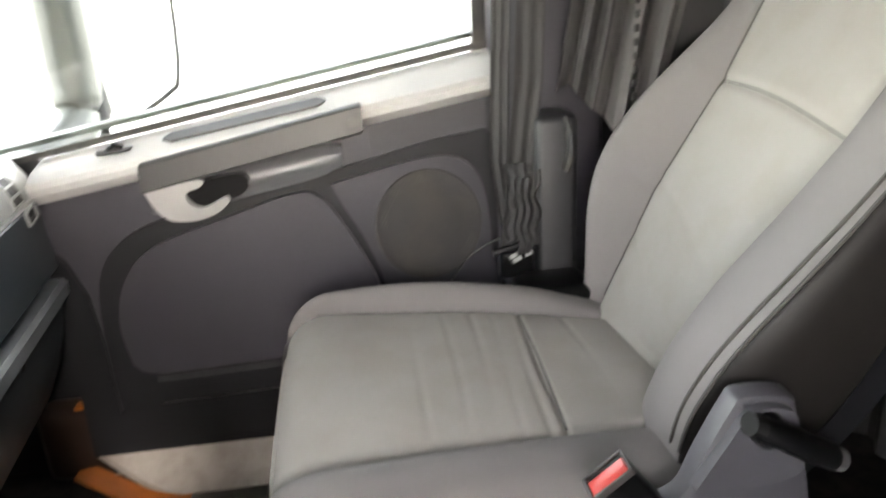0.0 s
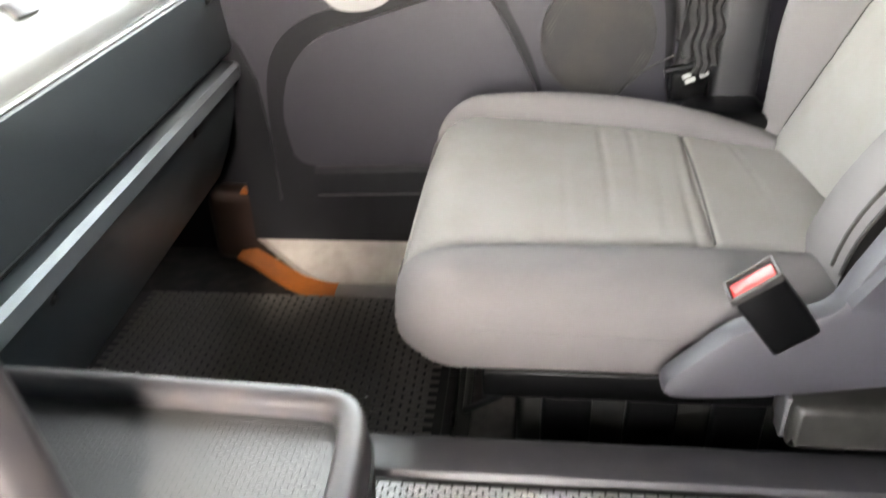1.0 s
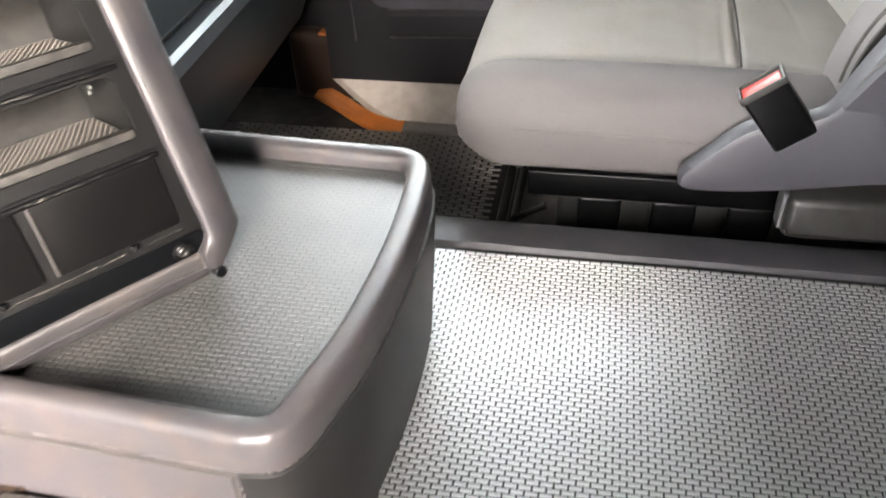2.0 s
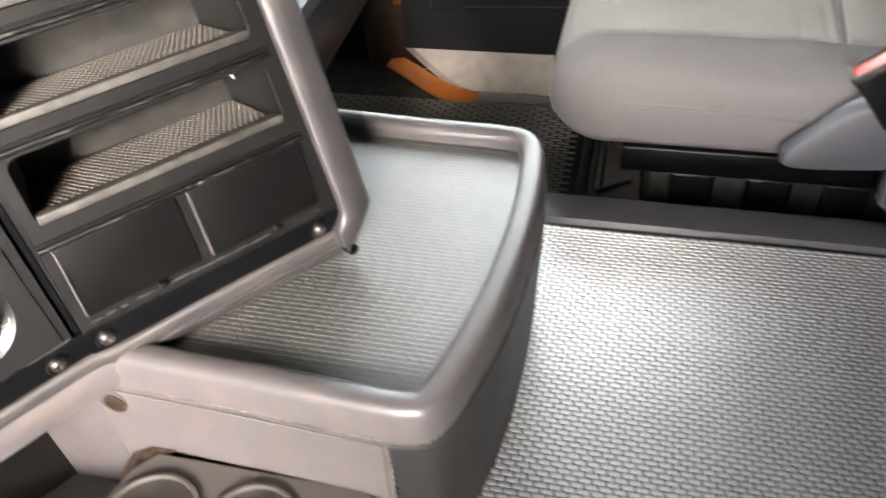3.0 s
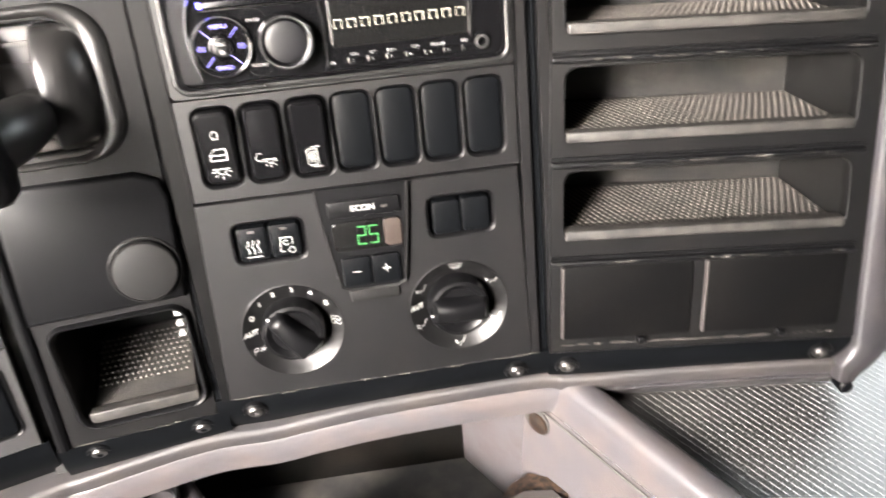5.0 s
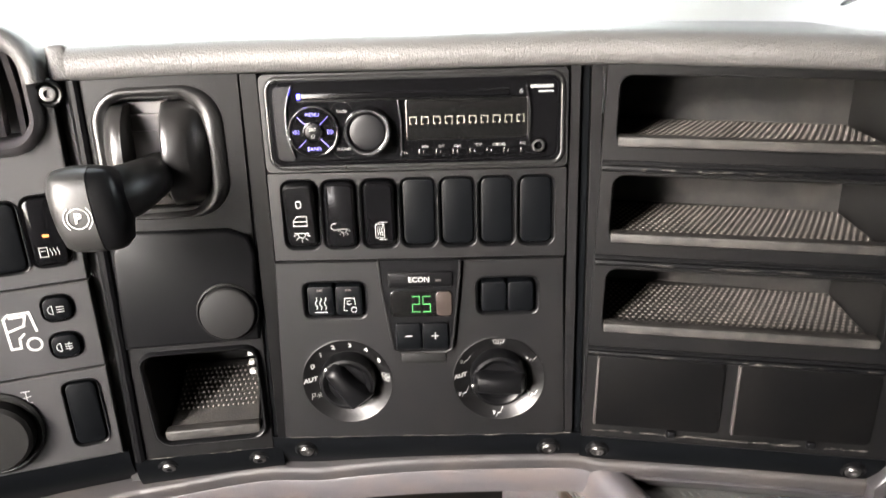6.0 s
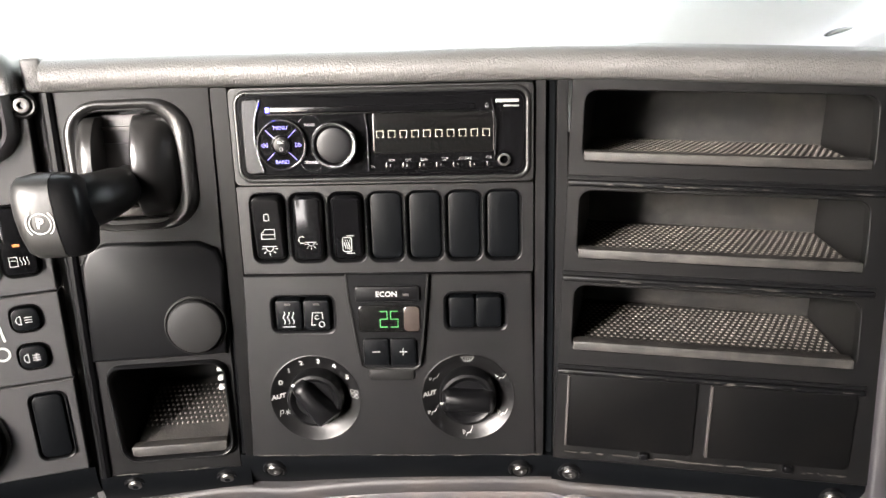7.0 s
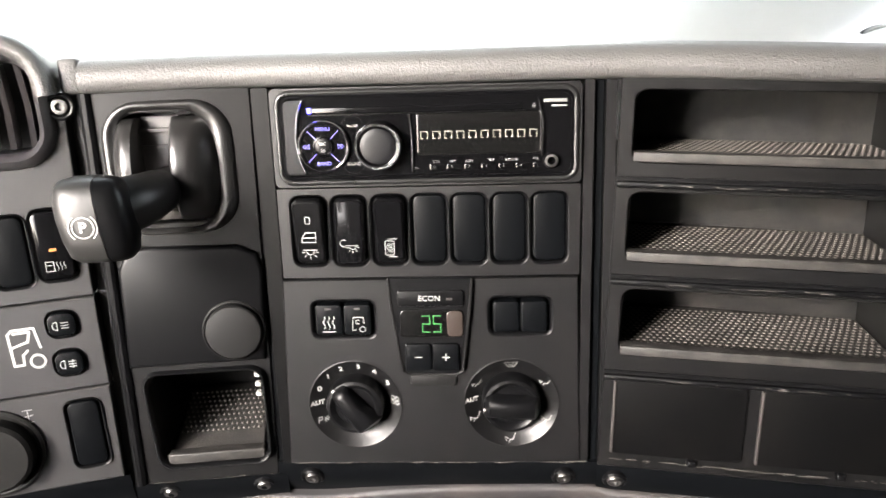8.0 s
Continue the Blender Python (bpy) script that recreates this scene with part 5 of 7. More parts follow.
box(bm, ur(0) + 0.012, ur(0) + 0.03, 0.045, 0.30, -0.17, 0.12)
part("end_wall", bm, SLATE, rack)

# ---- radio ----
radio = thing("car_radio", "glossy black car radio with chrome edges and violet buttons", "car radio", FC)
RC, RV = 0.0055, 0.0945
plate("bezel", rr(RC, RV, 0.2010, 0.0645, 0.004, 6), [rr(RC + 0.001, RV, 0.1860, 0.0515, 0.006, 6)], BLACK, radio, -0.003, 0.012)
bm = B()
prism(bm, rr(RC + 0.0005, RV, 0.1900, 0.0555, 0.007, 6), -0.0045, 0.004, [rr(RC + 0.001, RV, 0.1860, 0.0515, 0.006, 6)])
part("chrome_ring", bm, GLOSS, radio)
rings = [[(x, y, z) for x, z in rr(RC + 0.0005, RV, 0.1925 + 2 * d, 0.0580 + 2 * d, 0.008 + d, 6)] for d, y in ((0.0022, -0.0028), (0.0012, -0.0046), (0.0, -0.0052), (-0.0014, -0.0046), (-0.0016, -0.003))]
part("bezel_bead", loft(B(), rings, True), SMOKED, radio, "rounded shiny bead round the face", sharp=60)
plate("faceplate", rr(RC + 0.001, RV, 0.1858, 0.0513, 0.006, 6), (), GLOSS, radio, -0.0025, 0.010, "glossy black radio face")
bm = B()
prism(bm, [(-0.0868, 0.1188), *[(-0.0796 + 0.0052 * t_ * t_, 0.0950 + 0.0238 * t_) for t_ in np.linspace(1, -1, 13)], (-0.0862, 0.0708)][::-1], -0.0040, 0.0)
part("left_cheek", bm, DARK_CHROME, radio, "smoked metallic left cheek")
part("chrome_line", tube(B(), [(-0.0790 + 0.0052 * t_ * t_, -0.0042, 0.0950 + 0.0240 * t_) for t_ in np.linspace(-0.95, 1, 24)], 0.0006, 6), CHROME, radio, "thin chrome line")
for loop_ in ([(-0.0052, 0.109), (-0.0043, 0.109), (-0.0030, 0.0960), (-0.0032, 0.0715), (-0.0041, 0.0715), (-0.0038, 0.0960)], [(0.0782, 0.1160), (0.0790, 0.1160), (0.0818, 0.101), (0.0808, 0.080), (0.0800, 0.080), (0.0810, 0.101)]):
    part("chrome_edge", prism(B(), loop_, -0.0048, 0.0), CHROME, radio, "thin chrome edge")
bm = B()
box(bm, -0.070, 0.068, -0.0034, 0.0, 0.1098, 0.1142, 0.0008)
part("disc_slot", bm, GLOSS, radio)
bm = B()
box(bm, -0.070, 0.070, -0.0044, -0.002, 0.1089, 0.1096, 0.0003)
part("slot_edge", bm, BLACK_SOFT, radio)
bm = B()
box(bm, -0.0705, -0.0680, -0.0044, -0.002, 0.1105, 0.1140, 0.0005)
part("blue_lamp", bm, STEADY, radio, "small blue lamp")
# round button cluster
bm = B()
lathe(bm, -0.0610, 0.0893, [(0.0165, 0.0), (0.0165, -0.0045), (0.0158, -0.0058), (0.0148, -0.0055), (0.0142, -0.0048), (0.0075, -0.0048)], 40)
pad_ = part("button_disc", bm, GLOSS, radio)
bm = B()
lathe(bm, -0.0610, 0.0893, [(0.0167, -0.003), (0.0170, -0.0052), (0.0163, -0.0060), (0.0156, -0.0052)], 40, False)
part("chrome_rim", bm, CHROME, pad_)
bm = B()
lathe(bm, -0.0610, 0.0893, [(0.0068, -0.0046), (0.0068, -0.0060), (0.0061, -0.0063), (0.0057, -0.0058)], 30, False)
part("inner_rim", bm, DARK_CHROME, pad_)
bm = B()
lathe(bm, -0.0610, 0.0893, [(0.0055, -0.004), (0.0053, -0.0058), (0.0046, -0.0061), (0.001, -0.0061)], 24)
part("centre_button", bm, BLACK_SOFT, pad_)
for a in (45, 135, 225, 315):
    p = arc(-0.0610, 0.0893, 0.0068, a, a, 1)[0], arc(-0.0610, 0.0893, 0.0142, a, a, 1)[0]
    part("spoke", strokes(B(), [p], -0.0056, 0.0007), VIOLET, pad_)
bm = B()
for s_ in (-1, 1):
    for o in (0.0, 0.0022):
        c = -0.0610 + s_ * (0.0095 + o)
        strokes(bm, [[(c, 0.0878), (c + s_ * 0.0018, 0.0893), (c, 0.0908), (c, 0.0878)]], -0.0053, 0.0005)
part("seek_arrow", bm, VIOLET, pad_)
words("menu_word", "MENU", -0.0610, 0.1006, 0.0034, -0.0052, VIOLET, pad_)
words("band_word", "BAND", -0.0610, 0.0780, 0.0034, -0.0052, VIOLET, pad_)
words("source_word", "SRC", -0.0610, 0.0912, 0.0026, -0.0070, WHITE, pad_)
bm = strokes(B(), [arc(-0.0610, 0.0868, 0.0011, 130, 410, 12), [(-0.0610, 0.0868), (-0.0610, 0.0884)]], -0.0070, 0.0004)
part("power_mark", bm, WHITE, pad_)
words("pause_word", "PAUSE", -0.0418, 0.1020, 0.0024, -0.0030, PRINT, radio)
words("sound_word", "SOUND", -0.0418, 0.0772, 0.0026, -0.0030, PRINT, radio)
for loop_ in (arc(-0.0418, 0.1010, 0.0075, 20, 160, 10), arc(-0.0418, 0.0785, 0.0075, 200, 340, 10)):
    part("button_outline", strokes(B(), [loop_], -0.0032, 0.0005), CHROME, radio)
# volume knob
bm = B()
lathe(bm, -0.0250, 0.0892, [(0.0157, 0.0), (0.0157, -0.006), (0.0152, -0.011), (0.0140, -0.0125), (0.0125, -0.0120), (0.0115, -0.0100)], 44, False)
knob = part("volume_knob", bm, GLOSS, radio, "black volume knob with a chrome rim")
bm = B()
lathe(bm, -0.0250, 0.0892, [(0.0152, -0.0110), (0.0146, -0.0127), (0.0134, -0.0126), (0.0126, -0.0118)], 44, False)
part("knob_rim", bm, CHROME, knob)
bm = B()
lathe(bm, -0.0250, 0.0892, [(0.0117, -0.0098), (0.0112, -0.0106), (0.0100, -0.0110), (0.0075, -0.0113), (0.0045, -0.0115), (0.001, -0.0116)], 36)
part("knob_dome", bm, DOME, knob)
# display and small buttons
bm = B()
button(bm, 0.0400, 0.0955, 0.0800, 0.0270, 0.002, -0.0032, 0.002, 0.0006)
display = part("display", bm, LCD, radio, "dark radio display with pale segments")
bm = B()
for i in range(10):
    c = 0.0048 + 0.0078 * i
    strokes(bm, [[(c - 0.0008, 0.0928), (c - 0.0022, 0.0928), (c - 0.0022, 0.0972), (c + 0.0022, 0.0972), (c + 0.0022, 0.0928), (c + 0.0014, 0.0928)]], -0.0036, 0.0006)
part("segments", bm, SEGMENT, display)
for i, t_ in enumerate(("TA", "SCN", "RPT", "RDM", "TOP", "FOLDER", "ADJ")):
    words("button_word", t_, (-0.0010, 0.0120, 0.0230, 0.0335, 0.0475, 0.0610, 0.0765)[i], (0.0735, 0.0775, 0.0775, 0.0775, 0.0780, 0.0780, 0.0785)[i], 0.0023, -0.0030, PRINT, radio)
for i in range(6):
    words("number", str(i + 1), 0.0110 + 0.0112 * i, 0.0742, 0.0022, -0.0040, PRINT, radio)
for i in range(7):
    bm = B()
    button(bm, 0.0125 + 0.0112 * i, 0.0740, 0.0095, 0.0045, 0.0012, -0.0036, 0.0, 0.0007)
    part("preset_button", bm, GLOSS, radio)
bm = B()
lathe(bm, 0.0865, 0.0770, [(0.0052, 0.0), (0.0052, -0.0045), (0.0042, -0.0055), (0.0030, -0.0050), (0.0026, -0.001)], 24)
part("aux_socket", bm, GLOSS, radio, "black audio socket")
part("socket_ring", lathe(B(), 0.0865, 0.0770, [(0.0042, -0.0050), (0.0040, -0.0062), (0.0030, -0.0063), (0.0026, -0.0050)], 24, False), STEEL, radio, "bright ring of the audio socket")
bm = B()
box(bm, 0.0815, 0.0965, -0.0034, -0.001, 0.1140, 0.1162, 0.0004)
box(bm, 0.0865, 0.0965, -0.0034, -0.001, 0.1112, 0.1124, 0.0003)
part("maker_mark", bm, PRINT, radio, "pale maker's mark")
bm = strokes(B(), [[(0.0745, 0.1120), (0.0765, 0.1120), (0.0755, 0.1138), (0.0745, 0.1120)], [(0.0745, 0.1112), (0.0765, 0.1112)]], -0.0032, 0.0005)
part("eject_mark", bm, PRINT, radio)
bm = B()
box(bm, -0.004, 0.010, -0.0046, 0.0, 0.1288, 0.1308, 0.0006)
part("bezel_notch", bm, BLACK_SOFT, radio)

# ---- row of rocker switches ----
switches = thing("switch_panel", "black panel with seven rocker switches, three with white symbols", "switch panel", FC)
SU = (-0.0748, -0.0477, -0.0207, 0.0059, 0.0325, 0.0591, 0.0857)
plate("panel_plate", rect(-0.0955, 0.1060, -0.0008, 0.0610, 0.001), [rr(u, 0.0318, 0.0250, 0.0492, 0.0064, 5) for u in SU], BLACK, switches, -0.001, 0.010)
for i, u in enumerate(SU):
    bevel_ring(u, 0.0318, 0.0224, 0.0466, 0.0052, switches, 0.0020, -0.0016, 0.0022)
    if i < 3:
        bm = B()
        tilt = (0.0035, -0.001, 0.002)[i]
        rings = []
        for d, y in ((0, 0.006), (0, -0.0020), (0.0008, -0.0042), (0.0022, -0.0052)):
            rings.append([(x, y - tilt * (z - 0.0318) / 0.023, z) for x, z in rr(u, 0.0318, 0.0212 - 2 * d, 0.0455 - 2 * d, 0.0048 - d, 5)])
        loft(bm, rings, True, False, True)
        sw = part("rocker", bm, GLOSS if i else BLACK_SOFT, switches, "glossy black rocker with a white symbol")
        y = -0.0062
        bm = B()
        if i == 0:
            strokes(bm, [closed(rect(u - 0.0016, u + 0.0016, 0.0385, 0.0430, 0.001))], y + 0.0002 - tilt * 0.4, 0.0007)
            strokes(bm, [[(u - 0.0046, 0.0255), (u - 0.0046, 0.0290), (u - 0.0020, 0.0322), (u + 0.0046, 0.0322), (u + 0.0046, 0.0255), (u - 0.0046, 0.0255)], [(u - 0.0046, 0.0286), (u + 0.0046, 0.0286)]], y, 0.0007)
            strokes(bm, [[(u - 0.0048, 0.0198), (u + 0.0048, 0.0198)], arc(u, 0.0190, 0.0026, 180, 360, 8)] + [[arc(u, 0.0190, 0.0038, a, a, 1)[0], arc(u, 0.0190, 0.0056, a, a, 1)[0]] for a in (190, 225, 270, 315, 350)], y + tilt * 0.5, 0.0008)
        elif i == 1:
            strokes(bm, [arc(u - 0.0038, 0.0245, 0.0024, 60, 300, 10), [(u - 0.002, 0.0228), (u + 0.0056, 0.0228)], arc(u + 0.0022, 0.0224, 0.0022, 180, 360, 8)] + [[arc(u + 0.0022, 0.0222, 0.0030, a, a, 1)[0], arc(u + 0.0022, 0.0222, 0.0044, a, a, 1)[0]] for a in (190, 230, 270, 310, 350)], y, 0.0006)
        else:
            strokes(bm, [closed(rect(u - 0.0030, u + 0.0030, 0.0160, 0.0258, 0.0012)), [(u - 0.0004, 0.0270), (u + 0.0050, 0.0270)], [(u - 0.0004, 0.0148), (u + 0.0050, 0.0148)]] + [[(u + o + 0.0005 * math.sin(k * 1.3), 0.0176 + 0.0011 * k) for k in range(7)] for o in (-0.0014, 0.0, 0.0014)], y, 0.0006)
        part("symbol", bm, WHITE, sw)
    else:
        bm = B()
        button(bm, u, 0.0320, 0.0214, 0.0460, 0.005, 0.0004, 0.008, 0.0014)
        part("blank_cover", bm, BLANK, switches, "plain blank cover")

# ---- heater panel ----
heater = thing("heater_panel", "matt black heater panel with two dials and a green display", "heater panel", FC)
DL = ((-0.0512, -0.0955), (0.0598, -0.0950))
plate("panel_plate", [(-0.0965, -0.0025), (0.1050, -0.0025), (0.1085, -0.1415), (-0.1015, -0.1420)],
      [rr(u, v, 0.0650, 0.0650, 0.0325, 9) for u, v in DL] + [rr(-0.0558, -0.0310, 0.0455, 0.0282, 0.006, 5), rr(0.0662, -0.0298, 0.0440, 0.0285, 0.006, 5)], BLACK, heater, -0.0012, 0.010)


def two_buttons(u, v, w, h, name):
    for s_ in (-1, 1):
        bm = B()
        button(bm, u + s_ * w / 4, v, w / 2 - 0.0008, h, 0.0028, -0.0034, 0.006, 0.0014)
        yield part(name, bm, BLANK, heater)


bl = list(two_buttons(-0.0558, -0.0310, 0.0395, 0.0222, "heater_button"))
bm = strokes(B(), [[(-0.0658 + 0.0032 * k + 0.0007 * math.sin(j * 1.1), -0.0370 + 0.0011 * j) for j in range(9)] for k in (-1, 0, 1)] + [[(-0.0702, -0.0392), (-0.0614, -0.0392)]], -0.0038, 0.0008)
part("symbol", bm, WHITE, bl[0])
bm = strokes(B(), [[(-0.0496, -0.0380), (-0.0486, -0.0288), (-0.0418, -0.0288), (-0.0414, -0.0335)], [(-0.0496, -0.0380), (-0.0470, -0.0380)], arc(-0.0424, -0.0375, 0.0020, 0, 360, 10), arc(-0.0456, -0.0322, 0.0015, 60, 330, 8)], -0.0038, 0.0007)
part("symbol", bm, WHITE, bl[1])
for k, u in enumerate((-0.0680, -0.0478)):
    part("dim_lamp", box(B(), u, u + 0.004, -0.0040, -0.002, -0.0232, -0.0220), GRIP, bl[k])
list(two_buttons(0.0660, -0.0298, 0.0375, 0.0222, "blank_button"))
for u, v, w, h in ((0.0662, -0.0298, 0.0392, 0.0238), (-0.0558, -0.0310, 0.0408, 0.0236)):
    bevel_ring(u, v, w, h, 0.0036, heater, 0.0030, -0.0018, 0.0030)
# display module
mod = [(-0.0235, -0.0005), (0.0335, -0.0015), (0.0320, -0.020), (0.0275, -0.0600), (0.0260, -0.0690), (0.0215, -0.0715), (-0.0105, -0.0712), (-0.0150, -0.0690), (-0.0168, -0.0600), (-0.0222, -0.020)]
plate("module", list(reversed(mod)), (), BLACK_SOFT, heater, -0.0040, 0.006, "black display module")
bm = tube(B(), [(u, -0.0042, v) for u, v in mod[1:] + mod[:1]], 0.0009, 6)
part("module_edge", bm, CAP, heater)
bm = B()
button(bm, 0.0052, -0.0150, 0.0450, 0.0112, 0.002, -0.0062, -0.002, 0.001)
ec = part("econ_button", bm, BLACK_SOFT, heater)
words("econ_word", "ECON", 0.0045, -0.0150, 0.0054, -0.0064, WHITE, ec)
bm = B()
box(bm, 0.0160, 0.0200, -0.0066, -0.005, -0.0162, -0.0146)
part("dim_lamp", bm, GRIP, ec)
bm = B()
button(bm, 0.0056, -0.0336, 0.0440, 0.0200, 0.0035, -0.0050, -0.002, 0.0008)
lcd = part("temperature_display", bm, LCD, heater, "dark display with green digits")
# the pinkish block is a reflection painted onto the glass
bm = B()
button(bm, 0.0215, -0.0336, 0.0110, 0.0185, 0.003, -0.0053, -0.004, 0.0004)
part("reflection_patch", bm, PEACH, lcd, "pinkish reflection painted on the display's end")
SEGS = {"2": "abged", "5": "afgcd"}


def digit(ch, cx, cz, w, h):
    p = {"a": ((-1, 1), (1, 1)), "b": ((1, 1), (1, 0)), "c": ((1, 0), (1, -1)), "d": ((-1, -1), (1, -1)), "e": ((-1, 0), (-1, -1)), "f": ((-1, 1), (-1, 0)), "g": ((-1, 0), (1, 0))}
    return [[(cx + x * w / 2, cz + z * h / 2) for x, z in p[s_]] for s_ in SEGS[ch]]


bm = strokes(B(), digit("2", 0.0018, -0.0335, 0.0050, 0.0116) + digit("5", 0.0093, -0.0335, 0.0050, 0.0116), -0.0056, 0.0010)
part("digits", bm, GREEN, lcd, "green glowing 25")
for s_, t_ in ((-1, "-"), (1, "+")):
    bm = B()
    button(bm, 0.0052 + s_ * 0.0095, -0.0578, 0.0182, 0.0198, 0.002, -0.0064, -0.002, 0.001)
    pb = part("step_button", bm, BLANK, heater)
    c = 0.0052 + s_ * 0.0095
    lines = [[(c - 0.0025, -0.0575), (c + 0.0025, -0.0575)]] + ([[(c, -0.0600), (c, -0.0550)]] if s_ > 0 else [])
    part("symbol", strokes(B(), lines, -0.0067, 0.0009), WHITE, pb)
bm = B()
button(bm, 0.0055, -0.0765, 0.0330, 0.0095, 0.003, -0.0030, 0.0, 0.0015)
part("module_tab", bm, CAP, heater, "dusty dark grey tab")
# dials
def dish_y(r):
    return 0.0008 + (0.0300 - r) / 0.0088 * 0.0057 if r < 0.0300 else 0.0008 - (r - 0.0300) / 0.0022 * 0.0017


def on_dish(me, u, v):
    """Lays print onto the sloping face of a dial's dish."""
    lift = min(p.co.y for p in me.vertices)
    for p in me.vertices:
        p.co.y = dish_y(math.hypot(p.co.x - u, p.co.z - v)) - 0.0004 + (p.co.y - lift) * 0.5


DIAL_WORDS = (((180, "AUT"), (157, "0"), (133, "1"), (110, "2"), (84, "3"), (59, "4"), (33, "5")), ((177, "AUT"),))
for k, (u, v) in enumerate(DL):
    bm = B()
    lathe(bm, u, v, [(0.0340, 0.002), (0.0340, -0.0013), (0.0332, -0.0015), (0.0322, -0.0009), (0.0300, 0.0008), (0.0212, 0.0065), (0.0200, 0.0068)], 64, False)
    dish = part("dial_dish", bm, DISH, heater, "dished dial surround")
    bm = B()
    lathe(bm, u, v, [(0.0210, 0.008), (0.0206, -0.003), (0.0196, -0.0060), (0.0175, -0.0066), (0.0150, -0.0050), (0.0140, -0.0036)], 44)
    kn = part("dial_knob", bm, BLACK_SOFT, heater, "satin black dial knob")
    a = radians((-52, -3)[k])
    bm = B()
    rings = []
    for s_ in np.linspace(-1, 1, 13):
        w = 0.0078 + (0.0022 if k == 0 else 0.0) * s_ + 0.0012 * s_ * s_
        hgt = 0.0150 - 0.003 * s_ * s_ if abs(s_) < 0.99 else 0.006
        c = Vector((u + 0.0188 * s_ * math.cos(a), v + 0.0188 * s_ * math.sin(a)))
        nx, nz = -math.sin(a), math.cos(a)
        rings.append([(c.x + nx * o, y, c.y + nz * o) for o, y in ((-w, -0.0034), (-w * 0.8, -hgt + 0.002), (-w * 0.5, -hgt), (w * 0.5, -hgt), (w * 0.8, -hgt + 0.002), (w, -0.0034))])
    loft(bm, rings, True, True, True)
    part("grip_bar", bm, BLACK_SOFT, kn, "raised finger grip", sharp=50)
    bm = B()
    pa = radians((138, 186)[k])
    p = [(u + r_ * math.cos(pa), v + r_ * math.sin(pa)) for r_ in (0.0150, 0.0198)]
    strokes(bm, [p], -0.0072, 0.0036 if k == 0 else 0.0024)
    part("pointer", bm, WHITE, kn, "white pointer mark")
    for ang, t_ in DIAL_WORDS[k]:
        w_ = words("dial_word", t_, u + 0.0279 * math.cos(radians(ang)), v + 0.0279 * math.sin(radians(ang)), 0.0046 if len(t_) > 1 else 0.0058, 0.0030, WHITE, dish, 0.00020)
        on_dish(w_.data, u, v)
u, v = DL[0]
cx, cz = u + 0.0280, v + 0.002
bm = strokes(B(), [arc(cx + 0.0017 * dx, cz + 0.0017 * dz, 0.0015, 0, 360, 8) for dx, dz in ((-1, 1), (1, 1), (-1, -1), (1, -1))], 0.0046, 0.0005)
on_dish(part("dial_symbol", bm, WHITE, heater).data, u, v)
bm = B()
cx, cz = u + 0.0276 * math.cos(radians(208)), v + 0.0276 * math.sin(radians(208))
strokes(bm, [[(cx - 0.003, cz - 0.002), (cx - 0.003, cz + 0.002), (cx - 0.001, cz + 0.002), (cx - 0.001, cz), (cx - 0.003, cz)]] + [[(cx + 0.002 + 0.0018 * math.cos(a), cz + 0.0018 * math.sin(a)), (cx + 0.002 - 0.0018 * math.cos(a), cz - 0.0018 * math.sin(a))] for a in (0.3, 1.35, 2.4)], 0.0046, 0.0006)
on_dish(part("dial_symbol", bm, WHITE, heater).data, u, v)
u, v = DL[1]
bm = B()


def airflow_mark(bm, ang, flip=False):
    """Airflow symbol: a bent seat line with an arrow head."""
    cx, cz = u + 0.0280 * math.cos(radians(ang)) + 0.0004, v + 0.0280 * math.sin(radians(ang))
    strokes(bm, [[(cx + 0.0030, cz + 0.0026), (cx + 0.0012, cz - 0.0012), (cx - 0.0010, cz - 0.0012), (cx - 0.0016, cz - 0.0032)], [(cx - 0.0042, cz + 0.0004), (cx - 0.0024, cz - 0.0004), (cx - 0.0036, cz - 0.0020), (cx - 0.0042, cz + 0.0004)]], 0.0046, 0.0007)


for ang in (149, 204, 269, 333, 32):
    airflow_mark(bm, ang)
    on_dish(part("dial_symbol", bm, WHITE, heater).data, u, v)
    bm = B()
cx, cz = u, v + 0.0285
strokes(bm, [[(cx - 0.0044, cz + 0.0022), (cx + 0.0044, cz + 0.0022), (cx + 0.0028, cz - 0.0018), (cx - 0.0028, cz - 0.0018), (cx - 0.0044, cz + 0.0022)]] + [[(cx + o, cz - 0.0034), (cx + o, cz + 0.0006)] for o in (-0.0016, 0, 0.0016)], 0.0040, 0.0006)
on_dish(part("dial_symbol", bm, WHITE, heater).data, u, v)

# ---- parking brake panel ----
brake = thing("parking_brake_panel", "black panel with a parking brake lever and a dusty cubby", "brake panel", FL)
cubby = rr(-0.0400, -0.0985, 0.0775, 0.0705, 0.010, 6)
cubby = [(u + (0.0 if u > -0.03 else -0.0022 * (v + 0.0985) / 0.035), v) for u, v in cubby]
recess = rr(-0.0450, 0.0820, 0.0690, 0.0730, 0.017, 7)
plate("panel_plate", [(-0.0945, 0.1335), (-0.0955, -0.1480), (0.0040, -0.1480), (0.0105, 0.1335)][::-1], [cubby, recess], RACK, brake, 0.0, 0.012)
# recess for the lever
bm = B()
rings = []
for k, y in ((0.0, 0.0012), (0.05, -0.0012), (0.16, -0.0032), (0.32, -0.0042), (0.55, -0.0036), (0.80, -0.0008), (0.94, 0.0030), (1.0, 0.0080), (1.03, 0.024)):
    rings.append([(x, y, z) for x, z in rr(-0.0450 - 0.0035 * k, 0.0820 - 0.0012 * k, 0.0846 - 0.0310 * k, 0.0886 - 0.0130 * k, 0.0250 - 0.011 * k, 7)])
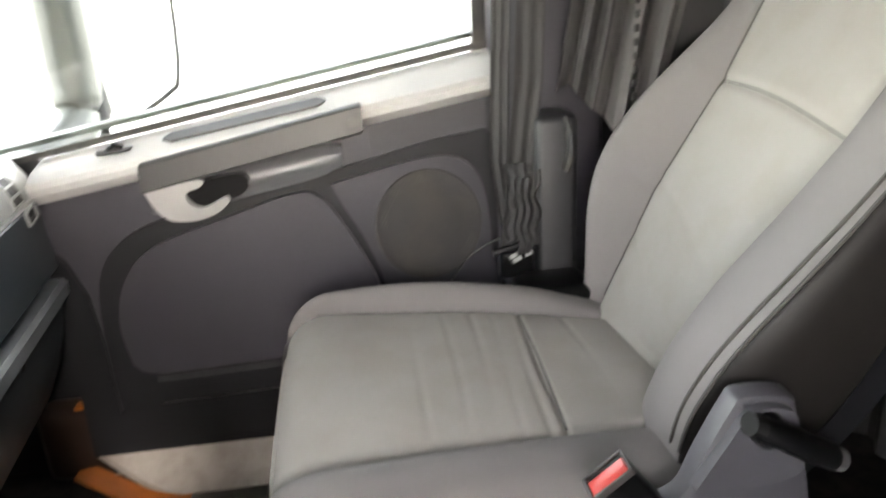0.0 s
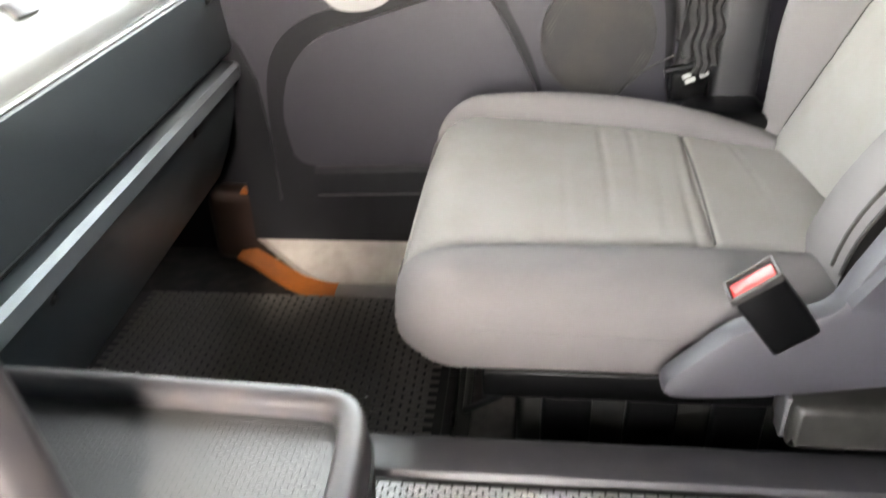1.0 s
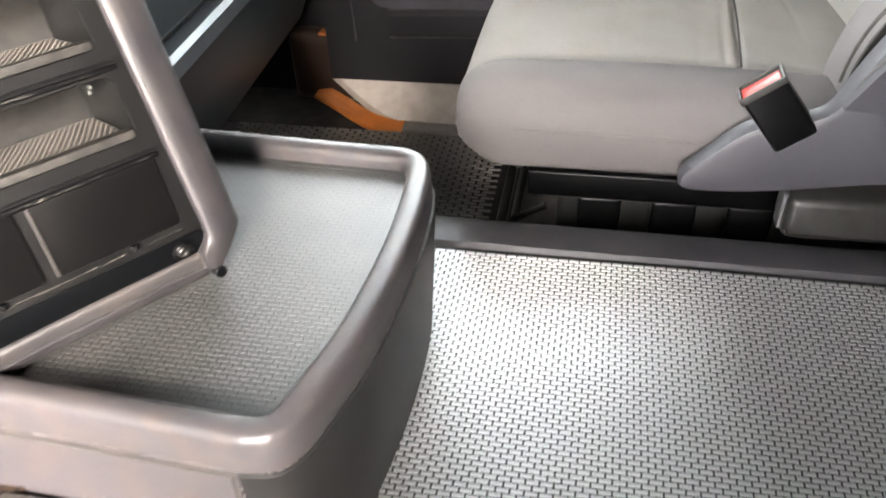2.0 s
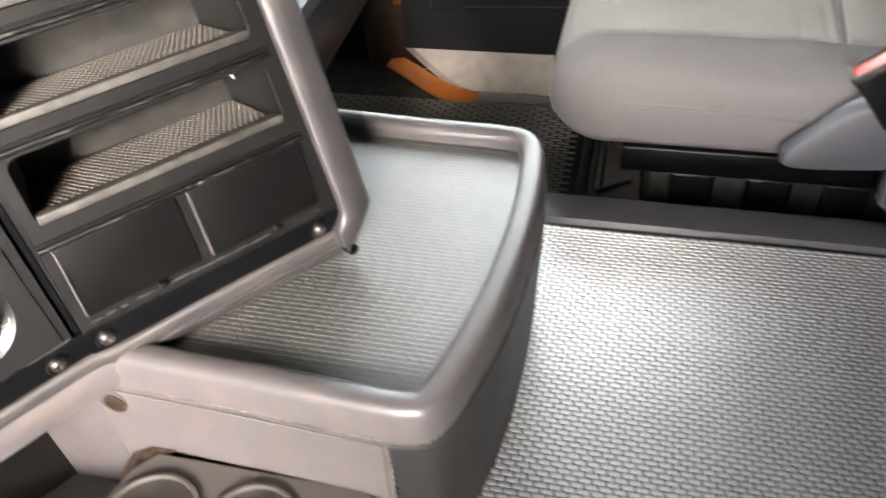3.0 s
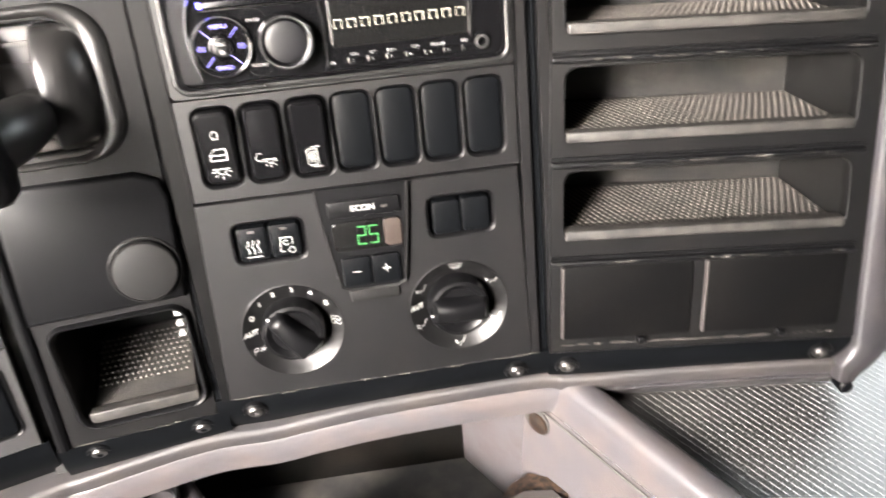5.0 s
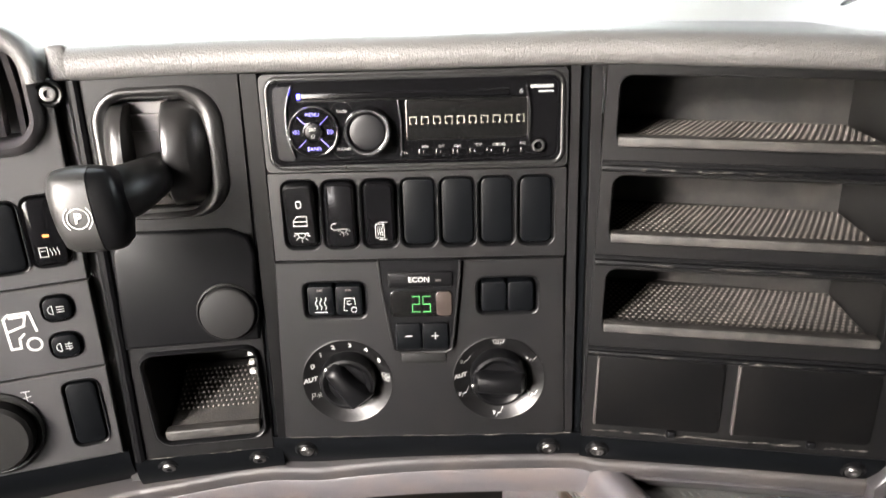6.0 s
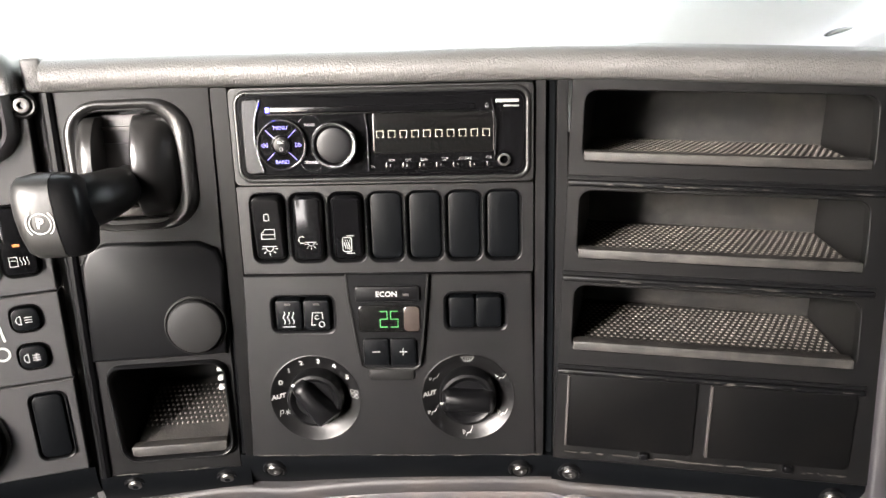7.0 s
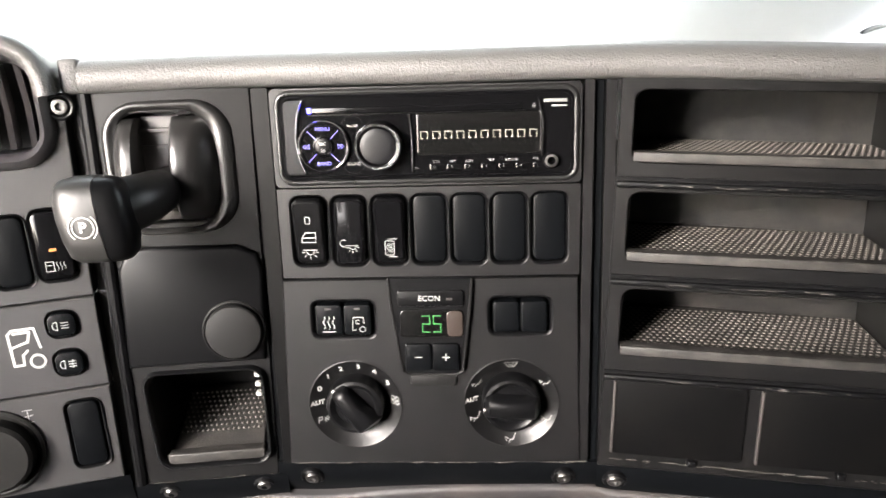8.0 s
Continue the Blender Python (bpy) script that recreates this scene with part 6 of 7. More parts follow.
loft(bm, rings, True, False, True)
part("lever_surround", bm, SATIN, brake, "broad satin black lever surround", sharp=60)
for cx, w, soft_side in ((-0.0718, 0.0165, -1), (-0.0275, 0.0280, 1)):
    bm = B()
    rings = []
    for s_ in np.linspace(0, 1, 17):
        v = 0.1150 - 0.0680 * s_
        b = 0.010 - 0.030 * math.sin(math.pi * (0.03 + 0.94 * s_)) ** 0.42
        ring = [(cx - soft_side * w / 2, 0.02, v), (cx - soft_side * w / 2, b + 0.0025, v), (cx - soft_side * (w / 2 - 0.0012), b + 0.0006, v)]
        for k in range(9):
            a = k / 8
            ring.append((cx + soft_side * (w * (-0.42 + 0.92 * a)), b + 0.016 * max(0, a - 0.25) ** 2.2 / 0.53, v))
        rings.append(ring + [(cx + soft_side * w / 2, 0.02, v)])
    loft(bm, rings, True, True, True)
    part("guide_cheek", bm, SATIN, brake, "rounded satin black guide cheek", sharp=50)
bm = B()
rings = []
for s_ in np.linspace(0, 1, 9):
    v = 0.1155 - 0.068 * s_
    b = -0.004 * math.sin(math.pi * s_) + 0.010
    rings.append([(-0.0655, b, v), (-0.0390, b, v)])
loft(bm, rings, False)
for v in (0.107, 0.0960):
    box(bm, -0.0655, -0.0390, 0.0040, 0.010, v - 0.001, v + 0.001)
box(bm, -0.0600, -0.0380, -0.004, 0.006, 0.0480, 0.0545, 0.002)
part("gate", bm, GRIP, brake, "dusty lever gate")
# lever
bm = B()
tube(bm, smooth_path([(-0.050, 0.010, 0.070), (-0.050, -0.020, 0.070), (-0.058, -0.042, 0.068), (-0.072, -0.056, 0.066)], 5), [0.0130] * 5 + [0.0150 + 0.0005 * k for k in range(6)] + [0.0180] * 5, 18, 0.95)
arm = part("lever_arm", bm, HANDLE, brake, "black lever arm", sharp=60)
kc = Vector((-0.0738, -0.062, 0.0630))


def knob_rings(levels, xa, xb):
    """Rings of the rounded lever knob between two shares of its width."""
    rings = []
    for s_, rx, ry in levels:
        ring = []
        for a in np.linspace(0, 2 * math.pi, 41)[:-1]:
            c_, d_ = math.cos(a), math.sin(a)
            ring.append(kc + Vector((min(xb, max(xa, rx * math.copysign(abs(c_) ** 0.62, c_))) - 0.0025 * s_, ry * math.copysign(abs(d_) ** 0.62, d_), 0.0250 * s_)))
        rings.append(ring)
    return rings


KNOB_LEVELS = ((-1.0, 0.008, 0.005), (-0.96, 0.0150, 0.0105), (-0.82, 0.0185, 0.0145), (-0.4, 0.0205, 0.0168), (0.1, 0.0213, 0.0172), (0.5, 0.0208, 0.0165), (0.78, 0.0190, 0.0145), (0.93, 0.0160, 0.0110), (1.0, 0.009, 0.005))
kn = part("lever_knob", loft(B(), knob_rings(KNOB_LEVELS, -0.03, 0.0052), True, True, True), HANDLE, brake, "worn black lever knob with a white brake symbol", sharp=50)
part("knob_shell", loft(B(), knob_rings(KNOB_LEVELS, 0.0058, 0.03), True, True, True), BLACK_SOFT, kn, "darker shell of the knob", sharp=50)
pm = Vector((kc.x - 0.0030, 0, kc.z + 0.0042))
bm = strokes(B(), [arc(pm.x, pm.z - 0.006, 0.0060, 0, 360, 24), arc(pm.x, pm.z - 0.006, 0.0080, 130, 230, 10), arc(pm.x, pm.z - 0.006, 0.0080, -50, 50, 10)], kc.y - 0.0176, 0.0011)
part("symbol", bm, WHITE, kn)
words("brake_letter", "P", pm.x, pm.z - 0.006, 0.0084, kc.y - 0.0176, WHITE, kn, 0.0002)
part("edge_roll", tube(B(), [(-0.0935, 0.0005, 0.1325), (-0.0940, 0.0, 0.0), (-0.0948, 0.0005, -0.1475)], 0.0042, 10), BLACK_SOFT, brake, "rounded panel edge")
# pocket panel, cap
plate("lower_plate", [(-0.0905, -0.0560), (-0.0880, 0.0150), (-0.0820, 0.0260), (-0.070, 0.0300), (-0.008, 0.0280), (0.0045, 0.0220), (0.0080, 0.0100), (0.0035, -0.0560)][::-1], (), BLACK_SOFT, brake, -0.0042, 0.002, "raised satin black plate", 0.0032)
bm = B()
lathe(bm, -0.0155, -0.0325, [(0.0222, -0.0030), (0.0218, -0.0050), (0.0208, -0.0058), (0.0200, -0.0040)], 40, False)
lathe(bm, -0.0155, -0.0325, [(0.0194, 0.0), (0.0194, -0.0078), (0.0184, -0.0092), (0.0150, -0.0098), (0.0080, -0.0102), (0.001, -0.0103)], 40)
part("socket_cap", bm, CAP, brake, "round dark grey socket cap")
# cubby
bm = B()
f = [(u, 0.0, v) for u, v in cubby]
r = [(-0.040 + (u + 0.040) * 0.92, 0.075, -0.090 + (v + 0.0985) * 0.78 + 0.012) for u, v in cubby]
loft(bm, [f, r], True, False, True)
bmesh.ops.solidify(bm, geom=bm.faces, thickness=0.001)
cb = part("cubby", bm, BLACK, brake)
bm = B()
loft(bm, [[(-0.0715, 0.004, -0.1275), (-0.0060, 0.004, -0.1275)], [(-0.0700, 0.030, -0.1200), (-0.0070, 0.030, -0.1200)], [(-0.0680, 0.072, -0.1060), (-0.0090, 0.072, -0.1060)]], False)
part("liner", bm, BIN_GROUND, cb, "dusty studded rubber liner")
bm = B()
for i in range(16):
    for j in range(9):
        c = (-0.068 + 0.0038 * (i + 0.5 * (j % 2)), 0.024 + 0.005 * j, -0.1208 + 0.0016 * j)
        base = [bm.verts.new((c[0] + 0.0013 * dx, c[1] + 0.0016 * dy, c[2])) for dx, dy in ((-1, 0), (0, -1), (1, 0), (0, 1))]
        tip = bm.verts.new((c[0], c[1], c[2] + 0.0015))
        for q in range(4):
            bm.faces.new((base[q], base[(q + 1) % 4], tip))
part("stud_field", bm, MAT_BIN, cb, "rows of small rubber studs", kind="stuff")
bm = B()
box(bm, -0.0735, -0.0045, -0.0010, 0.008, -0.1335, -0.1255, 0.0012)
part("front_lip", bm, SILL_DUST, cb, "dusty front lip")
bm = B()
loft(bm, [[((u + 0.040) * k - 0.040, y, (v + 0.0985) * k - 0.0985) for u, v in cubby] for k, y in ((1.085, 0.0), (1.075, -0.0028), (1.045, -0.0042), (1.015, -0.0034), (0.995, 0.0), (0.99, 0.008))], True)
part("cubby_rim", bm, BLACK_SOFT, cb, sharp=60)
bm = B()
for k in range(3):
    box(bm, -0.0085, -0.0040, 0.010, 0.016, -0.0745 - 0.0075 * k, -0.0715 - 0.0075 * k, 0.001)
part("clip_mark", bm, WHITE, brake, "pale clips")
tucked_band(brake, -0.1485, lambda z: -0.1000, lambda z: 0.0100)
for u in (-0.0763, -0.0084):
    screw(brake, u, -0.1590, 0.0042, 30)
plate("side_strip", [(-0.1080, -0.172), (-0.0965, -0.172), (-0.0955, 0.131), (-0.1070, 0.131)], (), RUBBER, brake, 0.010, 0.05)
bm = B()
box(bm, -0.11, 0.01, 0.085, 0.09, -0.18, 0.13)
part("backing", bm, RUBBER, brake)

# ---- switch panel by the wheel ----
drv = thing("driver_switch_panel", "black driver's panel with air vent, lamp switches and light knob", "switch panel", FD)
SWD = ((-0.0420, 0.0255), (-0.0146, 0.0272))
ventloop = rr(-0.0535, 0.118, 0.092, 0.060, 0.016, 6)
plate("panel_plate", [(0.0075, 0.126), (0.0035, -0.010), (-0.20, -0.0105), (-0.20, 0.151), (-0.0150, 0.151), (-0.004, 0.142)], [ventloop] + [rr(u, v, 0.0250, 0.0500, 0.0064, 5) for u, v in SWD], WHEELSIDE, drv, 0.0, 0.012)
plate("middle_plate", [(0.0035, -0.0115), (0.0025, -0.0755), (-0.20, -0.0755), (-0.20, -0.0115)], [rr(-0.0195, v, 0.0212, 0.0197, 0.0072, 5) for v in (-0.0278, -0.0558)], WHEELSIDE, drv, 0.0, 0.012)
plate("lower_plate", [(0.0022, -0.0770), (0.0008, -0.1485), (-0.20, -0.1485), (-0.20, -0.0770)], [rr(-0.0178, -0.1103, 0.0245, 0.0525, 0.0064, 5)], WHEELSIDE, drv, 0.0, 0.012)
tucked_band(drv, -0.1490, lambda z: -0.20, lambda z: 0.004)
screw(drv, -0.0140, -0.1640, 0.0070, 30)
screw(drv, 0.0062, 0.1165, -0.003)
part("joint_filler", box(B(), -0.004, 0.030, 0.013, 0.060, -0.175, 0.126), RUBBER, drv)
# vent
bm = B()
rings = []
for d, y in ((-0.009, -0.001), (-0.0065, -0.006), (-0.003, -0.008), (0.0, -0.005), (0.0015, 0.002), (0.002, 0.03)):
    rings.append([(x, y, z) for x, z in rr(-0.0535, 0.118, 0.092 - 2 * d, 0.060 - 2 * d, 0.016 - d, 6)])
loft(bm, rings, True, False, True)
vent2 = part("air_vent", bm, POST, drv, "rounded dark grey air vent frame", sharp=60)
for k in range(7):
    bm = B()
    c = -0.0150 - 0.0125 * k
    rings = [[(c - 0.0028 + o, 0.018, z), (c + o, -0.0015, z), (c + 0.0030 + o, 0.0005, z), (c + 0.0012 + o, 0.020, z)] for z, o in ((0.092, 0.0), (0.118, 0.0006), (0.145, -0.0014))]
    loft(bm, rings, True, True, True)
    part("vent_slat", bm, GREY, vent2)
# grained arch over the vent
path = smooth_path([(0.0000, 0, 0.124), (-0.001, 0, 0.134), (-0.005, 0, 0.1450), (-0.014, 0, 0.1535), (-0.030, 0, 0.1575), (-0.09, 0, 0.160), (-0.20, 0, 0.161)], 5)
rings = []
for i, p in enumerate(path):
    t = (path[min(i + 1, len(path) - 1)] - path[max(i - 1, 0)]).normalized()
    s_ = Vector((t.z, 0, -t.x))
    rings.append([p + s_ * a + Vector((0, b, 0)) for a, b in ((-0.0065, 0.000), (-0.0055, -0.008), (-0.002, -0.0115), (0.002, -0.0115), (0.0055, -0.008), (0.007, 0.002), (0.007, 0.035), (-0.006, 0.035))])
part("hood_pad", loft(B(), rings, True, True, True), PAD, drv, "leather-grained grey arch over the vent", sharp=60)
part("pad_block", box(B(), 0.0085, 0.0215, -0.002, 0.05, 0.1235, 0.146, 0.003), PAD, drv, "grained grey block between the pads")
# rockers
for k, (u, v) in enumerate(SWD):
    bevel_ring(u, v, 0.0222, 0.0472, 0.005, drv, 0.0020, -0.0012, 0.0025)
    bm = B()
    button(bm, u, v, 0.0212, 0.0462, 0.005, -0.0012 if k == 0 else -0.0045, 0.008, 0.0014)
    sw = part("blank_cover" if k == 0 else "rocker", bm, BLANK if k == 0 else GLOSS, drv)
    if k:
        bm = B()
        strokes(bm, [[(u - 0.0062, v - 0.0165), (u - 0.0062, v - 0.0100), (u - 0.0012, v - 0.0100), (u - 0.0012, v - 0.0165), (u - 0.0062, v - 0.0165)], [(u - 0.0052, v - 0.0125), (u - 0.0022, v - 0.0125)]] + [[(u + o + 0.0005 * math.sin(j), v - 0.0160 + 0.0009 * j) for j in range(7)] for o in (0.0010, 0.0032, 0.0054)], -0.0050, 0.0006)
        part("symbol", bm, WHITE, sw)
        bm = B()
        box(bm, u - 0.0022, u + 0.0018, -0.0050, -0.004, v - 0.0030, v - 0.0012)
        part("lamp", bm, AMBER, sw, "tiny amber lamp")
for v, rear in ((-0.0278, False), (-0.0558, True)):
    bm = B()
    button(bm, -0.0195, v, 0.0180, 0.0166, 0.0055, -0.0034, 0.006, 0.0016)
    bevel_ring(-0.0195, v, 0.0188, 0.0173, 0.006, drv, 0.0014, -0.0010, 0.0022)
    fb = part("lamp_button", bm, BLANK, drv, "round-cornered fog lamp button")
    bm = strokes(B(), [arc(-0.0222, v, 0.0030, 90, 270, 8) + [(-0.0222, v + 0.0030)]] + [[(-0.0196, v + o), (-0.0150, v + o)] for o in (0.0018, 0.0, -0.0018)] + ([[(-0.0172 + 0.0006 * math.sin(j * 1.5), v - 0.003 + 0.001 * j) for j in range(7)]] if rear else []), -0.0038, 0.0007)
    part("symbol", bm, WHITE, fb)
tu, tv = -0.0450, -0.0410
bm = strokes(B(), [[(tu - 0.0090, tv - 0.0120), (tu - 0.0096, tv + 0.0105), (tu - 0.0068, tv + 0.0132), (tu + 0.0070, tv + 0.0132), (tu + 0.0092, tv - 0.0010)], [(tu - 0.0090, tv - 0.0120), (tu - 0.0030, tv - 0.0120), (tu - 0.0024, tv - 0.0050), (tu + 0.0010, tv - 0.0020)], [(tu - 0.0085, tv + 0.0010), (tu + 0.0020, tv + 0.0040), (tu + 0.0040, tv + 0.0110), (tu - 0.0060, tv + 0.0108)], arc(tu + 0.0060, tv - 0.0105, 0.0046, 0, 360, 16)], -0.0006, 0.0030)
part("truck_symbol", bm, WHITE, drv, "white truck outline")
bm = B()
bevel_ring(-0.0178, -0.1103, 0.0215, 0.0495, 0.005, drv, 0.0020, -0.0012, 0.0025)
button(bm, -0.0178, -0.1103, 0.0205, 0.0485, 0.005, -0.0012, 0.008, 0.0014)
part("blank_cover", bm, BLANK, drv)
bm = B()
lathe(bm, -0.078, -0.114, [(0.032, 0.0), (0.032, -0.002), (0.030, -0.003), (0.026, -0.001)], 40, False)
lathe(bm, -0.078, -0.114, [(0.0265, 0.0), (0.0255, -0.010), (0.023, -0.0125), (0.001, -0.013)], 40)
part("light_knob", bm, KNOB, drv, "black lighting knob")
bm = strokes(B(), [[(-0.0560, -0.0860), (-0.0500, -0.0860)], [(-0.0530, -0.0860), (-0.0530, -0.0950)], [(-0.0560, -0.0910), (-0.0500, -0.0900)], [(-0.0560, -0.0950), (-0.0500, -0.0950)]], -0.0006, 0.0008)
part("knob_mark", bm, WHITE, drv)
bm = B()
box(bm, -0.21, -0.01, 0.045, 0.05, -0.18, 0.145)
part("backing", bm, RUBBER, drv)

# ---- tray in front of the tunnel ----
tray = thing("centre_tray", "light grey tray block with a ribbed black mat", "storage tray", pose(0.2, -0.15, 0.235))
TM = pose(-0.2, 0.15, -0.235)
edge = [(0.034, 0.02), (0.030, -0.10), (0.0245, -0.215), (0.0245, -0.238), (0.030, -0.255), (0.048, -0.267), (0.080, -0.276), (0.13, -0.287), (0.20, -0.294), (0.275, -0.296), (0.345, -0.292), (0.378, -0.284), (0.395, -0.268), (0.401, -0.240), (0.405, -0.15), (0.411, -0.05), (0.412, 0.05)]
path = [Vector((x, y, 0.44)) for x, y in edge]
path = smooth_path(path, 4)
prof = [(0.001, -0.034), (0.001, -0.030), (0.0, -0.008), (-0.0015, -0.003), (-0.0045, -0.0005), (-0.009, 0.0), (-0.018, -0.0005), (-0.0225, -0.004), (-0.0235, -0.010), (-0.0235, -0.030)]
bm = B()
rings = []
for i, p in enumerate(path):
    a, b = path[max(i - 1, 0)], path[min(i + 1, len(path) - 1)]
    t = (b - a).normalized()
    s_ = Vector((-t.y, t.x, 0))
    rings.append([p - s_ * u_ + Vector((0, 0, v_)) for u_, v_ in prof])
# the rim's end is rounded off where it runs under the lip
ends = []
for k, f_ in ((0.009, 0.35), (0.0075, 0.72), (0.004, 0.93)):
    ends.append([(p.x + (0.045 - p.x) * 0.0, p.y + k, 0.425 + (p.z - 0.425) * f_ if p.z > 0.425 else p.z) for p in rings[0]])
loft(bm, ends + rings, False)
part("rim", bm, GREY, tray, "light grey rounded rim", M=TM, sharp=50)
corner_ = next(i for i, p in enumerate(path) if p.y < -0.221)
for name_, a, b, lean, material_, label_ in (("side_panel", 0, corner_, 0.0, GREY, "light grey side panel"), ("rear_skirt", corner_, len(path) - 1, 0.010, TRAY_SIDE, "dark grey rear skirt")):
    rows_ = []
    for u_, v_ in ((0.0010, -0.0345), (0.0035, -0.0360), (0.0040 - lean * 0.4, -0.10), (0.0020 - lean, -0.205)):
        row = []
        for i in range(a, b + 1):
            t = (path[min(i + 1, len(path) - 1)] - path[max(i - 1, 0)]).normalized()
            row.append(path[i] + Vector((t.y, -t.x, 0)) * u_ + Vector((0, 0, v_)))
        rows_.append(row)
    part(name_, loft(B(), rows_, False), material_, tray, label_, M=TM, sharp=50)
bm = B()
ins = []
for i, p in enumerate(path):
    a, b = path[max(i - 1, 0)], path[min(i + 1, len(path) - 1)]
    t = (b - a).normalized()
    ins.append(p + Vector((-t.y, t.x, 0)) * 0.0225)
loop = [bm.verts.new((p.x, p.y, 0.42205)) for p in ins]
bm.faces.new(loop)
bmesh.ops.triangulate(bm, faces=bm.faces)
tray_mat = part("tray_mat", bm, TRAY_GROOVE, tray, "ribbed dark rubber tray mat", M=TM)


def in_tray(x, y):
    """Whether a bar lies inside the tray's rim."""
    inside_ = False
    for p, q in zip(ins, ins[1:] + ins[:1]):
        if (p.y > y) != (q.y > y) and x < p.x + (q.x - p.x) * (y - p.y) / (q.y - p.y):
            inside_ = not inside_
    return inside_


bm = B()
inner = []
for i, p in enumerate(ins):
    t = (ins[min(i + 1, len(ins) - 1)] - ins[max(i - 1, 0)]).normalized()
    inner.append(p + Vector((-t.y, t.x, 0)) * 0.007)
loft(bm, [[(p.x, p.y, 0.4226) for p in ins], [(p.x, p.y, 0.4226) for p in inner], [(p.x, p.y, 0.4210) for p in inner]], False)
part("mat_border", bm, MAT_TRAY, tray_mat, "plain edge of the mat")
TRAY_ROWS, TRAY_NEAR = [(0.045 + 0.0050 * k, -0.28, 0.05) for k in range(72)], (0.07, 0.19, -0.236, -0.122)


def bar_fits(x, y):
    return in_tray(x - 0.003, y - 0.005) and in_tray(x + 0.003, y + 0.005)


bars_part(mat_bars(TRAY_ROWS, 0.0095, 0.0050, 0.0010, 0.00032, lambda x, y: bar_fits(x, y) and not in_box(x, y, TRAY_NEAR), lambda x, y: 0.4223), MAT_TRAY, tray_mat, "rows of short rubber bars")
bm = B()
ed_x = lambda y: float(np.interp(y, [-0.238, -0.215, -0.10, 0.02], [0.0245, 0.0245, 0.030, 0.034])) - 0.0042
tube(bm, [(ed_x(y), y, 0.404) for y in np.linspace(0.01, -0.228, 14)], 0.0010, 6)
part("joint_line", bm, SEAM, tray, "dark brown joint line", M=TM)
part("corner_joint", tube(B(), [(ed_x(-0.224), -0.224, 0.404), (ed_x(-0.221), -0.221, 0.32), (ed_x(-0.218), -0.218, 0.238)], 0.0018, 6), SEAM, tray, "dark upright joint", M=TM)

# ---- lower console with cup holders ----
console = thing("lower_console", "grey lower console with two dirty cup holders and a dark cavity", "centre console", pose(-0.1, 0.0, 0.235))
KM = pose(0.1, 0.0, -0.235)
cups = ((-0.035, -0.046, 0.035), (-0.026, -0.126, 0.033))


def flat(loop, z0, z1, holes=()):
    """A plate in the x-y plane with its top at z0."""
    bm = prism(B(), loop, 0, z0 - z1, holes)
    for v_ in bm.verts:
        v_.co = Vector((v_.co.x, v_.co.z, z0 - v_.co.y))
    return bm


hl = [rr(x, y, 2 * r_, 2 * r_, r_, 8) for x, y, r_ in cups]
part("cup_plate", flat([(0.0215, -0.022), (0.0220, -0.200), (0.010, -0.222), (-0.072, -0.222), (-0.080, -0.16), (-0.082, -0.01), (-0.060, 0.006), (0.004, -0.008)], 0.337, 0.28, hl), GRIP, console, "worn grey cup holder plate", M=KM)
for x, y, r_ in cups:
    prof = [(r_ * 1.13, 0.3375), (r_ * 1.11, 0.3405), (r_ * 1.04, 0.3415), (r_ * 0.98, 0.338), (r_ * 0.94, 0.31), (r_ * 0.90, 0.286), (0.001, 0.284)]
    rings = [[(x + q * math.cos(a), y + q * math.sin(a), z) for a in np.linspace(0, 2 * math.pi, 33)[:-1]] for q, z in prof]
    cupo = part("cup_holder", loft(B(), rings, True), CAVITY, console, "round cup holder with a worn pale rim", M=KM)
    part("cup_rim", loft(B(), [[(x + r_ * k * math.cos(a), y + r_ * k * math.sin(a), z) for a in np.linspace(0, 2 * math.pi, 33)[:-1]] for k, z in ((1.14, 0.338), (1.12, 0.342), (1.04, 0.343), (1.0, 0.339))], True), GRIP, cupo)
    for a in (0.9, 2.6, 4.6):
        part("cup_finger", tube(B(), [(x + 0.92 * r_ * math.cos(a), y + 0.92 * r_ * math.sin(a), 0.322), (x + 0.66 * r_ * math.cos(a), y + 0.66 * r_ * math.sin(a), 0.308)], [0.007, 0.004], 8), CAVITY, cupo)
    part("coaster", loft(B(), [[(x + q * math.cos(a), y + q * math.sin(a), z) for a in np.linspace(0, 2 * math.pi, 25)[:-1]] for q, z in ((0.55 * r_, 0.285), (0.55 * r_, 0.293), (0.45 * r_, 0.294), (0.40 * r_, 0.290), (0.001, 0.290))], True), GRIP, cupo)
bm = B()
box(bm, -0.075, 0.020, -0.240, -0.222, 0.24, 0.340, 0.006)
part("rear_stop", bm, DOOR_DARK, console, "dark rear edge of the plate", M=KM)
bm = B()
ledge_, lift_ = [(0.0290, -0.034), (0.0294, -0.010), (0.0270, 0.010), (0.0150, 0.016), (0.0020, 0.014), (-0.0130, 0.012), (-0.0240, 0.006), (-0.0120, 0.001), (0.0030, -0.006), (0.0120, -0.013), (0.0205, -0.021)], (0.3365, 0.334, 0.322, 0.313, 0.310, 0.308, 0.312, 0.326, 0.331, 0.3345, 0.3360)
loft(bm, [[(x, y, z) for (x, y), z in zip(ledge_, lift_)], [(x, y, z - 0.012) for (x, y), z in zip(ledge_, lift_)]], True, True, True)
bmesh.ops.triangulate(bm, faces=bm.faces)
part("dirt_ledge", bm, DIRT, console, "rusty brown dirt packed behind the plate", M=KM)
# rounded open bin
bc, br = (-0.178, 0.010), 0.090
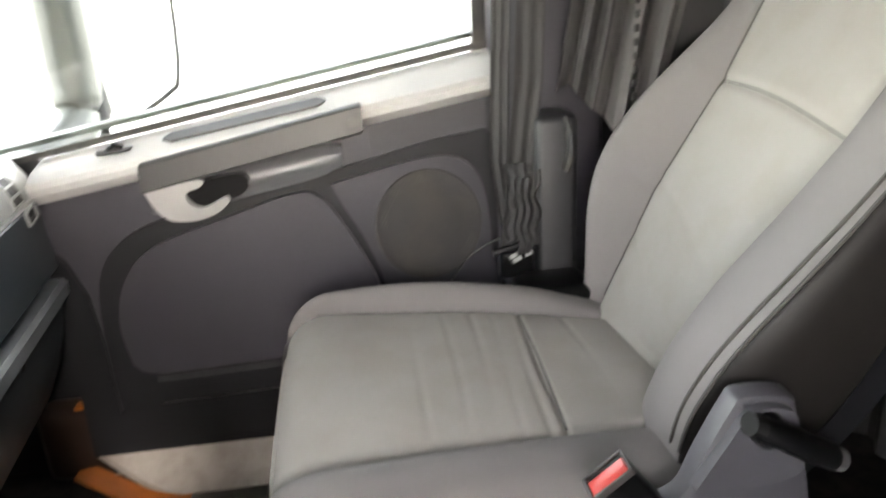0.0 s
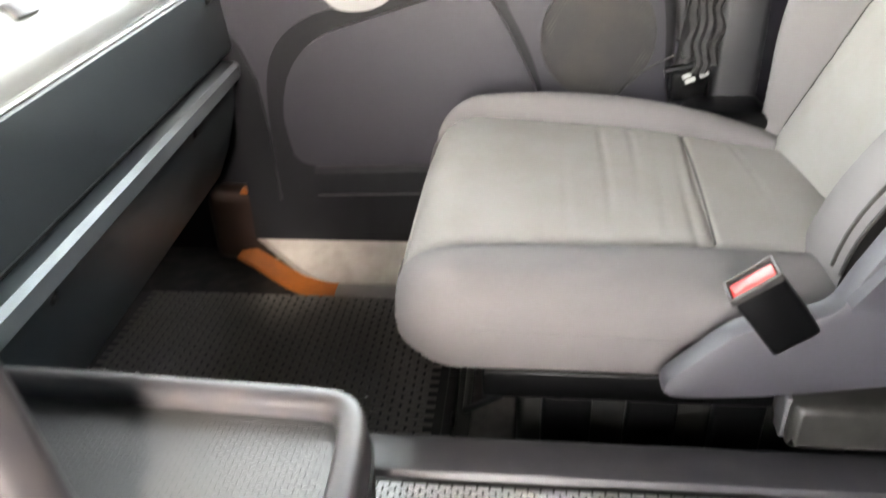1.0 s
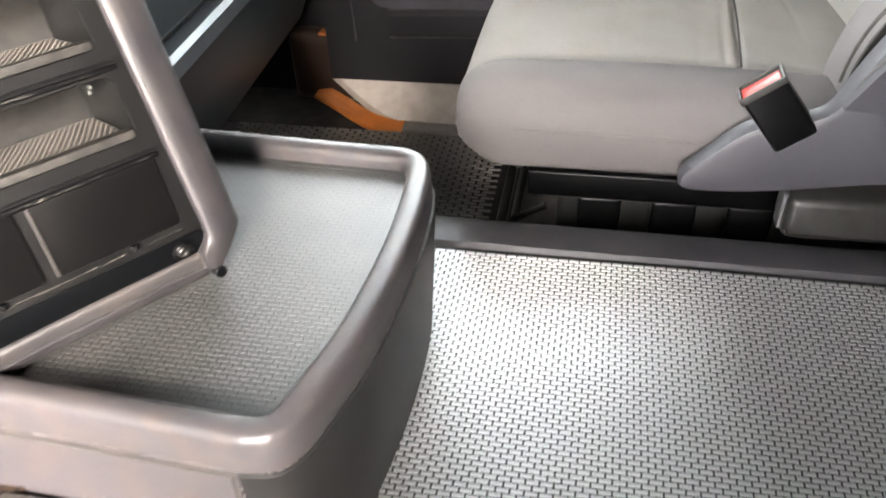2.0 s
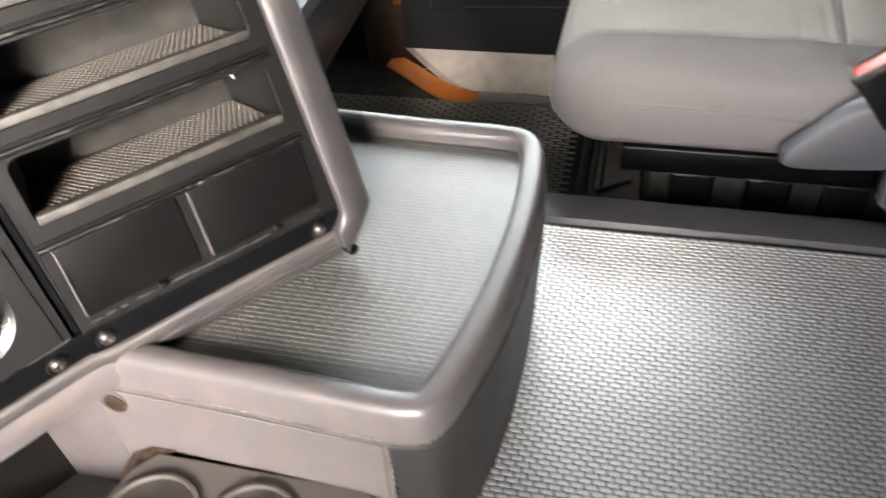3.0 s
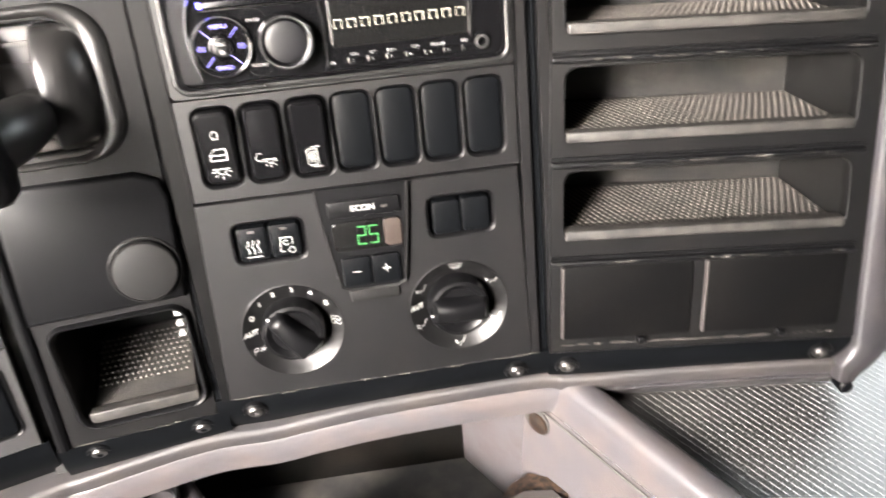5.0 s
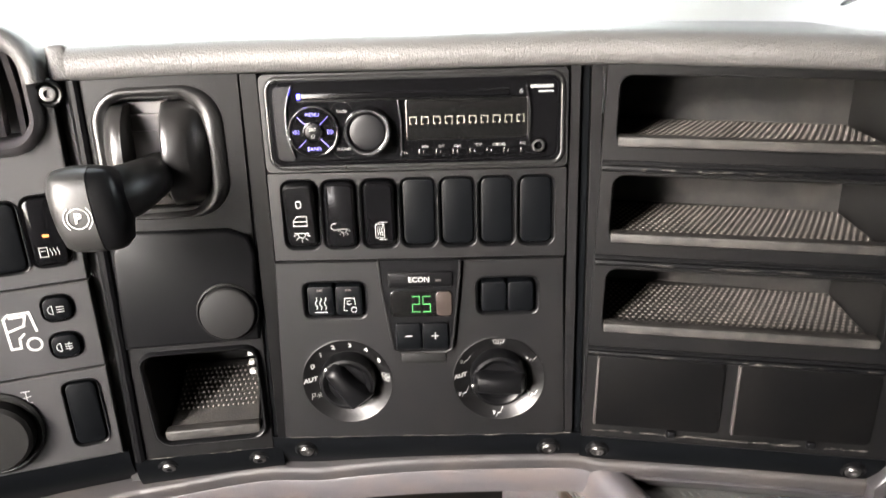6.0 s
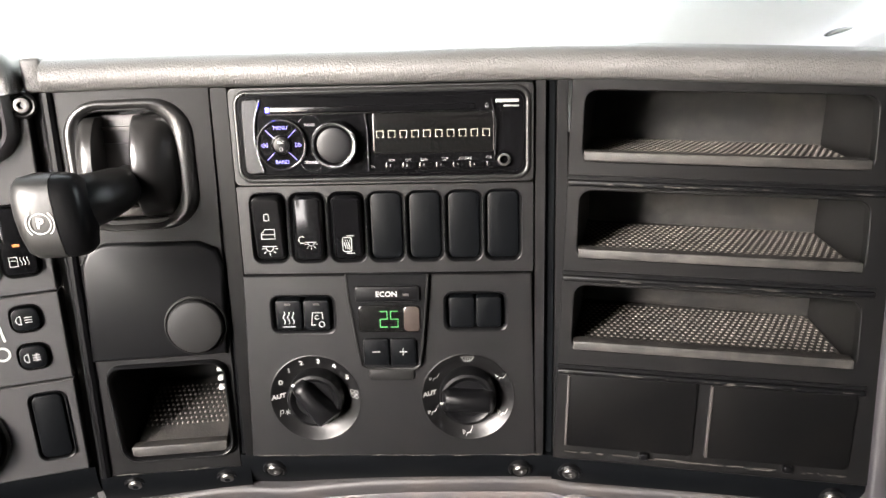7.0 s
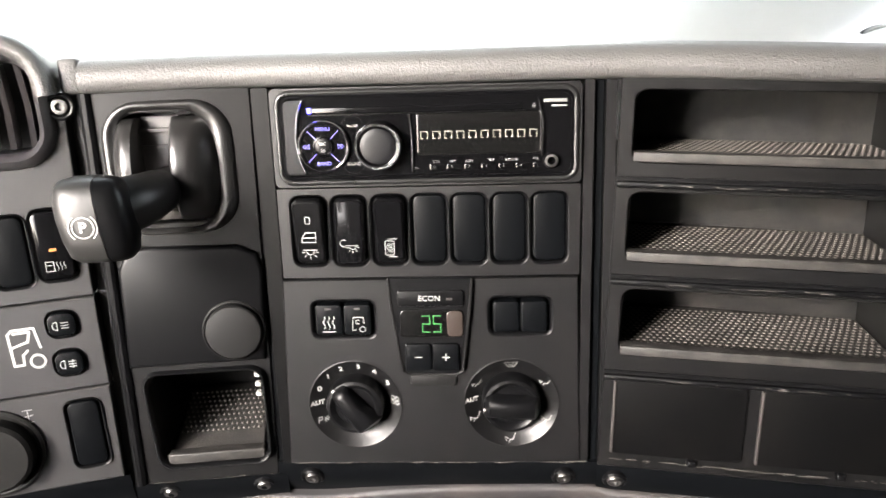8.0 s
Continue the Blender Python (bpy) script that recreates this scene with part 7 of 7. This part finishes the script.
prof = [(br, 0.24), (br, 0.335), (br - 0.003, 0.344), (br - 0.009, 0.348), (br - 0.016, 0.345), (br - 0.020, 0.334), (br - 0.024, 0.300), (0.001, 0.296)]
rings = [[(bc[0] + q * math.cos(a), bc[1] + 0.95 * q * math.sin(a), z) for a in np.linspace(0, 2 * math.pi, 49)[:-1]] for q, z in prof]
part("round_bin", loft(B(), rings, True), GREY, console, "light grey round open bin", M=KM)
# housing with a socket
bm = B()
box(bm, -0.305, -0.190, 0.13, 0.24, 0.235, 0.350, 0.010)
hs = part("socket_housing", bm, GREY, console, "grey socket housing", M=KM)
sx, sy = -0.222, 0.165
rings = [[(sx + q * math.cos(a), sy + q * math.sin(a), z) for a in np.linspace(0, 2 * math.pi, 29)[:-1]] for q, z in ((0.019, 0.349), (0.019, 0.354), (0.016, 0.357), (0.013, 0.355), (0.0115, 0.335), (0.001, 0.334))]
part("socket", loft(B(), rings, True), GLOSS, hs, "black lighter socket")
rings = [[(sx + q * math.cos(a), sy + q * math.sin(a), z) for a in np.linspace(0, 2 * math.pi, 29)[:-1]] for q, z in ((0.0175, 0.3565), (0.0165, 0.359), (0.0150, 0.3585), (0.0145, 0.356))]
part("socket_ring", loft(B(), rings, True), CHROME, hs, "chrome socket ring")
# walls of the cavity
bm = B()
rows_ = []
for z, o in ((0.44, 0.06), (0.40, 0.085), (0.34, 0.09), (0.25, 0.085)):
    row = []
    for f_, u_ in ((FD, -0.17), (FL, -0.10), (FL, -0.03), (FC, -0.10), (FC, -0.04), (FC, 0.02), (FC, 0.09)):
        p = on(f_, u_, -0.17)
        row.append((p.x + 0.4 * o, p.y + o, z))
    row.append((0.055, 0.05, z))
    rows_.append(row)
loft(bm, rows_, False)
bmesh.ops.solidify(bm, geom=bm.faces, thickness=0.003)
part("cavity_back", bm, CAVITY, console, "dusty cavity wall with its shade painted in", M=KM)
bm = B()
box(bm, -0.42, 0.030, -0.235, 0.30, 0.228, 0.262)
part("console_foot", bm, RUBBER, console, M=KM)
bm = B()
box(bm, 0.0302, 0.045, 0.0203, 0.12, 0.24, 0.425, 0.001)
part("cavity_side", bm, STAINED, console, "grey side wall of the cavity", M=KM)
recess_ = part("screw_recess", tube(B(), [(0.034, 0.006, 0.390), (0.0288, 0.006, 0.390), (0.0284, 0.006, 0.390)], [0.013, 0.0135, 0.011], 20), RUBBER, console, "dark screw recess", M=KM)
part("screw", tube(B(), [(0.030, 0.003, 0.389), (0.0268, 0.003, 0.389), (0.0258, 0.003, 0.389)], [0.0095, 0.0095, 0.006], 14), RUSTY, recess_, "rusty steel screw")

# ---- pale scuffs and dust that cling to the panels' edges ----
rng = random.Random(11)


def scuffs(parent, u0, u1, v0, v1, y, n, longest=0.012):
    """Broken short scuffs along a panel edge that runs from (u0, v0) to (u1, v1)."""
    bm = B()
    for _ in range(n):
        t_ = rng.random()
        half = 0.5 * longest * rng.random() ** 2.2 + 0.0006
        u, v = u0 + (u1 - u0) * t_, v0 + (v1 - v0) * t_ + rng.uniform(-0.0005, 0.0005)
        h = rng.uniform(0.00015, 0.0005)
        ring = [(u - half, v), (u - 0.4 * half, v + h), (u + 0.5 * half, v + 0.8 * h), (u + half, v + 0.1 * h), (u + 0.3 * half, v - h), (u - 0.6 * half, v - 0.7 * h)]
        prism(bm, ring, y - 0.0003, y + 0.0004)
    part("edge_scuff", bm, SCUFF, parent, "pale scuffs along the edge", kind="stuff")


scuffs(heater, -0.100, 0.107, -0.1415, -0.1410, -0.0011, 34)
scuffs(rack, 0.0195, 0.212, -0.1295, -0.1295, -0.0008, 46, 0.016)
for v in (0.0680, 0.0020, -0.0665):
    scuffs(rack, 0.016, 0.205, v, v, -0.0031, 18, 0.014)
scuffs(brake, -0.088, 0.002, -0.1470, -0.1470, -0.0008, 12)

# ---- the mats' bars that lie nearest, one by one ----
single_bars(TUNNEL_ROWS, 0.0128, 0.0061, 0.0016, 0.0010, lambda x, y: True, mat_z, TUNNEL_NEAR, MAT_TUNNEL, tunnel_mat)
single_bars(TRAY_ROWS, 0.0095, 0.0050, 0.0010, 0.00032, bar_fits, lambda x, y: 0.4223, TRAY_NEAR, MAT_TRAY, tray_mat)
single_bars(FOOT_ROWS, 0.030, 0.0105, 0.0046, 0.0030, in_foot, lambda x, y: -0.0068, FOOT_NEAR, MAT_FLOOR, floor_mat)
